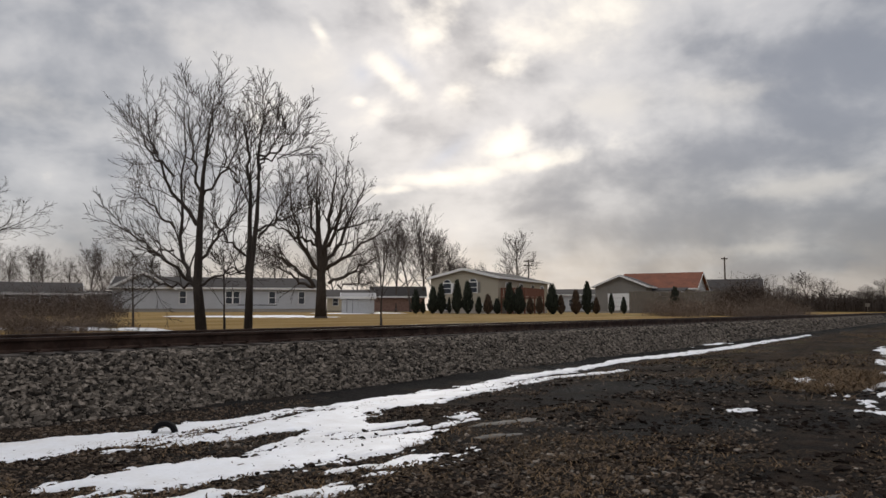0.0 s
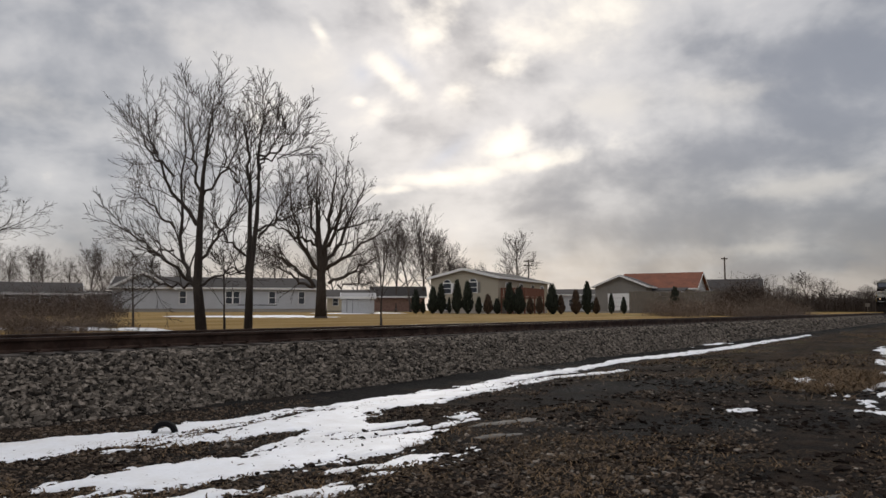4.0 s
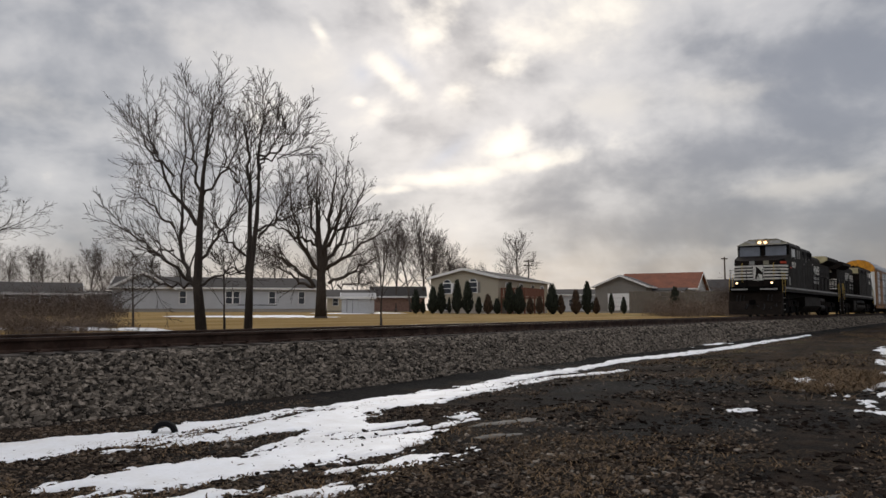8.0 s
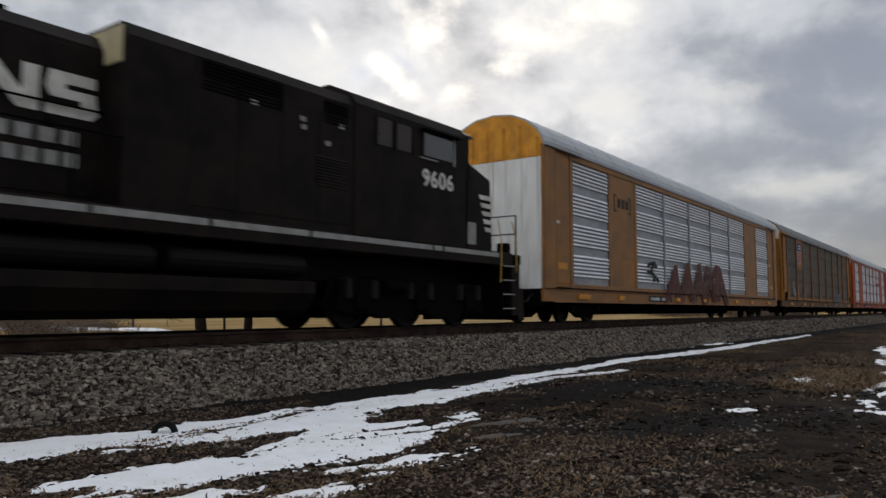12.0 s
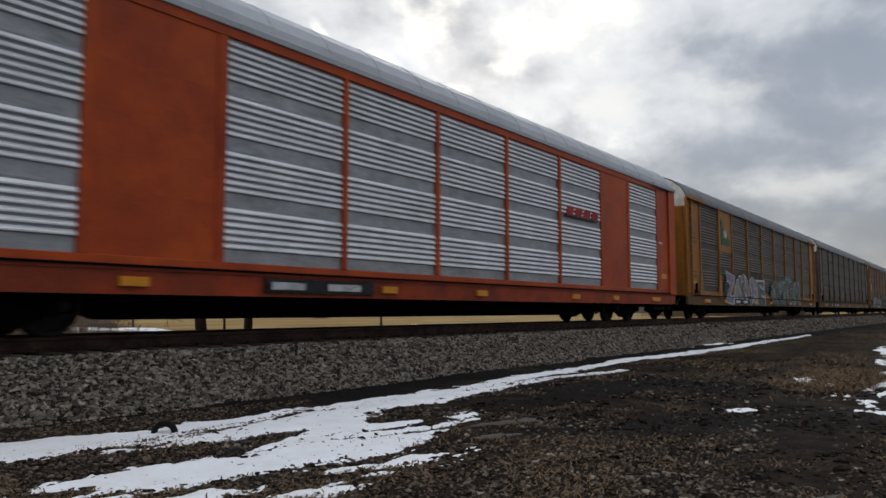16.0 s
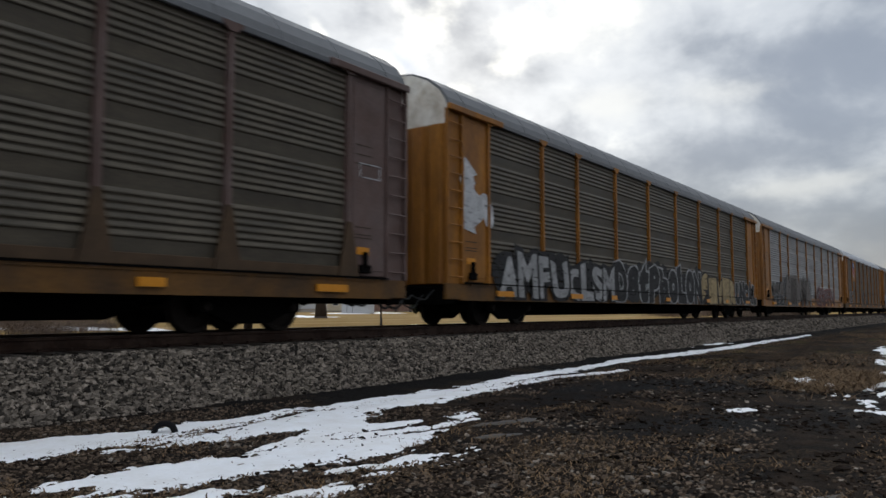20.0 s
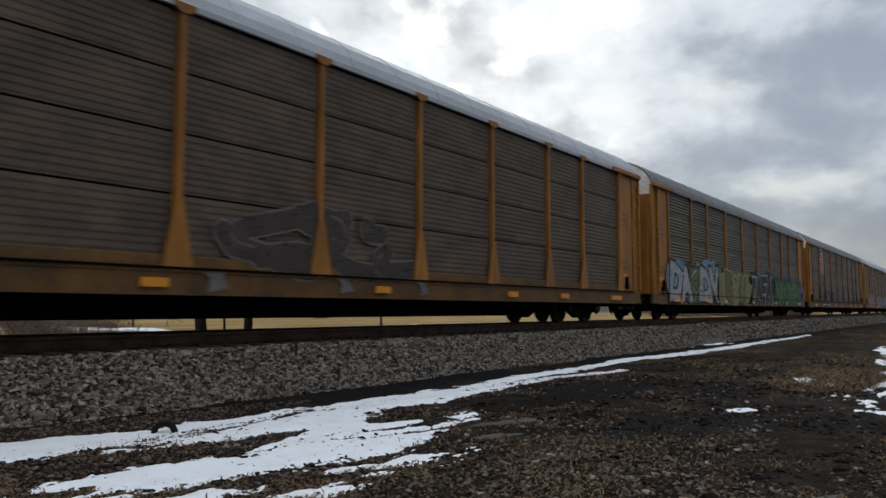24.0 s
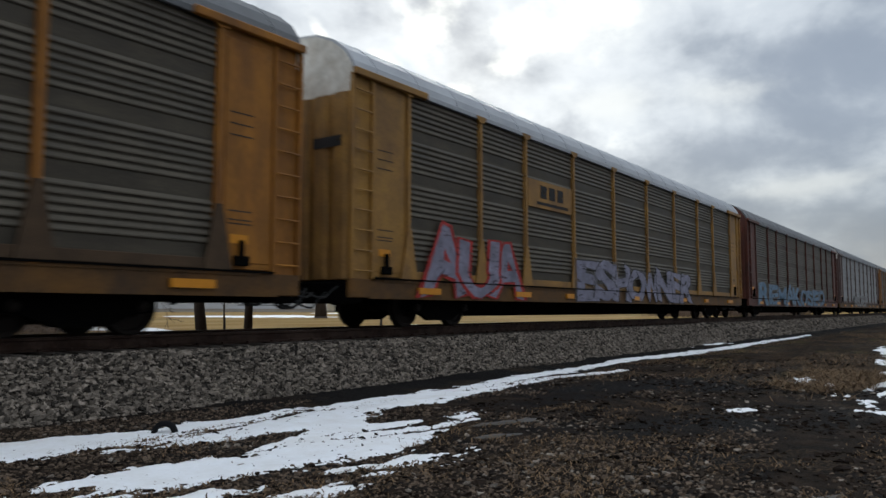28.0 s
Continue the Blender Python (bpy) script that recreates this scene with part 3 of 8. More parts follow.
rail_mat = material("rail_steel", (0.026, 0.013, 0.009), 0.8, 0.1, vary=0.3, grain=5, fine=40, second=(0.05, 0.03, 0.022), second_scale=3)
rail_top = material("rail_head", (0.07, 0.055, 0.048), 0.55, 0.7, vary=0.1)
tie_mat = material("tie_wood", (0.055, 0.045, 0.038), 0.9, vary=0.4, grain=3, fine=40, stretch=(6, 1, 6), bump=0.5)
RAIL = [(-0.07, -0.185), (0.07, -0.185), (0.07, -0.17), (0.012, -0.15), (0.010, -0.05), (0.037, -0.04), (0.037, -0.006), (0.03, 0.0),
        (-0.03, 0.0), (-0.037, -0.006), (-0.037, -0.04), (-0.010, -0.05), (-0.012, -0.15), (-0.07, -0.17)]
track = thing("railway_track", "straight railway track of rusty steel rails on wooden ties", "railway track", kind="structure")
for off in (-0.7525, 0.7525):
    sh = Shape().prism([(TRACK_Y + off + p, q) for p, q in RAIL], 0, -400, 900)
    part("rail", sh, rail_mat, track)
    part("rail_head", Shape().box(-400, 900, TRACK_Y + off - 0.026, TRACK_Y + off + 0.026, -0.002, 0.003), rail_top, track, "polished running surface of the rail")
tie_shape = Shape().box(-0.115, 0.115, -1.3, 1.3, -0.36, -0.19, 0.012).mesh("tie", tie_mat)
plate_shape = Shape().box(-0.1, 0.1, -0.17, 0.17, -0.192, -0.178, 0.004).box(-0.09, -0.06, -0.12, -0.08, -0.18, -0.15).box(0.06, 0.09, 0.08, 0.12, -0.18, -0.15).mesh("tie_plate", rail_mat)
rt = random.Random(4)
for i in range(230):
    x = -12 + i * 0.5 + rt.uniform(-0.03, 0.03)
    o = part("tie", tie_shape, tie_mat, track, at=(x, TRACK_Y + rt.uniform(-0.04, 0.04), 0))
    o.rotation_euler[2] = rt.uniform(-0.015, 0.015)
    if 0 <= i < 120:
        part("tie_plate", plate_shape, rail_mat, track, at=(x, TRACK_Y - 0.7525, 0))
rest = Shape()
for i in range(230, 700):
    rest.box(-12 + i * 0.5 - 0.115, -12 + i * 0.5 + 0.115, TRACK_Y - 1.3, TRACK_Y + 1.3, -0.36, -0.19)
o = part("far_ties", rest, tie_mat, track)
o["kind"] = "stuff"

# ---- snow ----
snow_mat = material("snow", (0.74, 0.75, 0.775), 0.6, vary=0.06, grain=3, fine=30, bump=0.2, bump_size=0.012, second=(0.58, 0.57, 0.56), second_amount=0.38, second_scale=3, second_edge=0.35)


def snow_depth(x, y):
    """Above 0 where old snow lies, about in metres inside its edge."""
    wob = (soft_noise(x * 0.9 + 3, y * 0.9, 31, 3) - 0.5) * 0.22
    ax, ay = x, y + wob

    def band(rows):
        """Rows of x, far edge and near edge, from end to end."""
        xs = [r[0] for r in rows]
        far, near = np.interp(ax, xs, [r[1] for r in rows]), np.interp(ax, xs, [r[2] for r in rows])
        run = np.minimum(ax - xs[0], xs[-1] - ax) * 0.35
        return np.minimum(np.minimum(far - ay, ay - near), run)

    def patch(xc, yc, rx, ry, turn=0.0):
        c, s_ = math.cos(turn), math.sin(turn)
        u, v = ((ax - xc) * c + (ay - yc) * s_) / rx, (-(ax - xc) * s_ + (ay - yc) * c) / ry
        return (1 - np.sqrt(u * u + v * v)) * min(rx, ry)

    # the long strip in the rut below the bed
    d = band([(0.5, 7.75, 7.0), (2.8, 7.75, 6.95), (3.3, 7.72, 6.62), (3.9, 7.62, 6.32), (4.14, 7.5, 6.15), (4.8, 7.3, 5.88), (5.42, 7.38, 5.62), (6.2, 7.36, 5.55), (6.7, 7.33, 5.95),
              (7.4, 7.32, 6.2), (8.3, 7.38, 6.15), (9.8, 7.3, 6.36), (11.7, 7.05, 6.4), (13.3, 6.75, 6.25), (15.2, 6.4, 6.2)])
    d = np.maximum(d, band([(9.0, 7.2, 6.9), (12.0, 7.42, 6.98), (16.2, 7.62, 7.3), (18.5, 7.75, 7.25), (23, 7.66, 7.0), (28, 7.5, 6.95), (37, 7.55, 7.2), (43, 7.6, 7.4)]))
    # the wider sheet nearer the camera and its tongue
    d = np.maximum(d, band([(2.6, 5.6, 5.5), (2.85, 5.62, 5.3), (3.05, 5.62, 5.05), (3.5, 5.58, 4.68), (4.0, 5.42, 4.5), (4.3, 5.4, 4.48), (5.0, 5.6, 4.42), (5.42, 5.8, 4.3), (6.0, 5.85, 4.4), (6.7, 5.55, 4.75),
                            (7.3, 5.3, 5.0), (7.9, 5.2, 5.1)]))
    d = np.maximum(d, band([(4.1, 4.3, 4.15), (4.7, 4.4, 3.72), (5.2, 4.2, 3.55), (5.55, 3.9, 3.62), (5.75, 3.8, 3.7)]))
    for p in ((2.75, 4.95, 0.5, 0.16, -0.3), (3.3, 4.4, 0.55, 0.13, -0.4), (3.8, 3.8, 0.32, 0.12, -0.4), (28.6, 8.2, 2.0, 0.16, 0), (10.05, 2.6, 0.26, 0.13, -0.75),
              (15.0, 2.75, 1.5, 0.13, 0.15), (13.3, 2.45, 0.5, 0.10, 0.2), (14.2, 2.2, 0.6, 0.06, 0.2), (12.2, 1.5, 0.5, 0.1, 0.4), (11.5, 1.25, 0.6, 0.13, 0.5), (10.75, 1.0, 0.5, 0.2, 0.55), (13.2, 1.35, 0.7, 0.14, 0.3), (15.2, 1.45, 0.9, 0.14, -0.2),
              (17.8, 1.75, 1.0, 0.13, 0.1), (21, 2.1, 1.4, 0.15, 0.1), (27.5, 2.7, 2.6, 0.2, 0.1), (1.9, 6.25, 0.5, 0.12, 0)):
        d = np.maximum(d, patch(*p))
    # bare strips inside
    for p in ((4.3, 5.78, 1.2, 0.23, -0.12), (3.05, 6.2, 0.45, 0.26, 0.2), (2.95, 5.0, 0.35, 0.1, -0.6), (3.95, 6.5, 0.3, 0.07, -0.5), (5.3, 6.95, 0.6, 0.045, 0.12), (6.2, 6.9, 0.5, 0.03, 0.1), (4.6, 4.34, 0.6, 0.12, -0.15), (4.6, 3.9, 0.5, 0.1, -0.3), (6.3, 4.25, 0.5, 0.08, -0.2), (6.5, 5.2, 0.9, 0.05, -0.1),
              (6.6, 4.85, 0.5, 0.06, -0.2), (5.5, 6.75, 0.5, 0.07, 0.3), (6.1, 6.95, 0.6, 0.03, 0.2), (10.6, 6.75, 1.3, 0.035, 0.0)):
        d = np.minimum(d, -patch(*p) * 1.6)
    n = (soft_noise(x * 1.3, y * 5.0, 51, 5) - 0.5) * 0.34 + (soft_noise(x * 6, y * 15, 61, 3) - 0.5) * 0.22
    n = n + (soft_noise(x * 24, y * 34, 71, 2) - 0.5) * 0.09 + (soft_noise(x * 0.7 + 4, y * 15, 77, 3) - 0.5) * 0.16
    return (d + n - 0.03) * 3.2


def snow_mesh(x0, x1, y0, y1, step):
    xs, ys = np.arange(x0, x1, step), np.arange(y0, y1, step * 0.7)
    X, Y = np.meshgrid(xs, ys, indexing="ij")
    D = snow_depth(X, Y)
    n, m = X.shape
    Z = ground_height(X, Y) + np.clip(D * 0.07, -0.012, 0.02) + 0.004
    keep = (np.maximum.reduce([D[:-1, :-1], D[1:, :-1], D[1:, 1:], D[:-1, 1:]]) > 0)
    i = np.arange(n * m).reshape(n, m)
    f = np.stack([i[:-1, :-1], i[1:, :-1], i[1:, 1:], i[:-1, 1:]], -1)[keep]
    used = np.unique(f)
    remap = np.zeros(n * m, int)
    remap[used] = np.arange(len(used))
    v = np.stack([X, Y, Z], -1).reshape(-1, 3)[used]
    return v, remap[f]


sv, sf = snow_mesh(1.0, 18, 0.4, 9.0, 0.036)
sv2, sf2 = snow_mesh(18, 60, 0.4, 9.0, 0.14)
snow = tagged(new("snow", raw_mesh("snow", np.vstack([sv, sv2]), np.vstack([sf, sf2 + len(sv)]), snow_mat, True)),
              "thin patches of old melting snow lying in the wheel ruts", "snow", kind="stuff")


# ---- train: shared pieces ----
black_paint = material("black_loco_paint", (0.0050, 0.0043, 0.0042), 0.6, vary=0.35, grain=2.5, fine=30, bump=0.05, second=(0.017, 0.0122, 0.0095), second_scale=1.2, second_edge=0.4, gloss=0.06)
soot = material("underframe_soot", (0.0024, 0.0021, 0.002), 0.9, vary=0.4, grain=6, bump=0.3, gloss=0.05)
wheel_mat = material("wheel_steel", (0.016, 0.012, 0.010), 0.7, 0.4, vary=0.3, grain=9)
white_paint = material("white_paint", (0.62, 0.60, 0.55), 0.55, vary=0.12, grain=4, second=(0.40, 0.37, 0.32), second_scale=3, second_amount=0.35, second_edge=0.3)
dim_white = material("weathered_white", (0.27, 0.265, 0.25), 0.6, vary=0.18, grain=5, second=(0.2, 0.19, 0.18), second_scale=4, second_amount=0.35, second_edge=0.3)
red_paint = material("red_mark", (0.45, 0.06, 0.03), 0.6, vary=0.15)
cab_glass = glass("cab_glass", (0.02, 0.022, 0.027))
# paler and bluer than the cab glass: reflected sky put into the tint
windshield_glass = material("windshield_glass", (0.11, 0.12, 0.145), 0.15, vary=0.2, grain=2, gloss=0.8, bump=0.0)
brown_window = material("brown_window", (0.022, 0.013, 0.010), 0.35, vary=0.2, gloss=0.3)
lamp_glow = material("lamp_glow", (1.0, 0.70, 0.40), 0.3, vary=0.0, bump=0.0, emit=2.2)
yellow_rail = material("yellow_handrail", (0.45, 0.30, 0.06), 0.6, vary=0.2)
hose_mat = material("black_rubber", (0.015, 0.015, 0.015), 0.6, vary=0.2)


def lettering(text, height, mat, name="lettering"):
    """Plain raised letters standing in the x-z plane, centred, facing -y."""
    cu = bpy.data.curves.new(name, "FONT")
    cu.body, cu.size, cu.extrude = text, height / 0.7, 0.004
    cu.align_x, cu.align_y = "CENTER", "CENTER"
    cu.offset = 0.03 * height
    cu.space_character = 1.1
    ob = bpy.data.objects.new(name, cu)
    me = bpy.data.meshes.new_from_object(ob)
    me.transform(Euler((radians(90), 0, 0)).to_matrix().to_4x4())
    me.materials.clear()
    me.materials.append(mat)
    bpy.data.objects.remove(ob)
    bpy.data.curves.remove(cu)
    return me


MESHES = {}


def shared(key, make):
    if key not in MESHES:
        MESHES[key] = make()
    return MESHES[key]


def wheelset_mesh(r):
    s = Shape()
    s.lathe([(-0.8, 0.0), (-0.8, 0.09), (-0.06 - 0.7, 0.09), (-0.76, r * 0.35), (-0.80, r * 0.4), (-0.775, r * 0.8), (-0.82, r * 0.84), (-0.82, r * 0.985),
             (-0.81, r), (-0.72, r + 0.004), (-0.70, r + 0.028), (-0.685, r + 0.028), (-0.68, r * 0.84), (-0.70, r * 0.4), (-0.66, 0.09), (0.66, 0.09),
             (0.70, r * 0.4), (0.68, r * 0.84), (0.685, r + 0.028), (0.70, r + 0.028), (0.72, r + 0.004), (0.81, r), (0.82, r * 0.985),
             (0.82, r * 0.84), (0.775, r * 0.8), (0.80, r * 0.4), (0.76, r * 0.35), (0.76, 0.09), (0.8, 0.09), (0.8, 0.0)], (0, 0, 0), 1, 28)
    return s.mesh("wheelset", wheel_mat)


WHEELSETS = []


def freight_truck(parent, x):
    r = 0.42
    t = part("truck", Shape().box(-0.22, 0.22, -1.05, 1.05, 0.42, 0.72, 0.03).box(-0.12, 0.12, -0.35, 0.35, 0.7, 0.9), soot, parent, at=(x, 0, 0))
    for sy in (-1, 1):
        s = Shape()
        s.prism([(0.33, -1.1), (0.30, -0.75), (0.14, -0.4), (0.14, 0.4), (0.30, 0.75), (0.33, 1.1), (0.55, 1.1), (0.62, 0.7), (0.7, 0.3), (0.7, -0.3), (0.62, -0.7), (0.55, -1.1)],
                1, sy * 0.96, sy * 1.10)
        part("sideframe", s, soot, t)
        for dx in (-0.13, 0, 0.13):
            part("spring", shared(("spring", sy), lambda: Shape().tube([(0, sy * 1.03, 0.24), (0, sy * 1.03, 0.5)], 0.055, 8).mesh("spring", wheel_mat)), wheel_mat, t, at=(dx, 0, 0))
        for dx in (-0.9, 0.9):
            part("bearing_cap", Shape().lathe([(0, 0.0), (0, 0.085), (0.07 * sy, 0.08), (0.09 * sy, 0.05), (0.09 * sy, 0)], (dx, sy * 1.09, r), 1, 12), wheel_mat, t)
    for i, dx in enumerate((-0.9, 0.9)):
        w = part("wheelset", shared("wheelset42", lambda: wheelset_mesh(0.42)), wheel_mat, t, at=(dx, 0, r), smooth=False)
        WHEELSETS.append((w, "f%d" % i, (dx, 0, r), -r))
    return t


def coupler(parent, x, d, z=0.83):
    """d: the way it points along x."""
    s = Shape().box(min(x, x + 0.55 * d), max(x, x + 0.55 * d), -0.09, 0.09, z - 0.09, z + 0.09, 0.02)
    k = x + 0.55 * d
    s.prism([(-0.16, z - 0.15), (0.05, z - 0.15), (0.16, z - 0.1), (0.16, z + 0.1), (0.05, z + 0.15), (-0.16, z + 0.15)], 0, k, k + 0.22 * d)
    c = part("coupler", s, soot, parent)
    h = Shape()
    pts = []
    for i in range(9):
        u = i / 8
        pts.append((x + d * (0.15 + 0.65 * u), -0.55 - 0.05 * math.sin(u * 3.14), z - 0.05 - 0.38 * math.sin(u * math.pi * 0.72)))
    h.tube(pts, 0.028, 6)
    part("air_hose", h, hose_mat, c)
    part("air_hose", Shape().tube([(p[0], p[1] + 0.95, p[2] + 0.06) for p in pts], 0.024, 6), hose_mat, c)
    for yy, zz, drop in ((-1.25, z - 0.02, 0.22), (-0.95, z - 0.12, 0.30), (-0.3, z - 0.1, 0.16)):
        run = [(x + d * (0.02 + 0.72 * i / 8), yy + 0.04 * math.sin(i), zz - drop * math.sin(i / 8 * math.pi * 0.8)) for i in range(9)]
        part("trainline_cable", Shape().tube(run, 0.02, 5), hose_mat, c)
    part("cut_lever", Shape().tube([(x + 0.1 * d, -1.45, z - 0.02), (x + 0.16 * d, -1.3, z + 0.03), (x + 0.16 * d, -0.1, z + 0.05)], 0.016, 5), soot, c)
    return c


# ---- rack cars ----
POSTS = (1.70, 4.40, 6.52, 9.28, 12.15, 15.02, 17.85, 20.68, 22.80, 25.50)
CAR_LENGTH = 27.2


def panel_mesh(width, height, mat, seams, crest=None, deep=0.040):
    """A ribbed steel screen panel, rib lines lengthwise, front face towards -y; crests and upper slopes are paler, worn
    clean with sky light painted in.
    """
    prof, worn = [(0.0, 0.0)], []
    if seams:
        n, pitch, z, d = 8, height * 0.117, height * 0.03, 0.007
    else:
        n, pitch, z, d = 6, height * 0.126, height * 0.225, deep
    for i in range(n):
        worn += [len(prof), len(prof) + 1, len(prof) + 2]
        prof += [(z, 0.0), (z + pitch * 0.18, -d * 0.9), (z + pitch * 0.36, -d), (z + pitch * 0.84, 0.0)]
        z += pitch
    prof += [(height - 0.032, 0.0), (height - 0.030, 0.05 if seams else 0.0), (height, 0.05 if seams else 0.0)]
    s = Shape()
    v, f = [], []
    for x in (0.0, width):
        for zz, y in prof:
            v.append((x, y, zz))
    k = len(prof)
    for i in range(k - 1):
        f.append((i, k + i, k + i + 1, i + 1))
    s.add(v, f)
    back = 0.06 if seams else 0.02
    s.add([(0, back, 0), (width, back, 0), (width, back, height), (0, back, height)], [(0, 3, 2, 1)])
    me = s.mesh("panel", mat)
    # recessed seam strip set near-black: the shade in the gap put into colour
    if seams:
        me.materials.append(soot)
        for i in (k - 3, k - 2):
            me.polygons[i].material_index = 1
    # crests and upper slopes turn paler: cleaner metal plus painted sky light
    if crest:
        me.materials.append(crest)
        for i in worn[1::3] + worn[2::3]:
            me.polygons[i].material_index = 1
    return me


def post_mesh(mat, flared):
    s = Shape()
    s.box(-0.05, 0.05, -0.04, 0.0, 0.0, 3.96, 0.008)
    s.box(-0.075, 0.075, 0.0, 0.05, 0.0, 3.96)
    s.prism([(3.8, -0.08), (3.8, 0.08), (3.9, 0.2), (3.95, 0.2), (3.95, -0.2), (3.9, -0.2)], 1, -0.06, 0.0)
    return s.mesh("post", mat)


def foot_mesh(mat):
    return Shape().prism([(0.056, -0.25), (0.12, -0.24), (1.05, -0.055), (1.05, 0.055), (0.12, 0.24), (0.056, 0.25)], 1, -0.055, -0.012).mesh("post_foot", mat)


def rack_car(k, spec):
    """An enclosed automobile carrier, its front at x = 0, its near side towards -y, rail tops at z = 0."""
    body, panel, door, cap, roof = spec["body"], spec["panel"], spec["door"], spec["cap"], spec["roof"]
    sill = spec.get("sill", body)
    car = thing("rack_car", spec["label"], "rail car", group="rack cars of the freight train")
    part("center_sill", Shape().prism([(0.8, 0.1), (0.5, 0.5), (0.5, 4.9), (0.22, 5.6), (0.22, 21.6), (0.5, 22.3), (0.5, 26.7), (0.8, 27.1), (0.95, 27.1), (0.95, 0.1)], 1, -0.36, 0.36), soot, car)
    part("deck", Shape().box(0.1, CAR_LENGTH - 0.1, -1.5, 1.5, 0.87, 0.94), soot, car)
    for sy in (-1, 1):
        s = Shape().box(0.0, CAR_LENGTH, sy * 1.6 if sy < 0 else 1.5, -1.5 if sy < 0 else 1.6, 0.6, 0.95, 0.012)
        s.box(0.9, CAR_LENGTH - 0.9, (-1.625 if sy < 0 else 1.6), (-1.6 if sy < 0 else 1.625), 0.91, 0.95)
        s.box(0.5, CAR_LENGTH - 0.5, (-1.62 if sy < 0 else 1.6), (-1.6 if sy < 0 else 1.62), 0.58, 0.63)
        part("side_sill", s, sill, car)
        bearer = shared(("bearer", sy), lambda: Shape().prism([(sy * 1.45, 0.82), (sy * 0.3, 0.45), (sy * 0.3, 0.86), (sy * 1.45, 0.88)], 0, 0, 0.08).mesh("cross_bearer", soot))
        for i in range(9):
            part("cross_bearer", bearer, soot, car, at=(1.6 + i * 3.0, 0, 0))
    for x in (2.0, 4.9 if spec.get("plate") else 5.9, 10.3 if spec.get("plate") else 8.7, 13.6, 18.5, 21.3, 24.7):
        part("reflector", Shape().box(x, x + (0.75 if x in (2.0, 5.9, 24.7) else 0.42), -1.662, -1.6, 0.69, 0.82), REFLECTOR, car, "orange yellow reflector strip")
    # roof with raised cross seams
    arch = [(-1.62, 4.90), (-1.56, 5.08), (-1.38, 5.33), (-1.05, 5.58), (-0.6, 5.77), (0.0, 5.84), (0.6, 5.77), (1.05, 5.58), (1.38, 5.33), (1.56, 5.08), (1.62, 4.90)]
    inner = [(p * 0.975, q - 0.05) for p, q in arch][::-1]
    part("roof", Shape().prism(arch + inner, 0, 0.06, CAR_LENGTH - 0.06), roof, car)
    ribs = Shape()
    for i in range(20):
        x = 0.7 + i * 1.36
        ribs.prism([(p * 1.003, q + 0.007) for p, q in arch] + [(p * 0.98, q - 0.03) for p, q in arch][::-1], 0, x, x + 0.05)
    part("roof_seams", ribs, roof, car)
    for sy in (-1, 1):
        part("eave_rail", Shape().box(0.05, CAR_LENGTH - 0.05, sy * 1.63 if sy < 0 else 1.57, -1.57 if sy < 0 else 1.63, 4.80, 4.91, 0.01), roof, car)
    for x0 in (0.0, CAR_LENGTH - 2.25):
        part("door_track", Shape().box(x0, x0 + 2.25, -1.70, -1.6, 4.78, 4.92, 0.015), body if not spec.get("plain_end") else roof, car)
    # ends
    for end, d in ((0.05, -1), (CAR_LENGTH - 0.05, 1)):
        for y0 in (-1.56, 0.01):
            leaf = part("end_door", Shape().box(min(end, end - 0.06 * d), max(end, end - 0.06 * d), y0, y0 + 1.55, 0.93, 4.5, 0.01), door, car)
            for j in range(3):
                yy = y0 + 0.10 + j * 0.5
                part("door_fold", Shape().prism([(end, yy), (end + 0.07 * d, yy + 0.05), (end + 0.07 * d, yy + 0.3), (end, yy + 0.36)], 2, 0.95, 4.48), door, leaf)
        part("end_cap", Shape().prism([(-1.56, 4.5)] + [(p * 0.965, q - 0.04) for p, q in arch] + [(1.56, 4.5)], 0, end, end - 0.06 * d), cap, car)
        if spec.get("plain_end"):
            for yy in (-1.46, -0.92, -0.4, 0.12, 0.62, 1.1):
                part("cap_fold", Shape().prism([(end, yy), (end + 0.07 * d, yy + 0.05), (end + 0.07 * d, yy + 0.28), (end, yy + 0.34)], 2, 4.5, 5.02 if abs(yy + 0.17) > 1.1 else 5.4), cap, car)
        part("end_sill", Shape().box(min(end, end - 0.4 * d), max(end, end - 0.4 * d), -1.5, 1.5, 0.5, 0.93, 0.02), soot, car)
        coupler(car, end, d)
        part("brake_rod", Shape().tube([(end - 0.1 * d, -1.45, 0.55), (end + 0.02 * d, -1.45, 0.5), (end + 0.02 * d, -1.1, 0.48), (end - 0.1 * d, -1.1, 0.55)], 0.016, 5), soot, car)
    for x in (3.5, CAR_LENGTH - 3.5):
        freight_truck(car, x)
    # end panels, corner posts and ladders
    for x0, x1, lad in ((0.0, POSTS[0], 0.08), (POSTS[-1], CAR_LENGTH, CAR_LENGTH - 0.55)):
        a, b = (x0 + 0.55, x1) if x0 == 0 else (x0, x1 - 0.55)
        for sy in (-1, 1):
            y0, y1 = (-1.57, -1.53) if sy < 0 else (1.53, 1.57)
            s = Shape().box(a, b, y0, y1, 1.0, 4.83, 0.008)
            if sy < 0:
                s.box(a + 0.12, b - 0.12, -1.585, -1.57, 1.1, 4.65, 0.006)
            part("end_panel", s, spec.get("endpanel", body), car)
            s = Shape().box(lad - 0.07, lad, y0 - 0.05 * (sy < 0), y1 + 0.05 * (sy > 0), 0.95, 4.83, 0.01)
            s.box(lad + 0.47, lad + 0.54, y0 - 0.07 * (sy < 0), y1 + 0.07 * (sy > 0), 0.95, 4.83, 0.01)
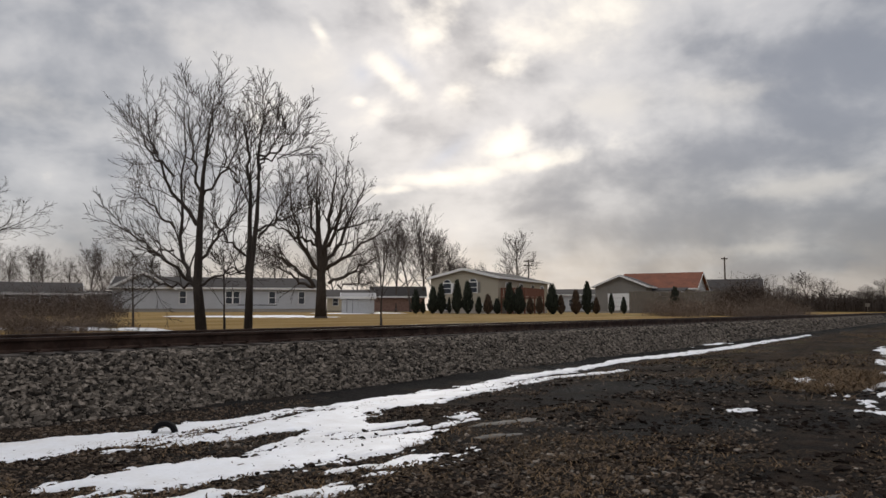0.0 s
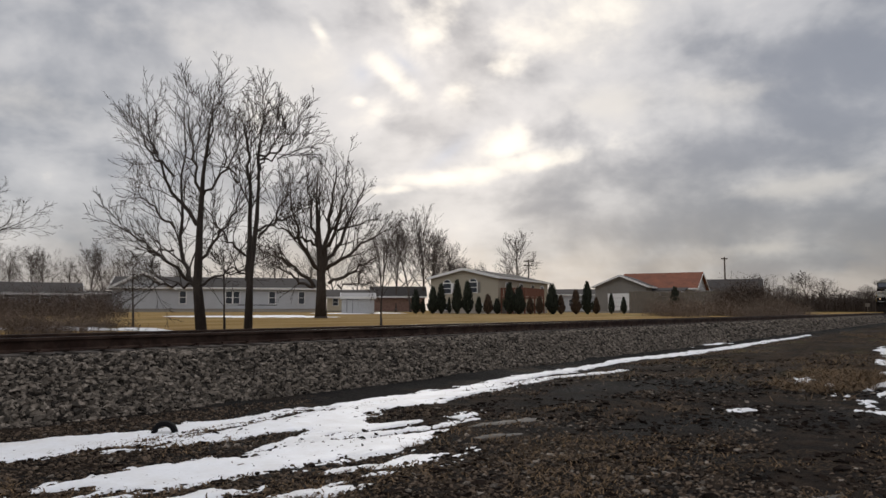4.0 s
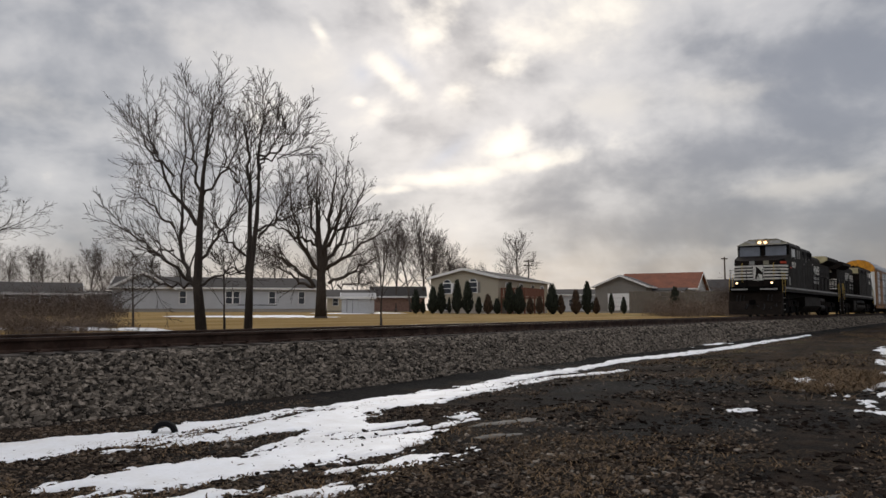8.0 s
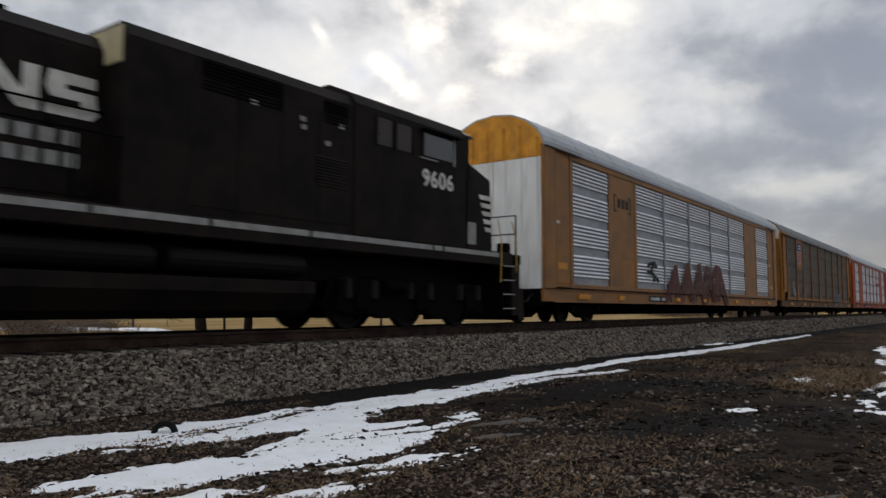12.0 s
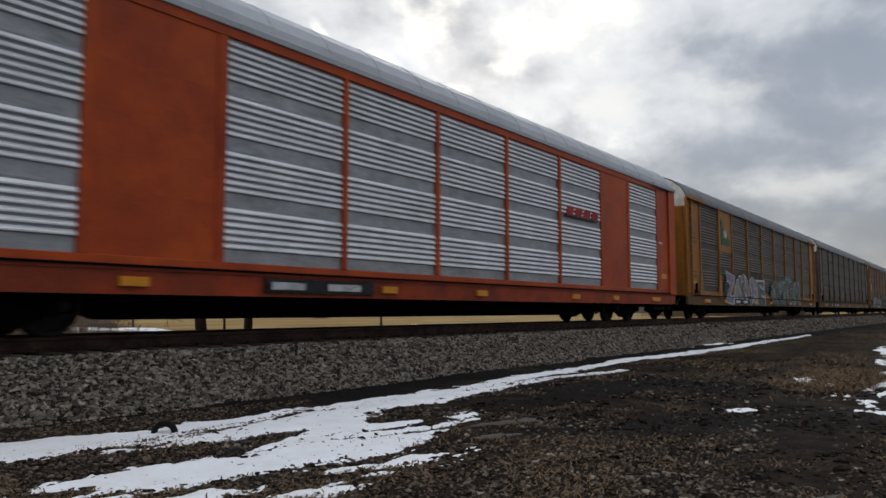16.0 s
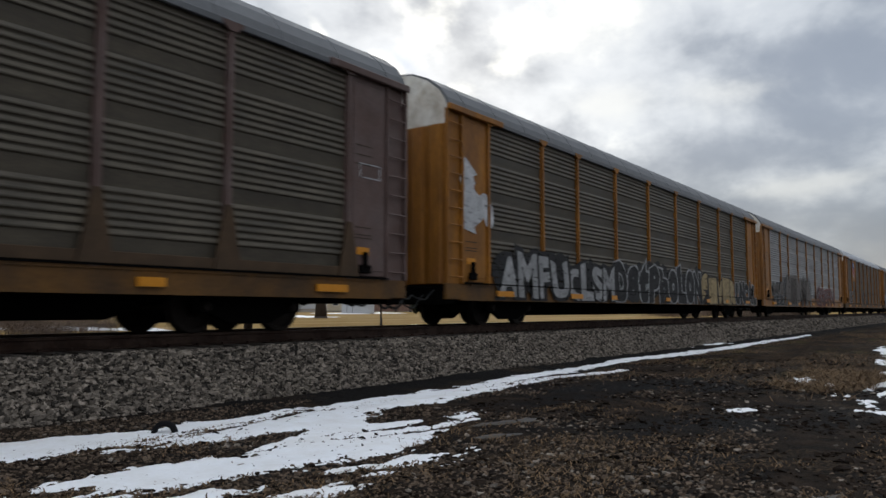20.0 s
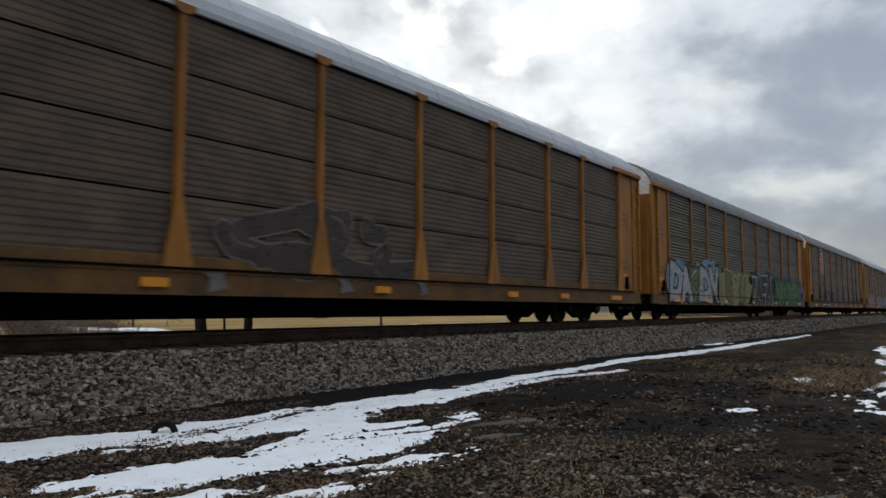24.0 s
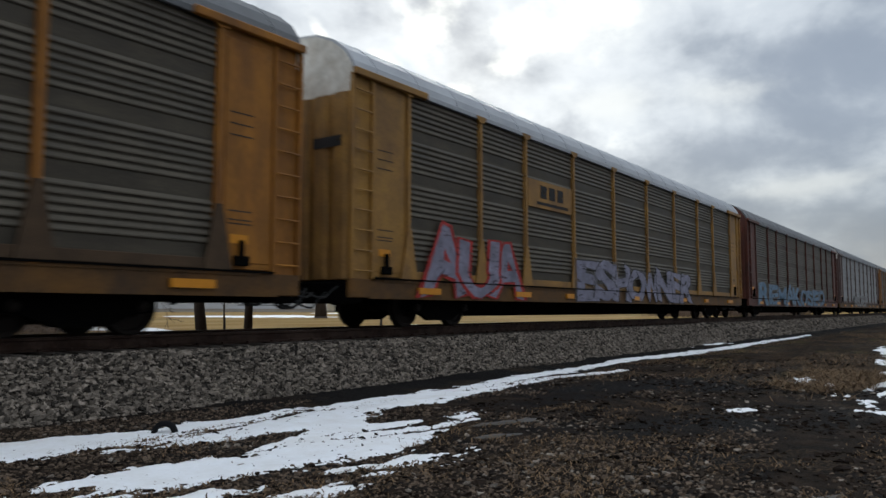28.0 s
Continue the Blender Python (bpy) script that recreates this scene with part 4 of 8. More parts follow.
            s.box(lad, lad + 0.47, y0 + 0.01, y1 - 0.01, 0.95, 4.83)
            part("corner_post", s, spec.get("endpanel", body), car)
        if spec.get("plain_end"):
            part("corner_skin", Shape().box(lad - 0.075, lad + 0.55, -1.645, -1.63, 0.95, 4.86, 0.006), body, car)
            part("skin_fold", Shape().box(lad + (0.548 if x0 == 0 else -0.09), lad + (0.566 if x0 == 0 else -0.072), -1.65, -1.57, 0.95, 4.84), body, car)
            part("stencil_box", Shape().box(a + 0.3, a + 0.85, -1.592, -1.584, 1.5, 1.68), REFLECTOR, car, "small orange stencilled box")
            part("stencil_line", Shape().box(a + 0.1, a + 0.42, -1.592, -1.584, 2.75, 2.83), cap_white, car, "unreadable pale stencilled line")
            continue
        rung = shared(("rung", body.name), lambda: Shape().tube([(0, -1.63, 0), (0.47, -1.63, 0)], 0.017, 5).mesh("ladder_rung", body))
        for i in range(10):
            part("ladder_rung", rung, body, car, at=(lad, 0, 1.1 + i * 0.38))
        line = shared("stencil", lambda: Shape().box(0, 0.46, -1.59, -1.584, 0, 0.022).mesh("stencil_line", STENCIL))
        for z in (1.7, 1.76, 1.9, 3.1, 3.28, 3.46):
            part("stencil_line", line, STENCIL, car, "unreadable dark stencilled line", at=(a + 0.2, 0, z))
        part("warning_sticker", shared("sticker", lambda: Shape().box(0, 0.34, -1.592, -1.584, 0, 0.14).mesh("warning_sticker", REFLECTOR)), REFLECTOR, car, "small orange warning sticker", at=(a + 0.25, 0, 1.4))
        part("lever_box", shared("lever", lambda: Shape().box(0, 0.3, -1.66, -1.58, 0, 0.16, 0.02).box(0.1, 0.16, -1.69, -1.6, 0.1, 0.4, 0.01).mesh("lever_box", soot)), soot, car, at=(a + 0.3, 0, 1.05))
    # side posts and ribbed panels
    flared = spec.get("flared", True)
    wide = spec.get("wide", ())
    plain = spec.get("plain_end", False)
    zlo, zhi = (1.10, 4.64) if plain else (1.15, 4.80)
    # raised near-black strip: the shadow line above the sill put into colour
    part("sill_gap", Shape().box(0.6, CAR_LENGTH - 0.6, -1.657, -1.6, 0.952, 0.984), soot, car, "raised dark strip drawn as the shadow line above the sill")
    if not plain:
        for sy in (-1, 1):
            y0, y1 = (-1.60, -1.54) if sy < 0 else (1.54, 1.60)
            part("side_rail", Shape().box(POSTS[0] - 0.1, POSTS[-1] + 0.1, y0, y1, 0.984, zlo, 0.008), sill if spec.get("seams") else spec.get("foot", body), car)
    if plain:
        for sy in (-1, 1):
            y0, y1 = (-1.60, -1.54) if sy < 0 else (1.54, 1.60)
            part("side_rail", Shape().box(POSTS[0] - 0.1, POSTS[-1] + 0.1, y0, y1, 0.93, zlo, 0.008), body, car)
            part("side_rail", Shape().box(POSTS[0] - 0.1, POSTS[-1] + 0.1, y0, y1, zhi, 4.83, 0.008), body, car)
        slim_mat = body if spec.get("body_posts") else panel
        slim = shared(("slim", slim_mat.name), lambda: Shape().box(-0.055, 0.055, -0.03, 0.04, 0, zhi - zlo, 0.008).mesh("post", slim_mat))
        broad = shared(("broad", body.name), lambda: Shape().box(-0.09, 0.09, -0.01, 0.04, 0, zhi - zlo, 0.008).mesh("post", body))
        for n_, x in enumerate(POSTS):
            edge = n_ in (0, 1, 2, 7, 8, 9)
            for y in (-1.59, 1.56):
                part("post", broad if edge else slim, body if edge else slim_mat, car, at=(x, y, zlo))
    else:
        post = shared(("post", body.name, flared), lambda: post_mesh(body, flared))
        for x in POSTS:
            near_post = part("post", post, body, car, at=(x, -1.59, 0.93))
            if flared:
                foot = spec.get("foot", body)
                part("post_foot", shared(("foot", foot.name), lambda: foot_mesh(foot)), foot, near_post)
            o = part("post", post, body, car, at=(x, 1.59, 0.93))
            o.rotation_euler[2] = math.pi
    for i in range(len(POSTS) - 1):
        x0, w = POSTS[i] + 0.03, POSTS[i + 1] - POSTS[i] - 0.06
        rows = 4
        h = (zhi - zlo) / rows
        for j in range(rows):
            if i in wide or (i, j) in spec.get("solid", ()):
                me = shared(("solid", round(w, 2), round(h, 2), body.name), lambda: Shape().box(0, w, -0.035, 0.02, 0, h).mesh("panel", body))
            else:
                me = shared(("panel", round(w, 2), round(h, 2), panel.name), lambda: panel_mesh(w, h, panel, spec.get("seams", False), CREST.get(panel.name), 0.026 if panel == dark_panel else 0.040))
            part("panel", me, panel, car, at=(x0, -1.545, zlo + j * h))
        me = shared(("farpanel", round(w, 2), panel.name), lambda: panel_mesh(w, 4.80 - 0.97, panel, False))
        o = part("panel", me, panel, car, at=(x0 + w, 1.545, 0.97))
        o.rotation_euler[2] = math.pi
    return car


REFLECTOR = material("reflector_tape", (0.50, 0.20, 0.014), 0.4, vary=0.1)
STENCIL = material("stencil_ink", (0.05, 0.035, 0.025), 0.8, vary=0.2)
yellow = material("yellow_car_paint", (0.30, 0.122, 0.014), 0.56, gloss=0.24, vary=0.28, grain=2.2, fine=25, second=(0.150, 0.060, 0.014), second_amount=0.47, second_scale=1.2, second_edge=0.4, stretch=(1, 1, 0.35))
pale_yellow = material("pale_yellow_paint", (0.2924, 0.1548, 0.0344), 0.56, gloss=0.24, vary=0.25, grain=1.6, fine=25, second=(0.1548, 0.0817, 0.0310), second_amount=0.45, second_scale=0.9, second_edge=0.35)
tan_paint = material("tan_orange_paint", (0.2838, 0.1247, 0.0327), 0.56, gloss=0.24, vary=0.2, grain=1.6, fine=25, second=(0.1634, 0.0860, 0.0387), second_amount=0.45, second_scale=0.9, second_edge=0.4)
orange_paint = material("orange_red_paint", (0.36, 0.055, 0.005), 0.56, gloss=0.24, vary=0.2, grain=1.8, fine=25, second=(0.2322, 0.0275, 0.0052), second_amount=0.42, second_scale=0.8, second_edge=0.35)
brown_paint = material("brown_purple_paint", (0.1161, 0.0808, 0.0731), 0.56, gloss=0.24, vary=0.2, grain=2, fine=25, second=(0.0774, 0.0430, 0.0344), second_amount=0.4, second_scale=1.1, second_edge=0.35)
maroon_paint = material("maroon_paint", (0.0946, 0.0301, 0.0189), 0.56, gloss=0.24, vary=0.22, grain=2, fine=25, second=(0.0516, 0.0215, 0.0172), second_amount=0.4, second_scale=1.1, second_edge=0.35)
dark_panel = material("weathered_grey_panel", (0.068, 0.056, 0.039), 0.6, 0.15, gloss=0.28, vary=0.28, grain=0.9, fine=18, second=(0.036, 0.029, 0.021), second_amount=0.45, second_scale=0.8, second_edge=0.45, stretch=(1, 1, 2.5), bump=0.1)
seam_panel = material("brown_grey_panel", (0.094, 0.066, 0.046), 0.62, 0.1, gloss=0.25, vary=0.3, grain=1.1, fine=18, second=(0.044, 0.031, 0.022), second_amount=0.5, second_scale=1.0, second_edge=0.45, stretch=(1, 1, 2.0), bump=0.1)
bright_panel = material("galvanised_panel", (0.3034, 0.3116, 0.3280), 0.42, 0.25, vary=0.26, grain=3, fine=22, second=(0.1968, 0.2009, 0.2091), second_amount=0.45, second_scale=1.2, second_edge=0.4, stretch=(1, 1, 2), bump=0.06)
mid_panel = material("dull_galvanised_panel", (0.255, 0.255, 0.258), 0.48, 0.4, vary=0.2, grain=1.2, fine=20, second=(0.16, 0.155, 0.15), second_amount=0.45, second_scale=0.9, second_edge=0.4, stretch=(1, 1, 2), bump=0.08)
roof_metal = material("galvanised_roof", (0.135, 0.138, 0.145), 0.6, 0.1, vary=0.15, grain=1.0, fine=20, second=(0.098, 0.10, 0.105), second_scale=0.7, second_edge=0.4)
roof_white = material("pale_roof", (0.36, 0.37, 0.39), 0.5, 0.15, vary=0.12, grain=1.0, fine=20, second=(0.28, 0.29, 0.31), second_scale=0.7, second_edge=0.4)
cap_white = material("end_cap_white", (0.62, 0.60, 0.55), 0.65, vary=0.15, grain=3, second=(0.33, 0.28, 0.22), second_amount=0.35, second_scale=2.5, second_edge=0.4)
cap_orange = material("end_cap_orange", (0.70, 0.31, 0.03), 0.6, vary=0.15, grain=3, second=(0.4, 0.17, 0.03), second_amount=0.35, second_scale=2.5, second_edge=0.4)

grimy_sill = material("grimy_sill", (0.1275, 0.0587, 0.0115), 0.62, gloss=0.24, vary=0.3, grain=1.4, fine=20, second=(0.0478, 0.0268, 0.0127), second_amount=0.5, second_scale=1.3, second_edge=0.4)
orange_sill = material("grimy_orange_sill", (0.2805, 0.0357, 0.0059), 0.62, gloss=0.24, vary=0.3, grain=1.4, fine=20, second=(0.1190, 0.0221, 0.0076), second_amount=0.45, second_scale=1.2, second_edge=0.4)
grimy_foot = material("grimy_foot", (0.06, 0.038, 0.022), 0.85, vary=0.3, grain=3)
door_white = material("white_door_paint", (0.84, 0.83, 0.79), 0.6, vary=0.1, grain=3, second=(0.60, 0.57, 0.50), second_amount=0.3, second_scale=1.5, second_edge=0.4)
# rib tones: clean worn crests, with light from above put into the colour
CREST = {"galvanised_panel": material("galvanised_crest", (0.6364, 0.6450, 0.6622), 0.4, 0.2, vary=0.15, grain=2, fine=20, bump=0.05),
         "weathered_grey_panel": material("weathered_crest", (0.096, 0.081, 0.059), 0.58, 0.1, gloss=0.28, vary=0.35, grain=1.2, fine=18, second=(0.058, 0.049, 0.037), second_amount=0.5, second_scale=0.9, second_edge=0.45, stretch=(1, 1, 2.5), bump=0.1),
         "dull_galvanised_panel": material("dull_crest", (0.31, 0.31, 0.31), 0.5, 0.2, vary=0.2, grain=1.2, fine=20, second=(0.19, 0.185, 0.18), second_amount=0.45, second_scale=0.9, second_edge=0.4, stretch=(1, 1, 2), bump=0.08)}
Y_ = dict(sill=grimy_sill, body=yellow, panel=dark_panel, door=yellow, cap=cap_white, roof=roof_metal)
CARS = [
    dict(body=tan_paint, panel=bright_panel, door=door_white, cap=cap_orange, roof=roof_white, wide=(1, 7), flared=False, plain_end=True,
         plate=True, label="tan rack car with bright galvanised side panels and white end doors"),
    dict(Y_, solid={(1, 2), (1, 3)}, label="yellow rack car with weathered grey panels and a shield emblem"),
    dict(body=orange_paint, panel=bright_panel, door=orange_paint, cap=cap_white, roof=roof_white, wide=(1, 7), flared=False, plain_end=True, body_posts=True, sill=orange_sill,
         plate=True, label="orange red rack car with bright galvanised side panels"),
    dict(Y_, solid={(1, 2), (1, 3)}, plate=True, label="yellow rack car with grey panels and a green mountain emblem"),
    dict(body=brown_paint, panel=dark_panel, door=brown_paint, cap=cap_white, roof=roof_metal, sill=grimy_sill, foot=grimy_foot,
         plate=True, label="faded brown rack car with dark grey panels and tan sills"),
    dict(Y_, flared=False, label="yellow rack car covered low down by black and white spray paint"),
    dict(body=tan_paint, panel=mid_panel, door=tan_paint, cap=cap_white, roof=roof_metal, flared=False,
         label="tan rack car with pale galvanised panels and dark spray paint"),
    dict(sill=grimy_sill, body=yellow, panel=seam_panel, door=yellow, cap=cap_white, roof=roof_white, seams=True, solid={(1, 2), (1, 3)},
         label="yellow rack car with seamed brown grey panels and a shield emblem"),
    dict(Y_, flared=False, label="yellow rack car with a long row of colourful spray paint"),
    dict(Y_, solid={(1, 2), (1, 3)}, foot=grimy_foot, plate=True, label="yellow rack car with grey panels and a shield emblem up high"),
    dict(body=pale_yellow, sill=grimy_sill, panel=dark_panel, door=pale_yellow, cap=cap_white, roof=roof_white, label="pale yellow rack car with a yellow sign board on its panels"),
    dict(body=maroon_paint, panel=dark_panel, door=maroon_paint, cap=maroon_paint, roof=roof_metal, flared=False, label="maroon rack car with grey panels and blue spray paint"),
    dict(Y_, body=brown_paint, door=brown_paint, panel=mid_panel, flared=False, label="brown rack car with pale weathered grey panels"),
    dict(Y_, body=tan_paint, label="tan rack car with grey panels far along the train"),
    dict(Y_, label="yellow rack car with plain grey panels at the tail"),
]
cars = [rack_car(k, spec) for k, spec in enumerate(CARS)]


# ---- paint on the cars: emblems as plain shapes, and spray paint ----
def paint(name, color, rough=0.65, thin=1.0):
    """Sprayed paint, thin and worn through in places."""
    fresh = "paint_" + name not in MATS
    m = material("paint_" + name, color, rough, vary=0.25, grain=4, fine=25, bump=0.0, second=tuple(c * 0.45 for c in color), second_amount=0.4, second_scale=2.5, second_edge=0.5)
    if fresh:
        nt = m.node_tree
        N, L = nt.nodes.new, nt.links.new
        mp, n, r = N("ShaderNodeMapping"), N("ShaderNodeTexNoise"), N("ShaderNodeMapRange")
        mp.inputs["Scale"].default_value = (1.2, 1, 5)
        L(N("ShaderNodeTexCoord").outputs["Object"], mp.inputs[0])
        L(mp.outputs[0], n.inputs["Vector"])
        n.inputs["Scale"].default_value, n.inputs["Detail"].default_value, n.inputs["Roughness"].default_value = 2.6, 6, 0.65
        L(n.outputs["Fac"], r.inputs["Value"])
        for k, v in (("From Min", 0.33), ("From Max", 0.45), ("To Min", 0.45 * thin), ("To Max", 0.97 * thin)):
            r.inputs[k].default_value = v
        mx, tr = N("ShaderNodeMixShader"), N("ShaderNodeBsdfTransparent")
        L(r.outputs["Result"], mx.inputs[0])
        L(tr.outputs[0], mx.inputs[1])
        L(nt.nodes["Principled BSDF"].outputs[0], mx.inputs[2])
        L(mx.outputs[0], nt.nodes["Material Output"].inputs["Surface"])
    return m


P_WHITE, P_BLACK, P_BLUE, P_RED = paint("white", (0.55, 0.55, 0.56)), paint("black", (0.02, 0.019, 0.02)), paint("blue", (0.03, 0.07, 0.25)), paint("red", (0.38, 0.035, 0.03))
P_TAN, P_OLIVE, P_GREEN, P_PURPLE = paint("tan", (0.36, 0.27, 0.14)), paint("olive", (0.20, 0.19, 0.075)), paint("green", (0.055, 0.125, 0.05)), paint("purple", (0.10, 0.06, 0.14))
P_MINT, P_GREY, P_RUST, P_SKY = paint("mint", (0.18, 0.255, 0.24)), paint("grey", (0.25, 0.25, 0.25)), paint("rust", (0.16, 0.055, 0.045)), paint("sky", (0.16, 0.25, 0.35))
P_LIME, P_PALE = paint("dark_green", (0.015, 0.05, 0.03)), paint("pale_blue", (0.36, 0.40, 0.50))
P_DIRT, P_TAUPE, P_SILVER = paint("dirt", (0.055, 0.042, 0.036)), paint("taupe", (0.15, 0.13, 0.118)), paint("silver", (0.33, 0.325, 0.325))
P_LILAC, P_MOSS, P_LEAF = paint("lilac", (0.24, 0.23, 0.30)), paint("moss", (0.11, 0.115, 0.05)), paint("leaf", (0.075, 0.155, 0.06))
P_NIGHT, P_VIOLET = paint("night_blue", (0.025, 0.03, 0.075)), paint("violet", (0.085, 0.085, 0.20))
P_ROSE = paint("faded_rose", (0.26, 0.09, 0.08), thin=0.75)
P_RUST_THIN, P_THIN = paint("thin_rust", (0.15, 0.075, 0.065), thin=0.5), paint("thin_grey", (0.16, 0.15, 0.15), thin=0.5)


def ribbon(shape, pts, w, y, barb=0.0):
    """A flat stroke with rounded ends in the x-z plane, one strip of faces."""
    dirs = []
    for i in range(len(pts)):
        (xa, za), (xb, zb) = pts[max(i - 1, 0)], pts[min(i + 1, len(pts) - 1)]
        l = math.hypot(xb - xa, zb - za) or 1.0
        dirs.append(((xb - xa) / l, (zb - za) / l))
    v = []
    for (px, pz), (dx, dz) in zip(pts, dirs):
        v += [(px + dz * w, y, pz - dx * w), (px - dz * w, y, pz + dx * w)]
    n = len(pts)
    f = [(2 * i, 2 * i + 2, 2 * i + 3, 2 * i + 1) for i in range(n - 1)]
    for end, k in ((0, -1), (n - 1, 1)):
        (px, pz), (dx, dz) = pts[end], dirs[end]
        b = len(v)
        if barb and k > 0:
            v += [(px + dz * barb * 1.9, y, pz - dx * barb * 1.9), (px + dx * barb * 2.4, y, pz + dz * barb * 2.4), (px - dz * barb * 1.9, y, pz + dx * barb * 1.9)]
            f.append((2 * end, b, b + 1, b + 2, 2 * end + 1))
            continue
        v += [(px + (dz * math.cos(a) + k * dx * math.sin(a)) * w, y, pz + (-dx * math.cos(a) + k * dz * math.sin(a)) * w) for a in (0.6, 1.2, 1.94, 2.54)]
        f.append((2 * end, b, b + 1, b + 2, b + 3, 2 * end + 1))
    shape.add(v, f)


def spray(car, x0, x1, z0, z1, n, fill, line, seed, fat=0.17, wild=0.12, edge=0.05, shine=None, lift=0.0):
    """A row of overlapping sprayed shapes, each with an outline, barbs and a lighter streak."""
    rng = random.Random(seed)
    cw, H = (x1 - x0) / n, z1 - z0
    for i in range(n):
        hh = H * rng.uniform(0.82, 1.0)
        w = min(fat * cw * 1.2, 0.16 * H)
        e = edge * H * 0.7
        for j in range(rng.choice((3, 3, 4))):
            a0, a1 = rng.uniform(-0.15, 1.15), rng.uniform(-0.15, 1.15)
            b0, b1 = rng.choice(((0, 1), (0.1, 0.6), (0.4, 1), (0.5, 0.05), (1, 0.3), (0.15, 0.1), (0.85, 0.95)))
            bow = rng.uniform(-0.6, 0.6)
            pts = []
            for s in range(9):
                u = s / 8
                px = a0 + (a1 - a0) * u + bow * math.sin(u * math.pi) + rng.gauss(0, wild * 0.12)
                pz = b0 + (b1 - b0) * u + 0.25 * bow * math.sin(u * math.pi * 2)
                pts.append((x0 + cw * (i + min(1.2, max(-0.2, px))), z0 + hh * min(1.0, max(0.0, pz))))
            out, ins = Shape(), Shape()
            sharp = w if wild > 0.12 else 0.0
            ribbon(out, pts, w + e, -1.600 - lift, sharp * (1 + 0.8 * e / w))
            ribbon(ins, pts, w, -1.604 - lift, sharp)
            o = part("sprayed_shape", out, line, car, "outline of a sprayed shape")
            part("shape_fill", ins, fill, o)
            if j == 1:
                lit = Shape()
                ribbon(lit, [(p + w * 0.3, q + w * 0.35) for p, q in pts[1:6]], w * 0.12, -1.607 - lift)
                part("light_streak", lit, shine or P_GREY, o, "thin lighter streak of spray paint")
    return car


def glyph(ch, fat):
    """Corners and faces of one heavy letter, fitted to a unit square."""
    cu = bpy.data.curves.new("letter", "FONT")
    cu.body, cu.size, cu.offset, cu.resolution_u = ch, 1.0, fat, 4
    ob = bpy.data.objects.new("letter", cu)
    me = bpy.data.meshes.new_from_object(ob)
    v = [(q.co.x, q.co.y) for q in me.vertices]
    f = [tuple(q.vertices) for q in me.polygons]
    bpy.data.objects.remove(ob)
    bpy.data.curves.remove(cu)
    bpy.data.meshes.remove(me)
    return v, f


def throw_up(car, text, x0, x1, z0, z1, fill, line, seed, fat=0.055, edge=0.05, wild=0.0, lap=1.18, cloud=None, shine=None, y=-1.648):
    """A row of swollen sprayed letters with outlines, each leaning its own way, on a sprayed cloud."""
    rng = random.Random(seed)
    n, H = len(text), z1 - z0
    cw = (x1 - x0) / n
    if cloud:
        s = Shape()
        for i in range(n * 3):
            cx, cz = x0 + (x1 - x0) * (i + 0.5) / (n * 3), z0 + H * rng.uniform(0.35, 0.75)
            rx, rz = cw * rng.uniform(0.35, 0.6), H * rng.uniform(0.3, 0.5)
            k = 14
            ring = [(cx + rx * math.cos(6.283 * j / k) * rng.uniform(0.85, 1.1), max(z0, cz + rz * math.sin(6.283 * j / k) * rng.uniform(0.85, 1.1))) for j in range(k)]
            s.add([(a, y + 0.004 + 0.0001 * (i % 5), b) for a, b in ring], [tuple(range(k))])
        part("sprayed_cloud", s, cloud, car, "soft sprayed cloud behind the letters")
    for i, ch in enumerate(text):
        if ch == " ":
            continue
        core, ring = glyph(ch, fat), glyph(ch, fat + edge)
        xs, zs = [q[0] for q in core[0]], [q[1] for q in core[0]]
        w, h = max(xs) - min(xs), max(zs) - min(zs)
        ox, oz = min(xs), min(zs)
        lean, tip, sag = rng.uniform(-0.22, 0.22), rng.uniform(-0.08, 0.08), rng.uniform(-0.12, 0.12)
        hh = H * rng.uniform(0.86, 1.0)
        ph = rng.uniform(0, 6.28)

        def bend(q):
            u, v = (q[0] - ox) / w, (q[1] - oz) / h
            u2 = 0.5 + (u - 0.5) * lap * (1 + 0.25 * sag * (v - 0.5)) + lean * (v - 0.5) + wild * math.sin(v * 7 + ph)
            v2 = v + tip * (u - 0.5) + sag * math.sin(u * 3.14) * v + wild * 0.8 * math.sin(u * 8 + ph * 2)
            return x0 + cw * (i + u2), max(0.61, z0 + hh * v2)

        far, near = Shape(), Shape()
        far.add([(a, y - 0.006 * (i % 2), b) for a, b in (bend(q) for q in ring[0])], ring[1])
        near.add([(a, y - 0.003 - 0.006 * (i % 2), b) for a, b in (bend(q) for q in core[0])], core[1])
        o = part("sprayed_letter", far, line, car, "outline of a sprayed letter")
        part("letter_fill", near, fill[i % len(fill)] if isinstance(fill, tuple) else fill, o)
        if shine:
            lit = Shape()
            ribbon(lit, [bend((ox + w * (0.2 + 0.08 * k), oz + h * (0.72 + 0.05 * math.sin(k * 0.7)))) for k in range(5)], 0.022 * H, y - 0.005 - 0.006 * (i % 2))
            part("light_streak", lit, shine, o, "thin lighter streak of spray paint")


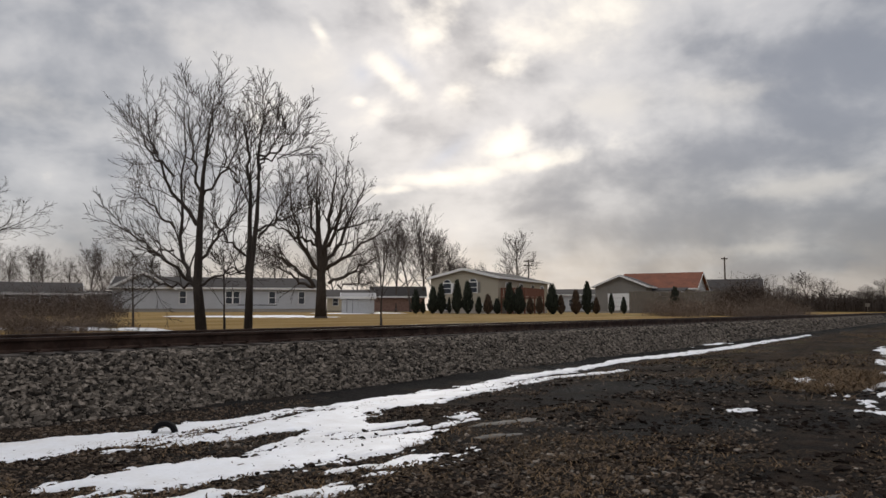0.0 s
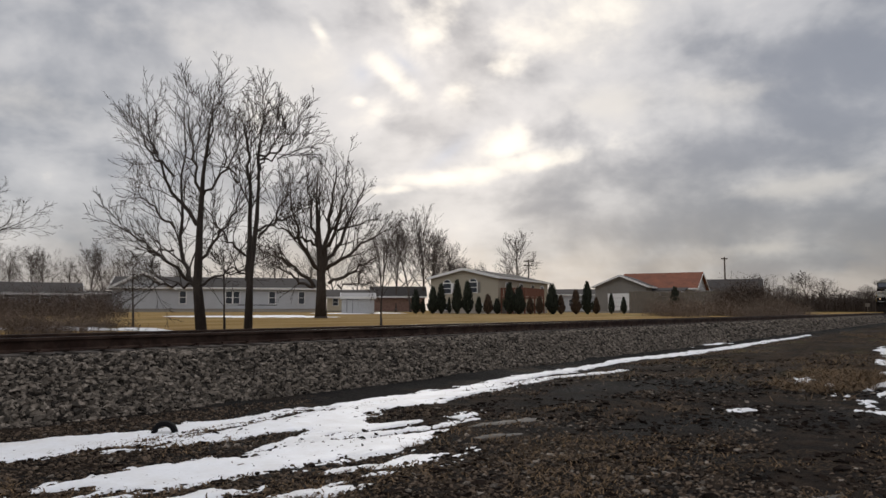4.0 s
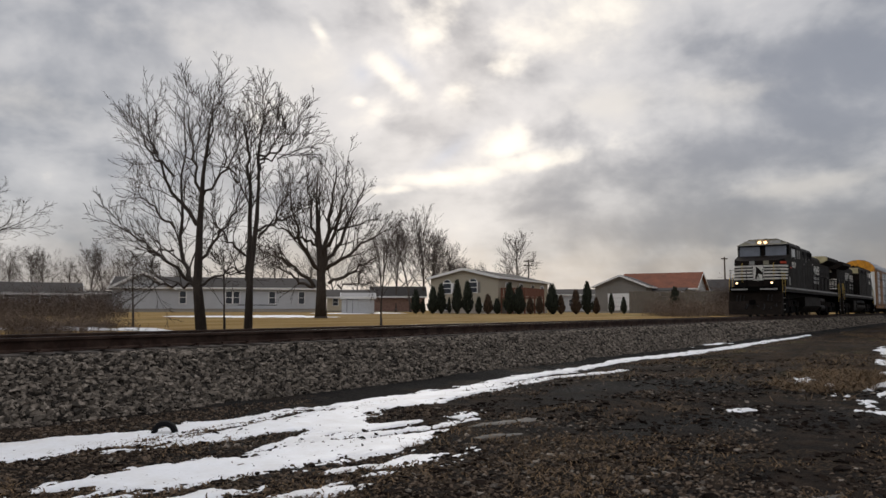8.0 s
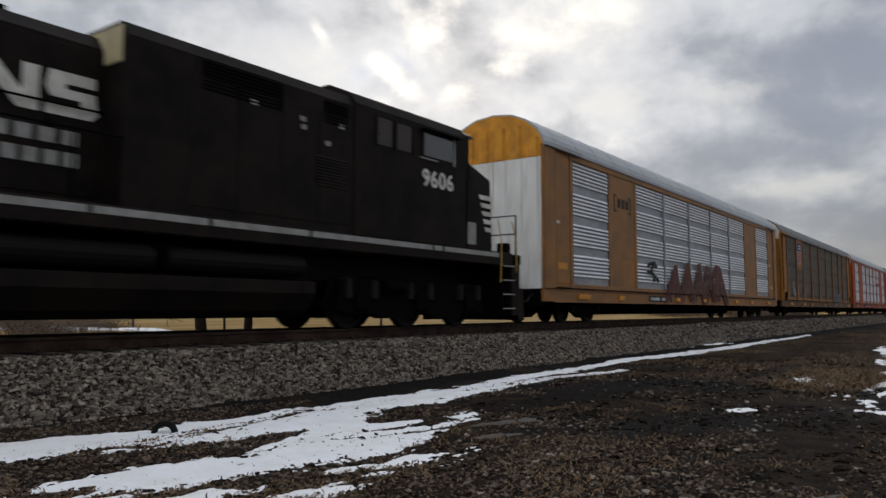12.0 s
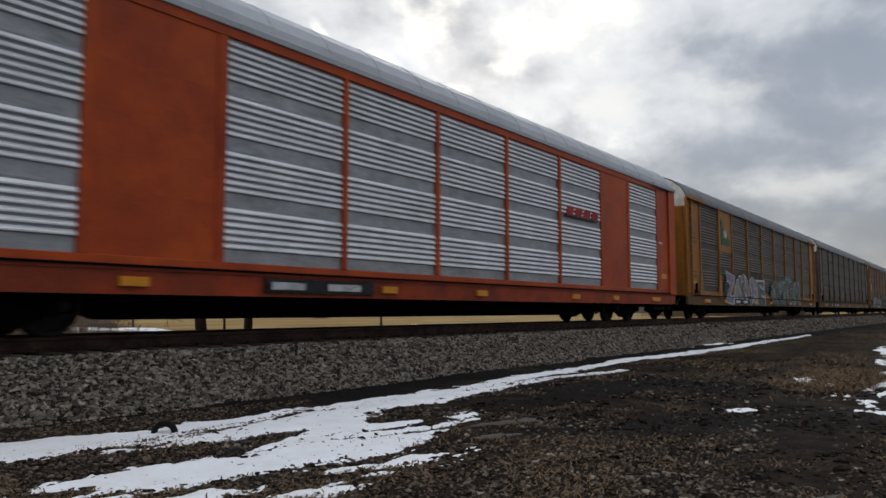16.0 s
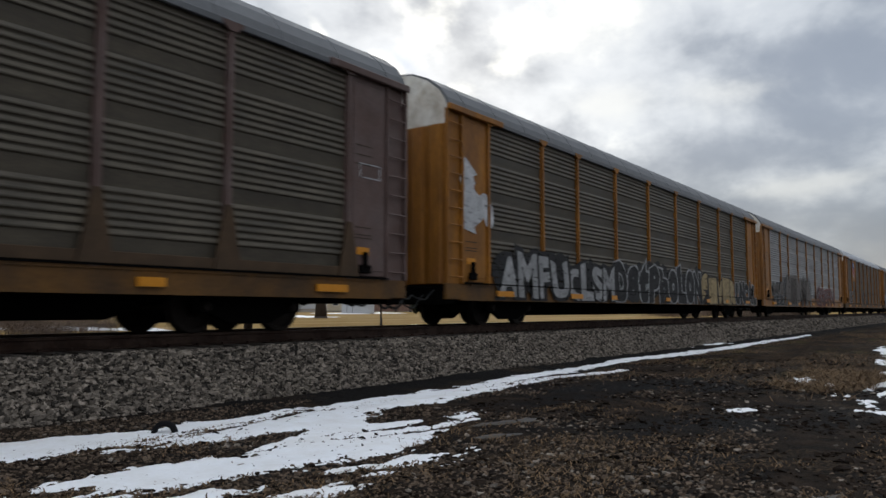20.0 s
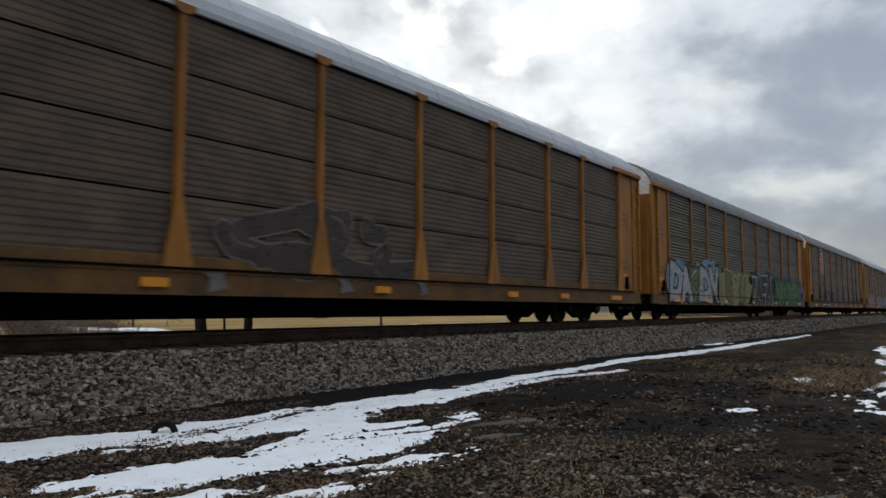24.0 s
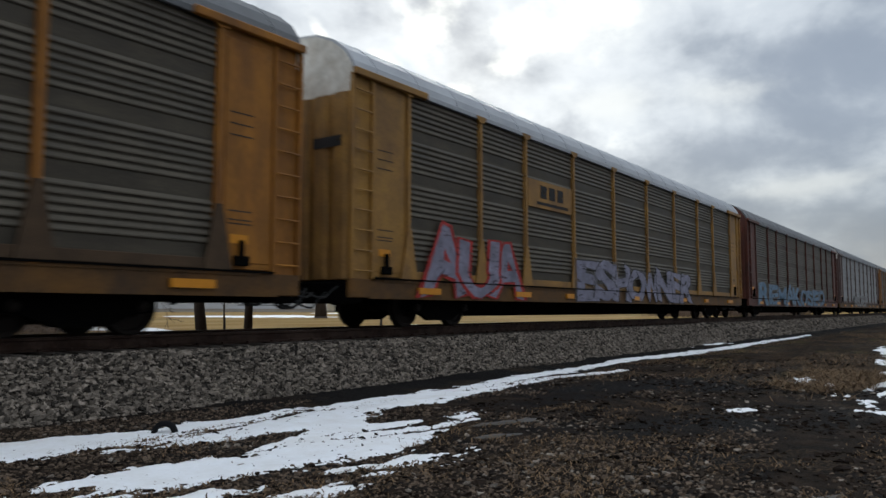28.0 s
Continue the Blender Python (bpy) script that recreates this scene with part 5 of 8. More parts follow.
def shield(car, xc, zt, w):
    h = w * 1.15
    top = [(zt, xc - w * 0.38), (zt - 0.06, xc - w * 0.18), (zt, xc), (zt - 0.06, xc + w * 0.18), (zt, xc + w * 0.38), (zt - h * 0.12, xc + w * 0.5), (zt - h * 0.34, xc + w * 0.46), (zt - h * 0.40, xc), (zt - h * 0.34, xc - w * 0.46), (zt - h * 0.12, xc - w * 0.5)]
    part("emblem_top", Shape().prism(top, 1, -1.600, -1.58), P_BLUE, car, "blue upper part of the shield emblem")
    for z in (0.13, 0.25):
        part("emblem_bar", Shape().box(xc - w * 0.34, xc + w * 0.34, -1.606, -1.598, zt - h * z - 0.07, zt - h * z + 0.03), P_WHITE, car, "white bar in place of emblem wording")
    body = [(zt - h * 0.38, xc - w * 0.46), (zt - h * 0.38, xc + w * 0.46), (zt - h * 0.75, xc + w * 0.46), (zt - h * 0.9, xc + w * 0.3), (zt - h, xc), (zt - h * 0.9, xc - w * 0.3), (zt - h * 0.75, xc - w * 0.46)]
    part("emblem_field", Shape().prism(body, 1, -1.594, -1.58), P_WHITE, car, "white field of the shield emblem")
    for i in range(5):
        xx = xc - w * 0.38 + i * w * 0.19
        k = 1 - abs(i - 2) * 0.05
        part("emblem_stripe", Shape().box(xx - w * 0.035, xx + w * 0.035, -1.602, -1.592, zt - h * 0.93 * k, zt - h * 0.42), P_RED, car, "red stripe of the shield emblem")


def board(car, x0, x1, z0, z1, mat, y=-1.598):
    return part("sign_board", Shape().box(x0, x1, y, -1.55, z0, z1, 0.006), mat, car, "flat painted sign board")


# first car: dark bracketed emblem and rusty red spray paint
for xx, s in ((4.75, 1), (6.15, -1)):
    part("emblem_bracket", Shape().box(xx, xx + 0.07 * s, -1.586, -1.57, 3.5, 4.05).box(min(xx, xx + 0.22 * s), max(xx, xx + 0.22 * s), -1.586, -1.57, 4.0, 4.06).box(min(xx, xx + 0.22 * s), max(xx, xx + 0.22 * s), -1.586, -1.57, 3.5, 3.56), STENCIL, cars[0])
for i in range(3):
    part("emblem_block", Shape().box(5.02 + i * 0.34, 5.28 + i * 0.34, -1.586, -1.57, 3.65, 3.95), STENCIL, cars[0], "dark block in place of an emblem letter")
throw_up(cars[0], "AAAMA", 9.4, 17.0, 0.72, 2.35, P_RUST_THIN, P_RUST, 2, 0.05, 0.03, 0.03, 1.15)
spray(cars[0], 7.5, 8.5, 1.4, 2.1, 1, P_BLACK, P_BLACK, 3, 0.05, 0.2, 0.0, P_BLACK)
part("data_plate", Shape().box(7.6, 9.9, -1.612, -1.6, 0.66, 0.86), P_BLACK, cars[0], "black data plate on the sill")
for i in range(2):
    part("data_plate_bar", Shape().box(7.75 + i * 1.1, 8.6 + i * 1.1, -1.616, -1.61, 0.71, 0.81), P_WHITE, cars[0])
# second car
shield(cars[1], 5.45, 4.62, 1.25)
throw_up(cars[1], "WUMB", 17.9, 20.9, 0.7, 1.7, P_TAUPE, P_LILAC, 5, 0.0, 0.035, 0.06, 1.35)
spray(cars[1], 3.3, 4.3, 1.3, 2.1, 1, P_SILVER, P_TAUPE, 6, 0.08)
# third car: red slanted marks on a bright panel
for i in range(4):
    xx = 18.25 + i * 0.55
    part("emblem_block", Shape().prism([(3.05, xx), (3.05, xx + 0.42), (3.3, xx + 0.5), (3.3, xx + 0.08)], 1, -1.60, -1.59), P_RED, cars[2], "slanted red block in place of an emblem letter")
for car_, a in ((cars[2], 7.4), (cars[3], 6.6), (cars[4], 5.9)):
    part("data_plate", Shape().box(a, a + 2.6, -1.664, -1.6, 0.64, 0.88), P_BLACK, car_, "black data plate on the sill")
    for b0, b1 in ((0.12, 0.85), (1.4, 2.25)):
        part("data_plate_bar", Shape().box(a + b0, a + b1, -1.668, -1.66, 0.70, 0.82), P_WHITE, car_, "white bar in place of lettering")
part("emblem_shadow", Shape().prism([(2.98, 18.05), (2.98, 20.3), (3.03, 20.35), (3.03, 18.1)], 1, -1.60, -1.59), P_BLACK, cars[2], "dark line under the red marks")
# fourth car: green mountain emblem
part("emblem_peak", Shape().prism([(3.28, 4.8), (3.28, 6.2), (3.5, 6.2), (3.75, 5.85), (3.7, 5.7), (4.0, 5.4), (3.95, 5.25), (4.4, 4.95), (4.42, 4.8)], 1, -1.60, -1.57), P_GREEN, cars[3], "green mountain shape of the emblem")
part("emblem_snow", Shape().prism([(3.85, 5.2), (4.0, 5.3), (3.85, 5.4), (4.0, 5.55), (3.8, 5.7), (3.6, 5.6), (3.65, 5.35), (3.6, 5.2)], 1, -1.606, -1.598), P_WHITE, cars[3])
throw_up(cars[3], "ZAKUBE", 5.3, 12.2, 0.66, 2.05, (P_LILAC, P_GREY, P_TAUPE), P_WHITE, 8, 0.06, 0.035, 0.07, 1.3, P_DIRT, P_PALE)
throw_up(cars[3], "CAMOOEES", 14.0, 21.3, 0.66, 2.1, (P_TAUPE, P_TAUPE, P_MINT, P_TAUPE), P_DIRT, 9, 0.045, 0.03, 0.05, 1.3, P_MINT, P_MINT)
# fifth car: pale rectangle on its end panel
part("chalk_box", Shape().box(25.82, 26.4, -1.592, -1.584, 3.12, 3.14).box(25.82, 26.4, -1.592, -1.584, 2.86, 2.88).box(25.82, 25.84, -1.592, -1.584, 2.86, 3.14).box(26.38, 26.4, -1.592, -1.584, 2.86, 3.14), P_WHITE, cars[4])
# sixth car: long row of sprayed shapes
throw_up(cars[5], "AMFU", 2.1, 5.7, 0.68, 1.85, P_SILVER, P_BLACK, 12, 0.05, 0.09, 0.02, 1.1, P_BLACK)
throw_up(cars[5], "CLSM", 5.8, 8.9, 0.64, 1.75, P_SILVER, P_BLACK, 40, 0.05, 0.08, 0.02, 1.1, P_BLACK)
throw_up(cars[5], "D8tPhoLoN", 9.0, 17.8, 0.62, 1.95, P_BLACK, P_SILVER, 13, 0.075, 0.045, 0.01, 1.02, P_BLACK)
throw_up(cars[5], "SIVER", 17.9, 22.9, 0.64, 1.85, P_TAN, P_BLACK, 14, 0.10, 0.05, 0.01, 1.15)
throw_up(cars[5], "UNCAL", 23.0, 26.7, 0.64, 1.7, P_BLACK, P_SILVER, 15, 0.08, 0.05, 0.02, 1.2)
spray(cars[5], 0.75, 1.6, 2.4, 3.5, 1, P_WHITE, P_WHITE, 16, 0.2, 0.3)
# seventh car
throw_up(cars[6], "MUR", 2.2, 4.9, 1.25, 1.95, P_TAUPE, P_BLACK, 18, 0.05, 0.06, 0.03, 1.1)
throw_up(cars[6], "CEDEX", 2.2, 5.0, 0.64, 1.22, P_BLACK, P_GREY, 41, 0.06, 0.06, 0.02, 1.1)
throw_up(cars[6], "AIYMA", 5.2, 13.0, 0.7, 2.3, (P_TAUPE, P_DIRT), P_TAUPE, 19, 0.05, 0.05, 0.05, 1.1, P_THIN)
throw_up(cars[6], "GREFN", 15.0, 22.2, 0.7, 1.9, P_THIN, P_ROSE, 20, 0.02, 0.035, 0.07, 1.2)
# eighth car
shield(cars[7], 5.5, 4.6, 1.2)
throw_up(cars[7], "GUNT", 2.1, 4.2, 1.05, 1.95, P_DIRT, P_SILVER, 22, 0.0, 0.05, 0.03, 1.1)
spray(cars[7], 10.3, 15.4, 1.05, 2.1, 3, P_DIRT, P_TAUPE, 23, 0.3, 0.1, 0.05, P_TAUPE)
for a, b, z0, z1 in ((9.7, 10.2, 0.63, 0.94), (12.55, 13.0, 0.66, 0.94), (14.9, 15.3, 0.66, 0.93)):
    part("paint_splash", Shape().prism([(z0, a + 0.1), (z0 + 0.05, b), (z1 - 0.08, b - 0.12), (z1, b - 0.06), (z1, a), (z1 - 0.12, a + 0.14)], 1, -1.628, -1.604), P_TAUPE, cars[7], "pale splash of paint on the sill")
# ninth car: colourful row
throw_up(cars[8], "DAIDN", 1.7, 7.7, 0.7, 2.25, (P_SILVER, P_SILVER, P_MOSS, P_SILVER, P_SILVER), P_BLACK, 25, 0.07, 0.05, 0.06, 1.2, P_SKY, P_PALE)
throw_up(cars[8], "SEDUH", 7.7, 13.4, 0.66, 2.2, (P_OLIVE, P_MOSS), P_TAN, 27, 0.11, 0.04, 0.01, 1.2, P_MOSS)
throw_up(cars[8], "ZAEAR", 13.2, 18.9, 0.62, 2.25, P_BLACK, P_SILVER, 28, 0.06, 0.035, 0.09, 1.35, P_BLACK)
throw_up(cars[8], "WAKREX", 18.4, 25.7, 0.63, 2.15, (P_GREEN, P_LEAF, P_GREEN), P_LIME, 29, 0.07, 0.05, 0.08, 1.3, P_NIGHT, P_LEAF)
throw_up(cars[8], "O", 25.2, 26.5, 0.8, 1.9, P_PURPLE, P_SKY, 30, 0.1, 0.04, 0.02, 1.0, P_VIOLET)
for car_ in (cars[7], cars[10]):
    part("door_label", Shape().box(-0.03, -0.02, -1.35, -0.62, 3.45, 3.66), P_BLACK, car_, "dark stencilled block on the end door")
# tenth and eleventh cars
shield(cars[9], 5.45, 4.62, 1.25)
for a, b, z0, z1, sd in ((6.8, 8.6, 1.0, 1.9, 31), (9.7, 12.0, 1.0, 1.85, 32), (12.5, 14.1, 1.05, 1.9, 33)):
    throw_up(cars[9], ("WMOWK", "TMURCO", "BOVX")[sd - 31], a, b, z0, z1, P_DIRT, P_LILAC, sd, 0.0, 0.028, 0.06, 1.35)
part("data_plate", Shape().box(5.6, 8.4, -1.612, -1.6, 0.66, 0.90), P_BLACK, cars[9], "black data plate on the sill")
for a, b in ((5.75, 6.5), (7.25, 8.25)):
    part("data_plate_bar", Shape().box(a, b, -1.616, -1.61, 0.73, 0.83), P_WHITE, cars[9], "white bar in place of lettering")
board(cars[10], 6.65, 9.15, 3.05, 3.78, pale_yellow)
for i in range(3):
    part("emblem_block", Shape().box(7.3 + i * 0.48, 7.65 + i * 0.48, -1.606, -1.596, 3.32, 3.66), P_BLACK, cars[10], "dark block in place of an emblem letter")
part("emblem_bar", Shape().box(7.1, 8.9, -1.606, -1.596, 3.14, 3.22), P_BLACK, cars[10])
throw_up(cars[10], "AUA", 2.3, 6.2, 0.7, 2.05, P_LILAC, P_RED, 34, 0.03, 0.045, 0.07, 1.3)
throw_up(cars[10], "ESHOWNER", 9.4, 19.6, 0.66, 1.85, P_LILAC, P_THIN, 35, 0.05, 0.04, 0.05, 1.2)
throw_up(cars[11], "REMAKOSED", 2.0, 21.0, 0.66, 1.8, P_SKY, P_TAUPE, 37, 0.03, 0.04, 0.04, 1.1)
throw_up(cars[12], "ROCKET", 8.0, 16.0, 0.72, 1.7, P_SILVER, P_TAUPE, 38, 0.03, 0.04, 0.04, 1.15)
throw_up(cars[13], "SENOR", 5.0, 12.0, 0.72, 1.6, P_GREY, P_BLACK, 39, 0.03, 0.05, 0.04, 1.15)


# ---- locomotives ----
grime = material("pilot_grime", (0.016, 0.012, 0.0095), 0.85, vary=0.4, grain=3, gloss=0.08)
tank_paint = material("reservoir_paint", (0.005, 0.0047, 0.0046), 0.7, vary=0.3, grain=3, gloss=0.1)
brow_paint = material("brow_paint", (0.24, 0.225, 0.165), 0.7, vary=0.25, grain=3, second=(0.15, 0.135, 0.10), second_scale=2, second_edge=0.4)
cream_paint = material("cream_paint", (0.55, 0.47, 0.26), 0.7, vary=0.2, grain=3, second=(0.4, 0.33, 0.2), second_scale=2, second_edge=0.4)


def loco_truck(parent, x, way):
    r = 0.52
    t = part("truck", Shape().box(-1.2, 1.2, -0.9, 0.9, 0.75, 1.05, 0.03), soot, parent, at=(x, 0, 0))
    for sy in (-1, 1):
        s = Shape()
        s.prism([(0.38, -2.55), (0.3, -2.1), (0.3, -1.5), (0.2, -1.3), (0.2, -0.55), (0.3, -0.35), (0.3, 0.35), (0.2, 0.55), (0.2, 1.3), (0.3, 1.5), (0.3, 2.1), (0.38, 2.55),
                 (0.95, 2.45), (1.02, 1.2), (1.02, -1.2), (0.95, -2.45)], 1, sy * 1.0, sy * 1.16)
        part("sideframe", s, soot, t)
        for dx in (-1.87, 0, 1.87):
            part("journal_box", Shape().box(dx - 0.2, dx + 0.2, min(sy * 1.1, sy * 1.24), max(sy * 1.1, sy * 1.24), 0.36, 0.72, 0.03), soot, t)
        for dx in (-2.25, -1.5, -0.35, 0.35, 1.5, 2.25):
            part("coil_spring", Shape().tube([(dx, sy * 1.16, 0.6), (dx, sy * 1.16, 0.95)], 0.09, 8), wheel_mat, t)
        part("brake_cylinder", Shape().lathe([(-0.3, 0.0), (-0.3, 0.13), (0.3, 0.13), (0.3, 0)], (0.93, sy * 1.2, 0.85), 0, 12), soot, t)
    for i, dx in enumerate((-1.87, 0, 1.87)):
        w = part("wheelset", shared("wheelset52", lambda: wheelset_mesh(0.52)), wheel_mat, t, at=(dx, 0, r))
        WHEELSETS.append((w, "l%d%d" % (i, way), (dx, 0, r), r * way))
    return t


def both(name, shape, mat, parent, label=""):
    """The same part on both sides."""
    part(name, shape, mat, parent, label)
    other = Shape()
    other.add([(x, -y, z) for x, y, z in shape.v], [f[::-1] for f in shape.f])
    return part(name, other, mat, parent, label)


def marking(name, shape, mat, parent, label, cx):
    """A painted mark made for the -y side, and the same mark reading the same way on the other side."""
    shape.v = [(x - cx, y, z) for x, y, z in shape.v]
    me = shape.mesh(name, mat)
    part(name, me, mat, parent, label, at=(cx, 0, 0))
    o = part(name, me, mat, parent, label, at=(cx, 0, 0))
    o.rotation_euler[2] = math.pi


def locomotive(number, label, lit):
    """A six-axle road locomotive, its front coupler at x = 0, near side towards -y."""
    L = LOCO_LENGTH
    lo = thing("locomotive", label, "locomotive", group="locomotives of the freight train")
    frame_ = part("underframe", Shape().box(0.95, L - 0.95, -1.5, 1.5, 1.55, 1.9, 0.02).box(1.5, L - 1.5, -0.5, 0.5, 1.0, 1.6), black_paint, lo)
    # white edge stripe in lengths
    x = 1.6
    for w in (2.35, 0.35, 3.6, 2.1, 1.9, 1.9, 1.9, 1.8, 1.7, 1.4):
        both("sill_stripe", Shape().box(x, min(x + w - 0.08, L - 1.4), -1.506, -1.498, 1.755, 1.865), dim_white, lo, "weathered white edge stripe")
        x += w
    # fuel tank and air reservoirs
    tank = [(-1.42, 1.32), (-1.42, 0.7), (-1.2, 0.38), (-0.9, 0.25), (0.9, 0.25), (1.2, 0.38), (1.42, 0.7), (1.42, 0.92)]
    part("fuel_tank", Shape().prism(tank, 0, 7.65, 13.4), black_paint, lo, "black fuel tank slung under the frame")
    part("air_reservoir", Shape().lathe([(13.5, 0.0), (13.53, 0.2), (13.62, 0.24), (15.1, 0.24), (15.19, 0.2), (15.22, 0)], (0, -1.2, 1.1), 0, 16), black_paint, lo, smooth=False)
    part("air_reservoir", Shape().lathe([(13.5, 0.0), (13.53, 0.2), (13.62, 0.24), (15.1, 0.24), (15.19, 0.2), (15.22, 0)], (0, -1.2, 0.58), 0, 16), black_paint, lo)
    for xa, xb in ((7.8, 10.6), (10.75, 13.35)):
        part("air_reservoir", Shape().lathe([(xa, 0.0), (xa + 0.03, 0.15), (xa + 0.12, 0.2), (xb - 0.12, 0.2), (xb - 0.03, 0.15), (xb, 0)], (0, 1.24, 1.2), 0, 14), tank_paint, lo, "long dark air reservoir under the sill")
    part("equipment_box", Shape().box(13.55, 15.2, 0.6, 1.4, 0.35, 1.35, 0.03), black_paint, lo)
    # nose: plan with cut corners, sloping top
    plan = [(1.55, -1.02), (1.92, -1.5), (2.95, -1.5), (2.95, 1.5), (1.92, 1.5), (1.55, 1.02)]
    v, n = [], len(plan)
    for px, py in plan:
        v.append((px, py, 1.9))
    for px, py in plan:
        v.append((px, py * (1.0 if px > 2 else 0.97), 3.58 + (px - 1.55) / 1.4 * 0.42))
    f = [tuple(range(n))[::-1], tuple(range(n, 2 * n))] + [(i, (i + 1) % n, n + (i + 1) % n, n + i) for i in range(n)]
    f = [q[::-1] for q in f]
    nose = part("nose", Shape().add(v, f), black_paint, lo)
    for j in range(5):
        z = 2.36 + j * 0.2
        a = 0.30 + 0.06 * j
        for sy in (-1, 1):
            s = Shape()
            s.box(1.54, 1.55, min(sy * 0.32, sy * 1.02), max(sy * 0.32, sy * 1.02), z, z + 0.11)
            q = [(1.54, sy * 1.018), (1.55, sy * 1.022), (1.92, sy * 1.5), (1.912, sy * 1.508)]
            s.add([(p, w, z) for p, w in q] + [(p, w, z + 0.11) for p, w in q], [(0, 1, 2, 3), (7, 6, 5, 4), (0, 4, 5, 1), (1, 5, 6, 2), (2, 6, 7, 3), (3, 7, 4, 0)])
            s.prism([(z, 1.915), (z + 0.11, 1.915), (z + 0.11, 1.95 + a), (z, 1.89 + a)], 1, sy * 1.498, sy * 1.508)
            part("nose_stripe", s, white_paint, nose, "white painted nose stripe")
    part("nose_emblem", Shape().prism([(-0.3, 2.3), (0.3, 2.3), (0.3, 3.27), (-0.3, 3.27)], 0, 1.535, 1.55), white_paint, nose, "white panel behind the nose emblem")
    part("emblem_figure", Shape().prism([(-0.05, 2.35), (0.02, 2.75), (-0.22, 2.65), (-0.24, 2.8), (0.0, 3.1), (0.14, 3.2), (0.12, 2.9), (0.2, 2.4), (0.1, 2.35), (0.06, 2.6)], 0, 1.53, 1.536), black_paint, nose)
    part("nose_plate", Shape().add([(1.70, -1.22, 3.36), (1.92, -1.508, 3.36), (1.92, -1.508, 3.5), (1.70, -1.22, 3.5)], [(0, 1, 2, 3)]), red_paint, nose, "small red plate on the nose")
    part("nose_window", Shape().box(1.525, 1.552, -0.62, -0.3, 3.3, 3.56, 0.01), brow_paint, nose, "small pale window in the nose")
    for dy in (-0.9, 0.9):
        part("nose_grab", Shape().tube([(1.52, dy, 2.2), (1.40, dy, 2.25), (1.40, dy, 3.35), (1.52, dy, 3.4)], 0.018, 5), yellow_rail, nose)
    part("nose_hatch", Shape().box(1.535, 1.56, 0.2, 0.5, 3.3, 3.55, 0.01), dim_white, nose)
    for sy in (-1, 1):
        part("nose_side_panel", Shape().box(2.62, 2.95, min(sy * 1.5, sy * 1.508), max(sy * 1.5, sy * 1.508), 2.0, 2.54), dim_white, nose, "pale panel on the side of the nose")
    # cab
    roofline = [(-1.5, 1.9), (-1.5, 4.58), (-1.38, 4.80), (-0.8, 5.08), (0.8, 5.08), (1.38, 4.80), (1.5, 4.58), (1.5, 1.9)]
    cab = part("cab", Shape().prism(roofline, 0, 3.02, 6.75), black_paint, lo)
    brow = [(-1.5, 4.56), (-1.38, 4.80), (-0.8, 5.08), (0.8, 5.08), (1.38, 4.80), (1.5, 4.56)]
    n_ = len(brow)
    lean = Shape().add([(2.70 if z < 4.7 else 2.90, y * 0.985, max(z - 0.015, 4.68)) for y, z in brow] + [(3.04, y * 0.985, max(z - 0.015, 4.68)) for y, z in brow],
                       [tuple(range(n_)), tuple(range(n_, 2 * n_))[::-1]] + [((i + 1) % n_, i, n_ + i, n_ + (i + 1) % n_) for i in range(n_)])
    part("brow_panel", lean, brow_paint, cab, "pale olive brow panel leaning back above the windshield")
    part("visor", Shape().box(2.62, 3.02, -1.45, 1.45, 4.645, 4.68, 0.01), dim_white, cab, "thin pale ledge under the brow")
    part("cab_front", Shape().prism([(-1.5, 3.6), (-1.5, 4.64), (1.5, 4.64), (1.5, 3.6)], 0, 2.9, 3.03), black_paint, cab)
    for y0, y1 in ((-1.36, -0.16), (0.16, 1.36)):
        part("windshield_gasket", Shape().box(2.868, 2.9, y0 - 0.06, y1 + 0.06, 3.88, 4.62, 0.01), soot, cab)
        part("windshield", Shape().add([(2.80, y0, 3.93), (2.80, y1, 3.93), (2.86, y1, 4.58), (2.86, y0, 4.58), (2.89, y0, 3.93), (2.89, y1, 3.93), (2.89, y1, 4.58), (2.89, y0, 4.58)],
                                          [(0, 3, 2, 1), (0, 1, 5, 4), (1, 2, 6, 5), (2, 3, 7, 6), (3, 0, 4, 7)]), windshield_glass, cab, "windshield pane with the grey sky reflection put into its tint")
    for sy in (-1, 1):
        y0, y1 = (-1.51, -1.49) if sy < 0 else (1.49, 1.51)
        part("side_window", Shape().box(3.55, 4.6, y0, y1, 3.88, 4.42, 0.004), cab_glass, cab, "dark sliding cab window")
        part("side_window", Shape().box(5.05, 5.5, y0, y1, 3.85, 4.42, 0.004), brown_window, cab, "brown tinted cab window")
        part("side_window", Shape().box(5.68, 6.1, y0, y1, 3.85, 4.42, 0.004), brown_window, cab, "brown tinted cab window")
        for px in (3.5, 4.66, 4.98, 5.56, 6.14):
            part("window_post", Shape().box(px - 0.03, px + 0.03, y0 - 0.012, y1 + 0.012, 3.8, 4.46), dim_white if px == 3.5 else black_paint, cab)
        part("window_hood", Shape().box(3.35, 4.75, (-1.66 if sy < 0 else 1.5), (-1.5 if sy < 0 else 1.66), 4.46, 4.49), black_paint, cab)
        part("window_sill", Shape().box(4.15, 4.75, (-1.53 if sy < 0 else 1.5), (-1.5 if sy < 0 else 1.53), 3.80, 3.83), dim_white, cab)
    part("horn", Shape().lathe([(4.2, 0.03), (4.6, 0.035), (4.75, 0.09)], (0, 0.2, 5.2), 0, 10).box(4.3, 4.4, 0.15, 0.25, 5.05, 5.2), soot, cab)
    digits = lettering(number, 0.37, white_paint, "number")
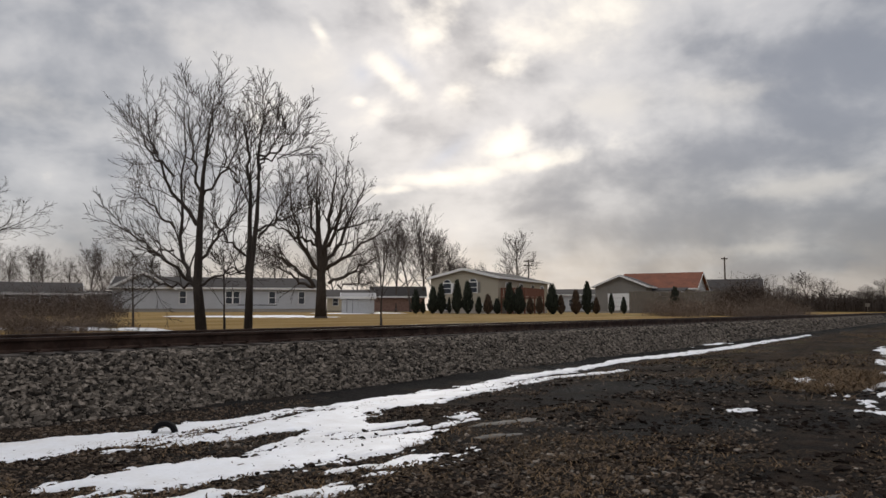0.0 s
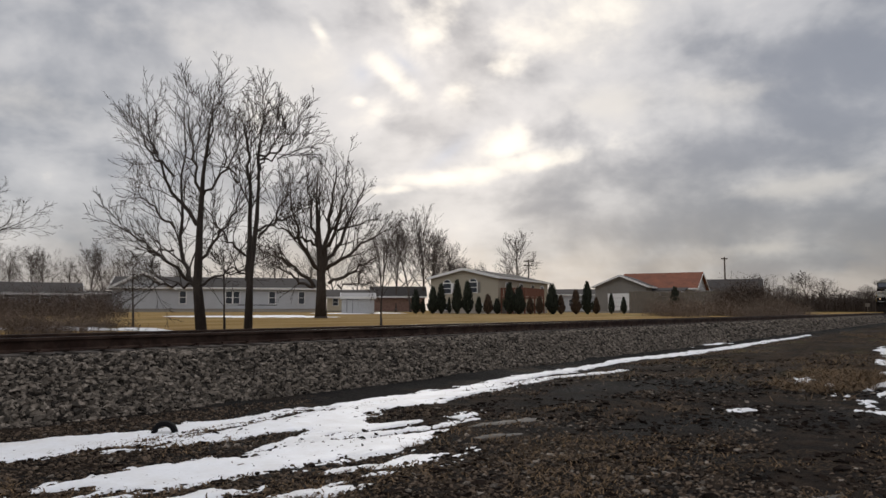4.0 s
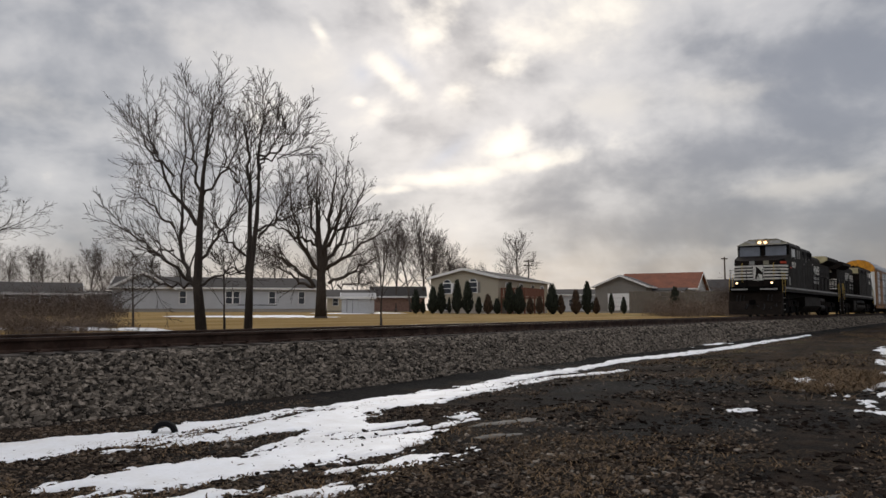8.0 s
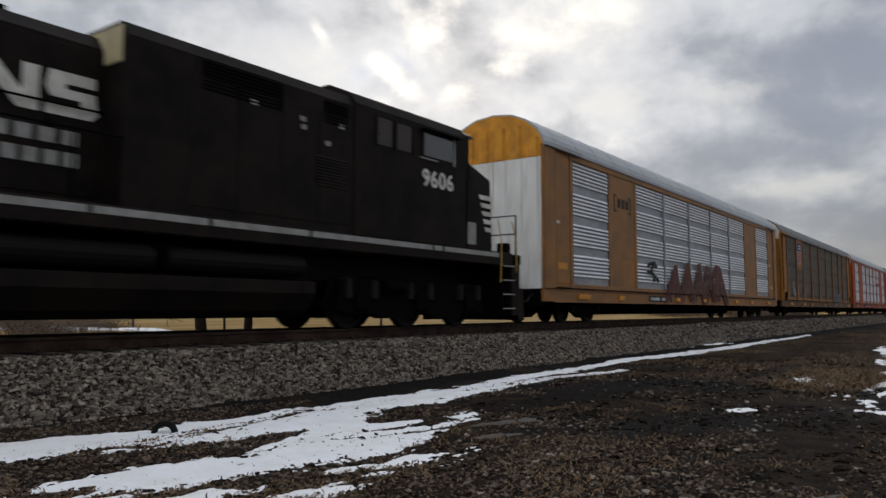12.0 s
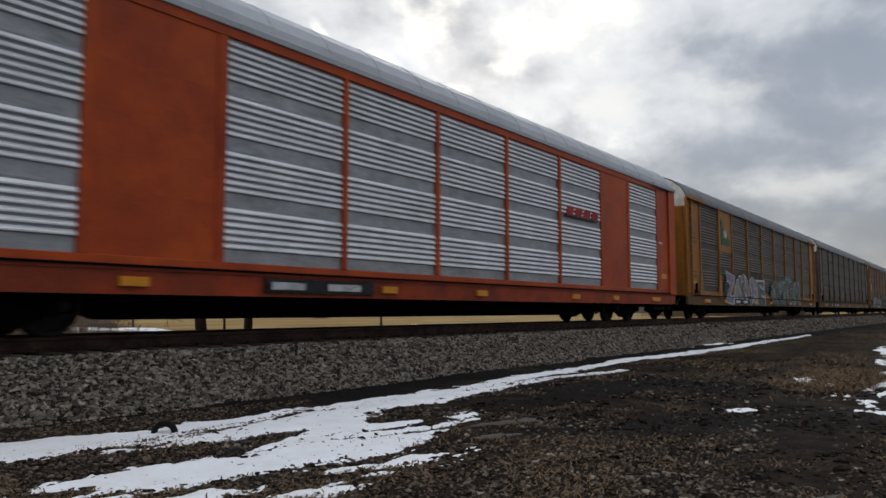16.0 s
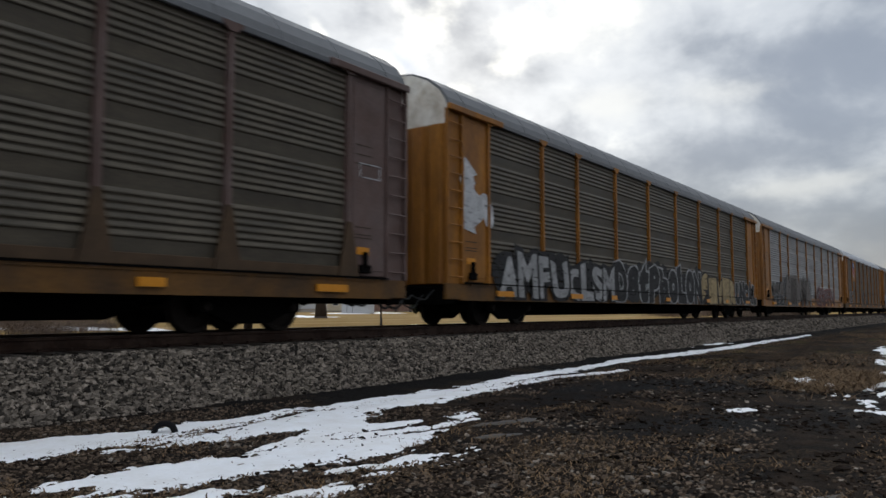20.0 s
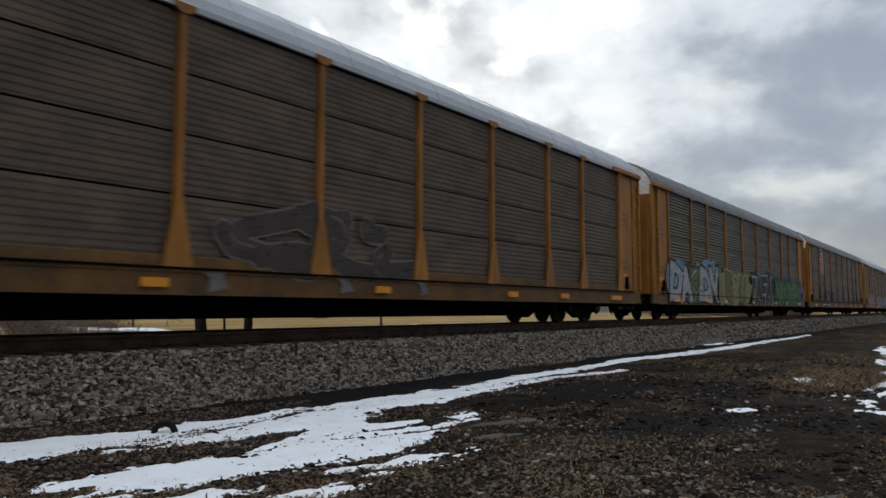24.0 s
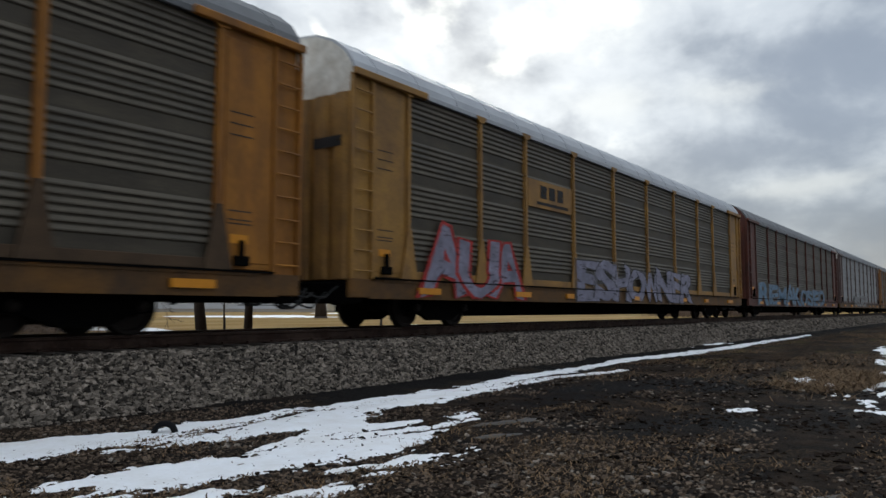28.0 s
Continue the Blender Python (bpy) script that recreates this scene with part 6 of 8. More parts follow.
    part("number", digits, white_paint, cab, "white road number", at=(4.1, -1.508, 3.36))
    o = part("number", digits, white_paint, cab, "white road number", at=(4.1, 1.508, 3.36))
    o.rotation_euler[2] = math.pi
    part("red_mark", Shape().box(3.05, 3.42, -1.506, -1.498, 3.1, 3.2), red_paint, cab)
    # equipment cabinets behind the cab
    part("equipment_cabinet", Shape().prism([(-1.48, 1.9), (-1.48, 4.5), (-1.35, 4.72), (1.35, 4.72), (1.48, 4.5), (1.48, 1.9)], 0, 6.75, 10.3), black_paint, lo)
    for x0, x1, z0, z1 in ((8.55, 10.15, 3.98, 4.5), (6.95, 7.55, 4.0, 4.45), (6.95, 7.75, 2.75, 3.35)):
        s = Shape()
        m = int((z1 - z0) / 0.06)
        for j in range(m):
            z = z0 + j * (z1 - z0) / m
            s.prism([(-1.482, z), (-1.482, z + 0.05), (-1.5, z + 0.02), (-1.5, z)], 0, x0, x1)
        # black plate and upper slats: the shade inside the intake put into colour
        both("louver_recess", Shape().box(x0, x1, -1.486, -1.479, z0, z1), soot, lo, "flat black plate drawn for the dark inside of the intake")
        both("louvers", s, black_paint if z0 < 3 else soot, lo, "dark louvered grille")
    for x0 in (6.8, 7.7, 8.6, 9.5):
        both("cabinet_door", Shape().box(x0 + 0.03, x0 + 0.85, -1.489, -1.479, 2.05, 4.2, 0.006), black_paint, lo)
    # long hood
    hood = [(-0.93, 1.9), (-0.93, 4.35), (-0.75, 4.58), (0.75, 4.58), (0.93, 4.35), (0.93, 1.9)]
    part("hood", Shape().prism(hood, 0, 10.3, 20.85), black_paint, lo)
    for i in range(11):
        x0 = 10.4 + i * 0.94
        both("hood_door", Shape().box(x0 + 0.02, x0 + 0.92, -0.945, -0.929, 2.05, 4.28, 0.006), black_paint, lo)
        both("door_latch", Shape().box(x0 + 0.8, x0 + 0.86, -0.97, -0.944, 3.0, 3.12), soot if i % 3 else dim_white, lo)
    both("hood_handrail", Shape().tube([(10.4, -1.0, 3.35), (20.7, -1.0, 3.35)], 0.018, 6), soot, lo)
    part("exhaust_stack", Shape().box(14.3, 15.0, -0.45, 0.45, 4.56, 4.9, 0.03), soot, lo)
    part("roof_hatch", Shape().box(12.2, 13.3, -0.5, 0.5, 4.56, 4.66, 0.03).tube([(12.6, 0.3, 4.66), (12.6, 0.3, 4.8)], 0.1, 8), soot, lo)
    # radiator wings
    wing = [(-0.93, 4.1), (-1.5, 4.42), (-1.52, 4.66), (-1.25, 4.76), (1.25, 4.76), (1.52, 4.66), (1.5, 4.42), (0.93, 4.1)]
    part("radiator", Shape().prism(wing, 0, 16.85, 21.4), black_paint, lo, "wide overhanging radiator housing")
    # markings on the hood: slanted bars, a bold monogram as plain shapes, and two rows of blocks
    y0, y1 = -0.952, -0.944
    for j in range(5):
        z = 3.86 - j * 0.15
        marking("logo_bar", Shape().prism([(z, 11.45 - 0.05 * j), (z + 0.085, 11.48 - 0.05 * j), (z + 0.085, 13.85 - 0.25 * j), (z, 13.7 - 0.25 * j)], 1, y0, y1), white_paint, lo, "white slanted bar of the hood marking", 13.87)
    glyphs = [[(14.2, 3.85), (14.5, 3.85), (14.78, 3.35), (14.78, 3.2), (14.55, 3.2), (14.33, 3.62), (14.3, 3.3), (14.02, 3.3)],
              [(14.6, 3.85), (14.85, 3.85), (15.2, 3.45), (15.2, 3.85), (15.42, 3.85), (15.42, 3.2), (15.15, 3.2), (14.83, 3.55)],
              [(15.55, 3.85), (16.2, 3.85), (16.2, 3.68), (15.78, 3.68), (15.78, 3.6), (16.2, 3.6), (16.25, 3.3), (16.15, 3.2), (15.5, 3.2), (15.5, 3.36), (16.0, 3.36), (16.0, 3.46), (15.58, 3.46), (15.5, 3.6)]]
    for g in glyphs:
        marking("logo_shape", Shape().prism([(z, x) for x, z in g], 1, y0, y1), white_paint, lo, "bold white monogram shape", 13.87)
    for row, z in ((7, 2.78), (8, 2.46)):
        for i in range(row):
            marking("logo_block", Shape().box(13.9 + i * 2.15 / row, 13.9 + (i + 0.72) * 2.15 / row, y0, y1, z, z + 0.21), dim_white, lo, "small white block in the row under the monogram", 13.87)
    part("radiator_front_plate", Shape().prism([(y * 0.96, z * 0.99 + 0.04) for y, z in wing], 0, 16.83, 16.85), cream_paint, lo, "cream end plate of the radiator housing")
    part("equipment_cabinet", Shape().prism([(0.0, 1.9), (0.0, 4.72), (1.35, 4.72), (1.48, 4.5), (1.48, 1.9)], 0, 10.28, 11.42), black_paint, lo)
    part("cabinet_rear_plate", Shape().box(11.42, 11.435, 0.3, 1.40, 4.1, 4.66), cream_paint, lo, "cream end plate of the equipment cabinet")
    for x0, z in ((7.05, 3.95), (8.0, 3.75), (8.02, 3.9), (9.1, 3.95), (7.4, 3.55)):
        both("cabinet_label", Shape().box(x0, x0 + 0.12, -1.497, -1.488, z, z + 0.09), dim_white, lo)
    # rear end: stripes and number
    part("rear_stripes_panel", Shape().box(20.85, 20.86, -0.9, 0.9, 2.25, 3.3), black_paint, lo)
    for j in range(5):
        z = 2.3 + j * 0.2
        for a, b in ((-0.9, -0.32), (0.32, 0.9)):
            part("rear_stripe", Shape().box(20.855, 20.868, a, b, z, z + 0.11), white_paint, lo, "weathered white rear stripe")
    part("rear_emblem", Shape().box(20.855, 20.868, -0.3, 0.3, 2.25, 3.25), white_paint, lo)
    part("emblem_figure", Shape().prism([(-0.05, 2.35), (0.02, 2.75), (-0.22, 2.65), (-0.24, 2.8), (0.0, 3.1), (0.14, 3.2), (0.12, 2.9), (0.2, 2.4), (0.1, 2.35), (0.06, 2.6)], 0, 20.868, 20.874), black_paint, lo)
    me = lettering(number, 0.36, white_paint, "rear_number")
    o = part("rear_number", me, white_paint, lo, "white road number on the rear", at=(20.87, 0, 3.98))
    o.rotation_euler[2] = math.pi / 2
    for y in (-0.4, 0.4):
        part("rear_window_lamp", Shape().lathe([(20.84, 0.09), (20.9, 0.09), (20.9, 0.0)], (0, y * 0.4, 3.55), 0, 12), dim_white, lo)
    # walkway handrails
    for sy in (-1, 1):
        part("walkway_handrail", Shape().tube([(10.4, sy * 1.46, 2.92), (21.3, sy * 1.46, 2.92)], 0.02, 6), soot, lo)
        for i in range(8):
            x = 10.6 + i * 1.5
            part("handrail_post", Shape().tube([(x, sy * 1.46, 1.88), (x, sy * 1.46, 2.92)], 0.02, 6), soot, lo)
    for end, d in ((0.62, -1), (L - 0.62, 1)):
        for y in (-1.4, 0.45):
            part("end_railing", Shape().tube([(end, y, 1.88), (end, y, 2.95), (end, y + 0.95, 2.95), (end, y + 0.95, 1.88)], 0.024, 6), soot, lo)
            part("railing_bar", Shape().tube([(end, y, 2.45), (end, y + 0.95, 2.45)], 0.02, 6), soot, lo)
        e = end + 0.0
        part("pilot", Shape().prism([(-1.5, 0.25), (1.5, 0.25), (1.5, 1.6), (-1.5, 1.6)], 0, min(e, e - 0.35 * d) - 0.0, max(e, e - 0.35 * d)), grime, lo)
        if d < 0:
            v = [(0.3, -1.45, 0.12), (0.3, 1.45, 0.12), (0.02, 0.0, 0.12), (0.45, -1.5, 0.95), (0.45, 1.5, 0.95), (0.3, 0.0, 0.98), (0.7, -1.5, 0.12), (0.7, 1.5, 0.12), (0.7, -1.5, 0.95), (0.7, 1.5, 0.95)]
            part("plow", Shape().add(v, [(0, 3, 5, 2), (2, 5, 4, 1), (0, 6, 8, 3), (1, 4, 9, 7), (3, 8, 9, 4, 5)]), grime, lo, "grimy brown black snow plow")
        coupler(lo, end + 0.1 * d, d, 0.88)
        for i, y in enumerate((-0.95, -0.75, 0.6, 0.8, 1.0)):
            hoses = Shape()
            hoses.tube([(end + 0.02 * d, y, 1.35), (end + 0.14 * d, y, 1.25), (end + 0.16 * d, y + 0.02, 0.95), (end + 0.1 * d, y + 0.03, 0.7)], 0.03, 6)
            part("brake_hose", hoses, hose_mat, lo)
        for sy in (-1, 1):
            st = Shape()
            xx = end - 0.5 * d
            st.box(xx - 0.3, xx + 0.3, min(sy * 1.28, sy * 1.26), max(sy * 1.28, sy * 1.26), 0.35, 1.6)
            st.box(xx - 0.32, xx - 0.29, min(sy * 1.5, sy * 1.26), max(sy * 1.5, sy * 1.26), 0.35, 1.6).box(xx + 0.29, xx + 0.32, min(sy * 1.5, sy * 1.26), max(sy * 1.5, sy * 1.26), 0.35, 1.6)
            steps = part("steps", st, soot, lo)
            for j in range(4):
                z = 0.42 + j * 0.37
                tread = part("step", Shape().box(xx - 0.29, xx + 0.29, min(sy * 1.49, sy * 1.28), max(sy * 1.49, sy * 1.28), z, z + 0.035), soot, lo)
                part("step_edge", Shape().box(xx - 0.28, xx + 0.28, min(sy * 1.506, sy * 1.49), max(sy * 1.506, sy * 1.49), z, z + 0.03), dim_white, tread, "pale worn step edge")
            for dx in (-0.36, 0.36):
                g = Shape()
                g.tube([(xx + dx, sy * 1.47, 1.1), (xx + dx * 1.02, sy * 1.5, 1.6), (xx + dx, sy * 1.5, 2.2), (xx + dx * 0.9 - 0.1 * d, sy * 1.45, 2.75)], 0.015, 6)
                part("grab_rail", g, yellow_rail, lo, "yellow grab rail beside the steps")
    # lights
    for y in (-0.17, 0.17):
        part("headlight", Shape().lathe([(2.70, 0.0), (2.70, 0.08), (2.84, 0.1)], (0, y, 4.84), 0, 14), lamp_glow if lit else dim_white, cab, "lit round headlight" if lit else "unlit round headlight")
    for sy in (-1, 1):
        part("ditch_light_box", Shape().box(0.42, 0.65, sy * 0.98 - 0.14, sy * 0.98 + 0.14, 1.86, 2.22, 0.02), soot, lo)
        part("ditch_light", Shape().lathe([(0.38, 0.0), (0.38, 0.055), (0.43, 0.075)], (0, sy * 0.98, 2.1), 0, 12), lamp_glow if lit else dim_white, lo, "lit round ditch light" if lit else "unlit ditch light")
        part("number_board", Shape().add([(2.775, sy * 0.75 - 0.33, 4.74), (2.775, sy * 0.75 + 0.33, 4.74), (2.835, sy * 0.75 + 0.33, 4.95), (2.835, sy * 0.75 - 0.33, 4.95)], [(0, 3, 2, 1)]), dim_white, cab, "pale number board")
    part("deck_edge", Shape().box(0.36, 1.0, -1.4, 1.4, 1.62, 1.88, 0.02), soot, lo)
    both("deck_stripe", Shape().box(0.35, 0.362, -1.3, -0.35, 1.66, 1.76), dim_white, lo)
    # true heights of the body above the rails
    done = set()
    for o in lo.children_recursive:
        o.location.z *= 0.938
        if o.data.name not in done:
            done.add(o.data.name)
            o.data.transform(Matrix.Diagonal((1, 1, 0.938, 1)))
    for x in (4.3, L - 4.3):
        loco_truck(lo, x, -1 if lit else 1)
    return lo


lead = locomotive("9829", "black road locomotive with white nose stripes and lit headlights, leading", True)
trailing = locomotive("9606", "black road locomotive with white stripes running backwards behind the first", False)


# ---- bare trees ----
bark = material("tree_bark", (0.055, 0.043, 0.035), 0.9, vary=0.35, grain=4, fine=40, bump=0.8, bump_size=0.02, stretch=(3, 3, 0.8))
twig_mat = material("twig_bark", (0.060, 0.046, 0.038), 0.9, vary=0.3, grain=5, bump=0)
# distant copies of twigs and bark, paled and greyed: haze put into the colour
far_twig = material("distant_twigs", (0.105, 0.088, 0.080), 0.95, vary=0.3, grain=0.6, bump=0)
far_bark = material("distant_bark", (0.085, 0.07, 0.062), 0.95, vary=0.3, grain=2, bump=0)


def branch(rng, out, p, d, length, r, level, top, up, spread, kids, thin, limb=1.0, low=0.28):
    """One limb and all that grows from it."""
    n = (7, 6, 5, 4, 3)[min(level, 4)]
    pts, rad = [p], [r]
    seg = length / n
    q, dd = Vector(p), Vector(d).normalized()
    wig = (0.05, 0.13, 0.085, 0.10, 0.12)[min(level, 4)]
    for i in range(n):
        dd = (dd + Vector((rng.gauss(0, wig), rng.gauss(0, wig), rng.gauss(0, wig * 0.6) + up * (0.03, 0.10, 0.08, 0.06, 0.03)[min(level, 4)]))).normalized()
        q = q + dd * seg
        pts.append(q.copy())
        rad.append(max(thin, r * (1 - (0.62 if level == 0 else 0.8) * (i + 1) / n)))
    out[0 if level <= 1 else (1 if level < top else 2)].tube(pts, rad, (9, 7, 5, 4, 3)[min(level, 4)] if level < top else 3, caps=level == 0)
    if level >= top:
        return
    if level == 3:
        rng = random.Random(int(pts[0][0] * 10000))
    m = kids[min(level, len(kids) - 1)]
    first = low if level == 0 else 0.15
    base = rng.uniform(0, 6.28)
    for j in range(m):
        t = first + (1 - first) * (j + rng.uniform(0.2, 0.9)) / m
        k = min(int(t * n), n - 1)
        at = pts[k].lerp(pts[k + 1], t * n - k)
        axis = (pts[k + 1] - pts[k]).normalized()
        side = axis.orthogonal().normalized()
        a = base + j * 2.4 + rng.gauss(0, 0.35)
        side = Matrix.Rotation(a, 3, axis) @ side
        ang = spread[min(level, len(spread) - 1)] * rng.uniform(0.75, 1.25) * ((1.35 - 0.75 * t) if level == 0 else 1.0)
        nd = axis * math.cos(ang) + side * math.sin(ang)
        rr = (rad[k] * 0.75 if level else rad[k] * 0.52) * rng.uniform(0.7, 1.0)
        ln = length * (0.72 if level == 0 else 0.6) * rng.uniform(0.7, 1.15) * (1.1 - 0.55 * t) * (limb if level == 0 else 1.0)
        branch(rng, out, at, nd, ln, max(thin, min(rr, rad[k] * 0.9)), level + 1, top, up, spread, kids, thin)


def bare_tree(name, label, at, height, r, seed, kids, spread, up=1.0, top=4, thin=0.006, lean=(0, 0), mats=None, group="", tall=None, limb=1.0, low=0.28):
    rng = random.Random(seed)
    out = [Shape(), Shape(), Shape()]
    branch(rng, out, Vector((0, 0, -0.15)), Vector((lean[0], lean[1], 1)), height, r, 0, top, up, spread, kids, thin, limb, low)
    # flare at the foot
    out[0].tube([(0, 0, -0.3), (0, 0, 0.15), (0, 0, 0.5)], [r * 1.5, r * 1.2, r * 1.0], 10)
    zmax = max(p[2] for p in (out[2].v or out[1].v))
    if tall:
        s = tall / zmax
        for o in out:
            o.v = [(a * s, b * s, c * s) for a, b, c in o.v]
        zmax = tall
    z0 = float(ground_height(np.array(at[0]), np.array(at[1])))
    t = thing(name, label, "tree", pose(at[0], at[1], z0 - 0.02), group)
    b, w = mats or (bark, twig_mat)
    part("trunk", out[0], b, t, smooth=True)
    if out[1].v:
        part("branchwork", out[1], b, t)
    part("crown", out[2], w, t, "bare leafless twigs")
    return t, zmax


ACROSS, ALONG = Vector((math.sin(radians(HEADING)), -math.cos(radians(HEADING)), 0)), Vector((math.cos(radians(HEADING)), math.sin(radians(HEADING)), 0))


def limbed_tree(label, at, r, trunk, limbs, seed, kids, thin):
    """A tree by its main limbs: trunk rows are (sideways, height); limbs are start height, start sideways, end sideways, end height, thickness, bow."""
    rng = random.Random(seed)
    out = [Shape(), Shape(), Shape()]
    spin = [rng.uniform(-0.25, 0.25) for _ in trunk]
    pts = [ACROSS * a + ALONG * (0.3 * w * i / len(trunk)) + Vector((0, 0, h)) for i, ((a, h), w) in enumerate(zip(trunk, spin))]
    n = len(pts)
    rad = [max(thin * 1.5, r * (1 - 0.97 * trunk[i][1] / trunk[-1][1]) ** 1.15) for i in range(n)]
    out[0].tube([pts[0] - Vector((0, 0, 0.3)), pts[0] + Vector((0, 0, 0.12))], [r * 1.55, r * 1.08], 10)
    out[0].tube(pts, rad, 9)
    top = trunk[-1][1]
    rows = list(limbs) + [(trunk[n // 2][1], trunk[n // 2][0], trunk[-1][0], top, r * 0.2, 0.0)]
    for h0, a0, a1, h1, lr, bow in rows:
        depth = rng.uniform(-0.5, 0.5) * (abs(a1 - a0) + 0.45 * abs(h1 - h0))
        m, line = 12, []
        for i in range(m + 1):
            u = i / m
            side = a0 + (a1 - a0) * (u + bow * math.sin(u * math.pi)) + rng.gauss(0, 0.012) * top * 0.6
            up = h0 + (h1 - h0) * (u - bow * 0.8 * math.sin(u * math.pi) * (1 if h1 - h0 > 0.4 else 0)) + rng.gauss(0, 0.008) * top
            line.append(ACROSS * side + ALONG * depth * u + Vector((0, 0, up)))
        lrad = [max(thin * 1.2, lr * (1 - 0.85 * i / m)) for i in range(m + 1)]
        out[0].tube(line, lrad, 7, caps=False)
        length = sum((line[i + 1] - line[i]).length for i in range(m))
        base = rng.uniform(0, 6.28)
        for j in range(kids[0]):
            t = 0.18 + 0.82 * (j + rng.uniform(0.1, 0.9)) / kids[0]
            k = min(int(t * m), m - 1)
            p0 = line[k].lerp(line[k + 1], t * m - k)
            axis = (line[k + 1] - line[k]).normalized()
            out_dir = Matrix.Rotation(base + j * 2.4 + rng.gauss(0, 0.4), 3, axis) @ axis.orthogonal().normalized()
            ang = rng.uniform(0.35, 0.75)
            d = axis * math.cos(ang) + out_dir * math.sin(ang) + Vector((0, 0, 0.15))
            branch(rng, out, p0, d, min(length * 0.6, top * 0.3) * rng.uniform(0.5, 1.15) * (1.25 - 0.75 * t), max(thin, lrad[k] * 0.42), 2, 4, 0.5, (0.7, 0.6, 0.5, 0.5), kids, thin)
    t = thing("bare_tree", label, "tree", pose(at[0], at[1], float(ground_height(np.array(at[0]), np.array(at[1]))) - 0.02))
    part("trunk", out[0], bark, t, smooth=True)
    part("branchwork", out[1], bark, t)
    part("crown", out[2], twig_mat, t, "bare leafless twigs")
    return t


limbed_tree("tall bare tree with many upswept branches beside the railway", (13.07, 17.77), 0.165,
            [(0.03, 0), (-0.12, 1.35), (-0.10, 2.9), (-0.04, 4.5), (0.15, 6.0), (0.28, 7.1)],
            [(1.35, -0.12, -1.05, 7.0, 0.085, 0.30), (1.5, -0.4, -2.35, 3.1, 0.055, -0.05), (1.4, -0.15, -1.95, 1.45, 0.045, 0.1), (3.0, -0.8, -2.3, 4.5, 0.04, 0.05),
             (3.1, -0.2, -1.8, 6.4, 0.06, 0.1), (3.9, -0.1, -0.7, 7.1, 0.05, 0.1), (2.1, -0.1, 1.35, 4.2, 0.05, 0.08), (3.9, -0.05, 1.0, 6.4, 0.045, 0.12),
             (1.4, -0.1, 1.8, 2.0, 0.04, 0.05), (4.4, -0.85, -2.05, 6.1, 0.04, 0.05), (2.4, -0.8, -2.1, 2.2, 0.03, 0.0)],
            226, (14, 8, 5, 3), 0.0052)
limbed_tree("slender forked bare tree with an open crown beside the railway", (13.17, 15.92), 0.122,
            [(0.02, 0), (0.05, 1.7), (0.2, 3.2), (0.24, 4.3), (0.2, 5.2), (0.45, 6.5)],
            [(1.6, 0.05, -0.4, 6.1, 0.075, -0.2), (4.9, 0.22, 1.3, 6.2, 0.035, 0.25), (4.8, 0.25, 1.4, 5.4, 0.03, 0.15), (2.2, -0.05, -1.25, 3.7, 0.04, 0.05), (2.9, 0.2, 1.45, 3.8, 0.04, 0.1),
             (2.7, 0.2, 1.2, 4.4, 0.035, 0.1), (1.7, 0.05, -1.0, 2.2, 0.03, 0.1), (4.2, -0.35, -0.9, 5.9, 0.035, 0.1), (4.6, 0.24, 0.9, 6.0, 0.03, 0.1)],
            70, (13, 7, 5, 3), 0.0052)
limbed_tree("broad old bare tree with a thick trunk on the lawn", (31.5, 31.54), 0.36,
            [(0.0, 0), (0.0, 1.7), (-0.05, 3.2), (-0.2, 4.8), (-0.35, 7.0), (-0.3, 9.0)],
            [(2.6, 0.0, -1.75, 8.2, 0.15, 0.15), (2.6, 0.1, 0.85, 9.0, 0.17, 0.0), (2.9, 0.2, 2.45, 8.2, 0.14, 0.05), (2.8, 0.3, 4.15, 5.2, 0.13, -0.03), (2.0, 0.4, 3.8, 4.0, 0.11, 0.05),
             (2.0, -0.3, -2.95, 4.4, 0.13, 0.05), (1.8, -0.4, -3.25, 3.4, 0.11, 0.05), (4.2, -0.2, -2.65, 5.5, 0.10, 0.05), (4.2, -0.2, -0.8, 9.3, 0.11, 0.2), (5.3, 0.7, 2.9, 6.0, 0.08, 0.1),
             (1.9, 0.9, 3.3, 2.1, 0.06, 0.0), (3.8, 0.0, 1.7, 9.2, 0.12, 0.15)],
            50, (11, 7, 4, 3), 0.0095)
bare_tree("bare_tree", "bare tree whose limbs reach over the lawn", (10.8, 29.4), 6.2, 0.2, 41, (11, 8, 6, 4), (0.9, 0.65, 0.6, 0.6), 0.4, tall=7.2)
bare_tree("sapling", "thin bare sapling at the edge of the lawn", (19.07, 16.29), 3.1, 0.035, 51, (6, 4, 3), (0.6, 0.6, 0.5), 0.8, top=3)
bare_tree("sapling", "thin bare sapling at the edge of the lawn", (14.25, 22.98), 2.1, 0.035, 52, (5, 4, 3), (0.7, 0.6, 0.5), 0.8, top=3)
bare_tree("sapling", "thin bare sapling at the edge of the lawn", (13.46, 17.23), 2.4, 0.03, 53, (4, 3, 3), (0.6, 0.6, 0.5), 0.8, top=3)


def place(px_bearing, dist):
    """A place on the ground by its bearing from the camera in degrees and its distance."""
    return dist * math.cos(radians(px_bearing)), dist * math.sin(radians(px_bearing))


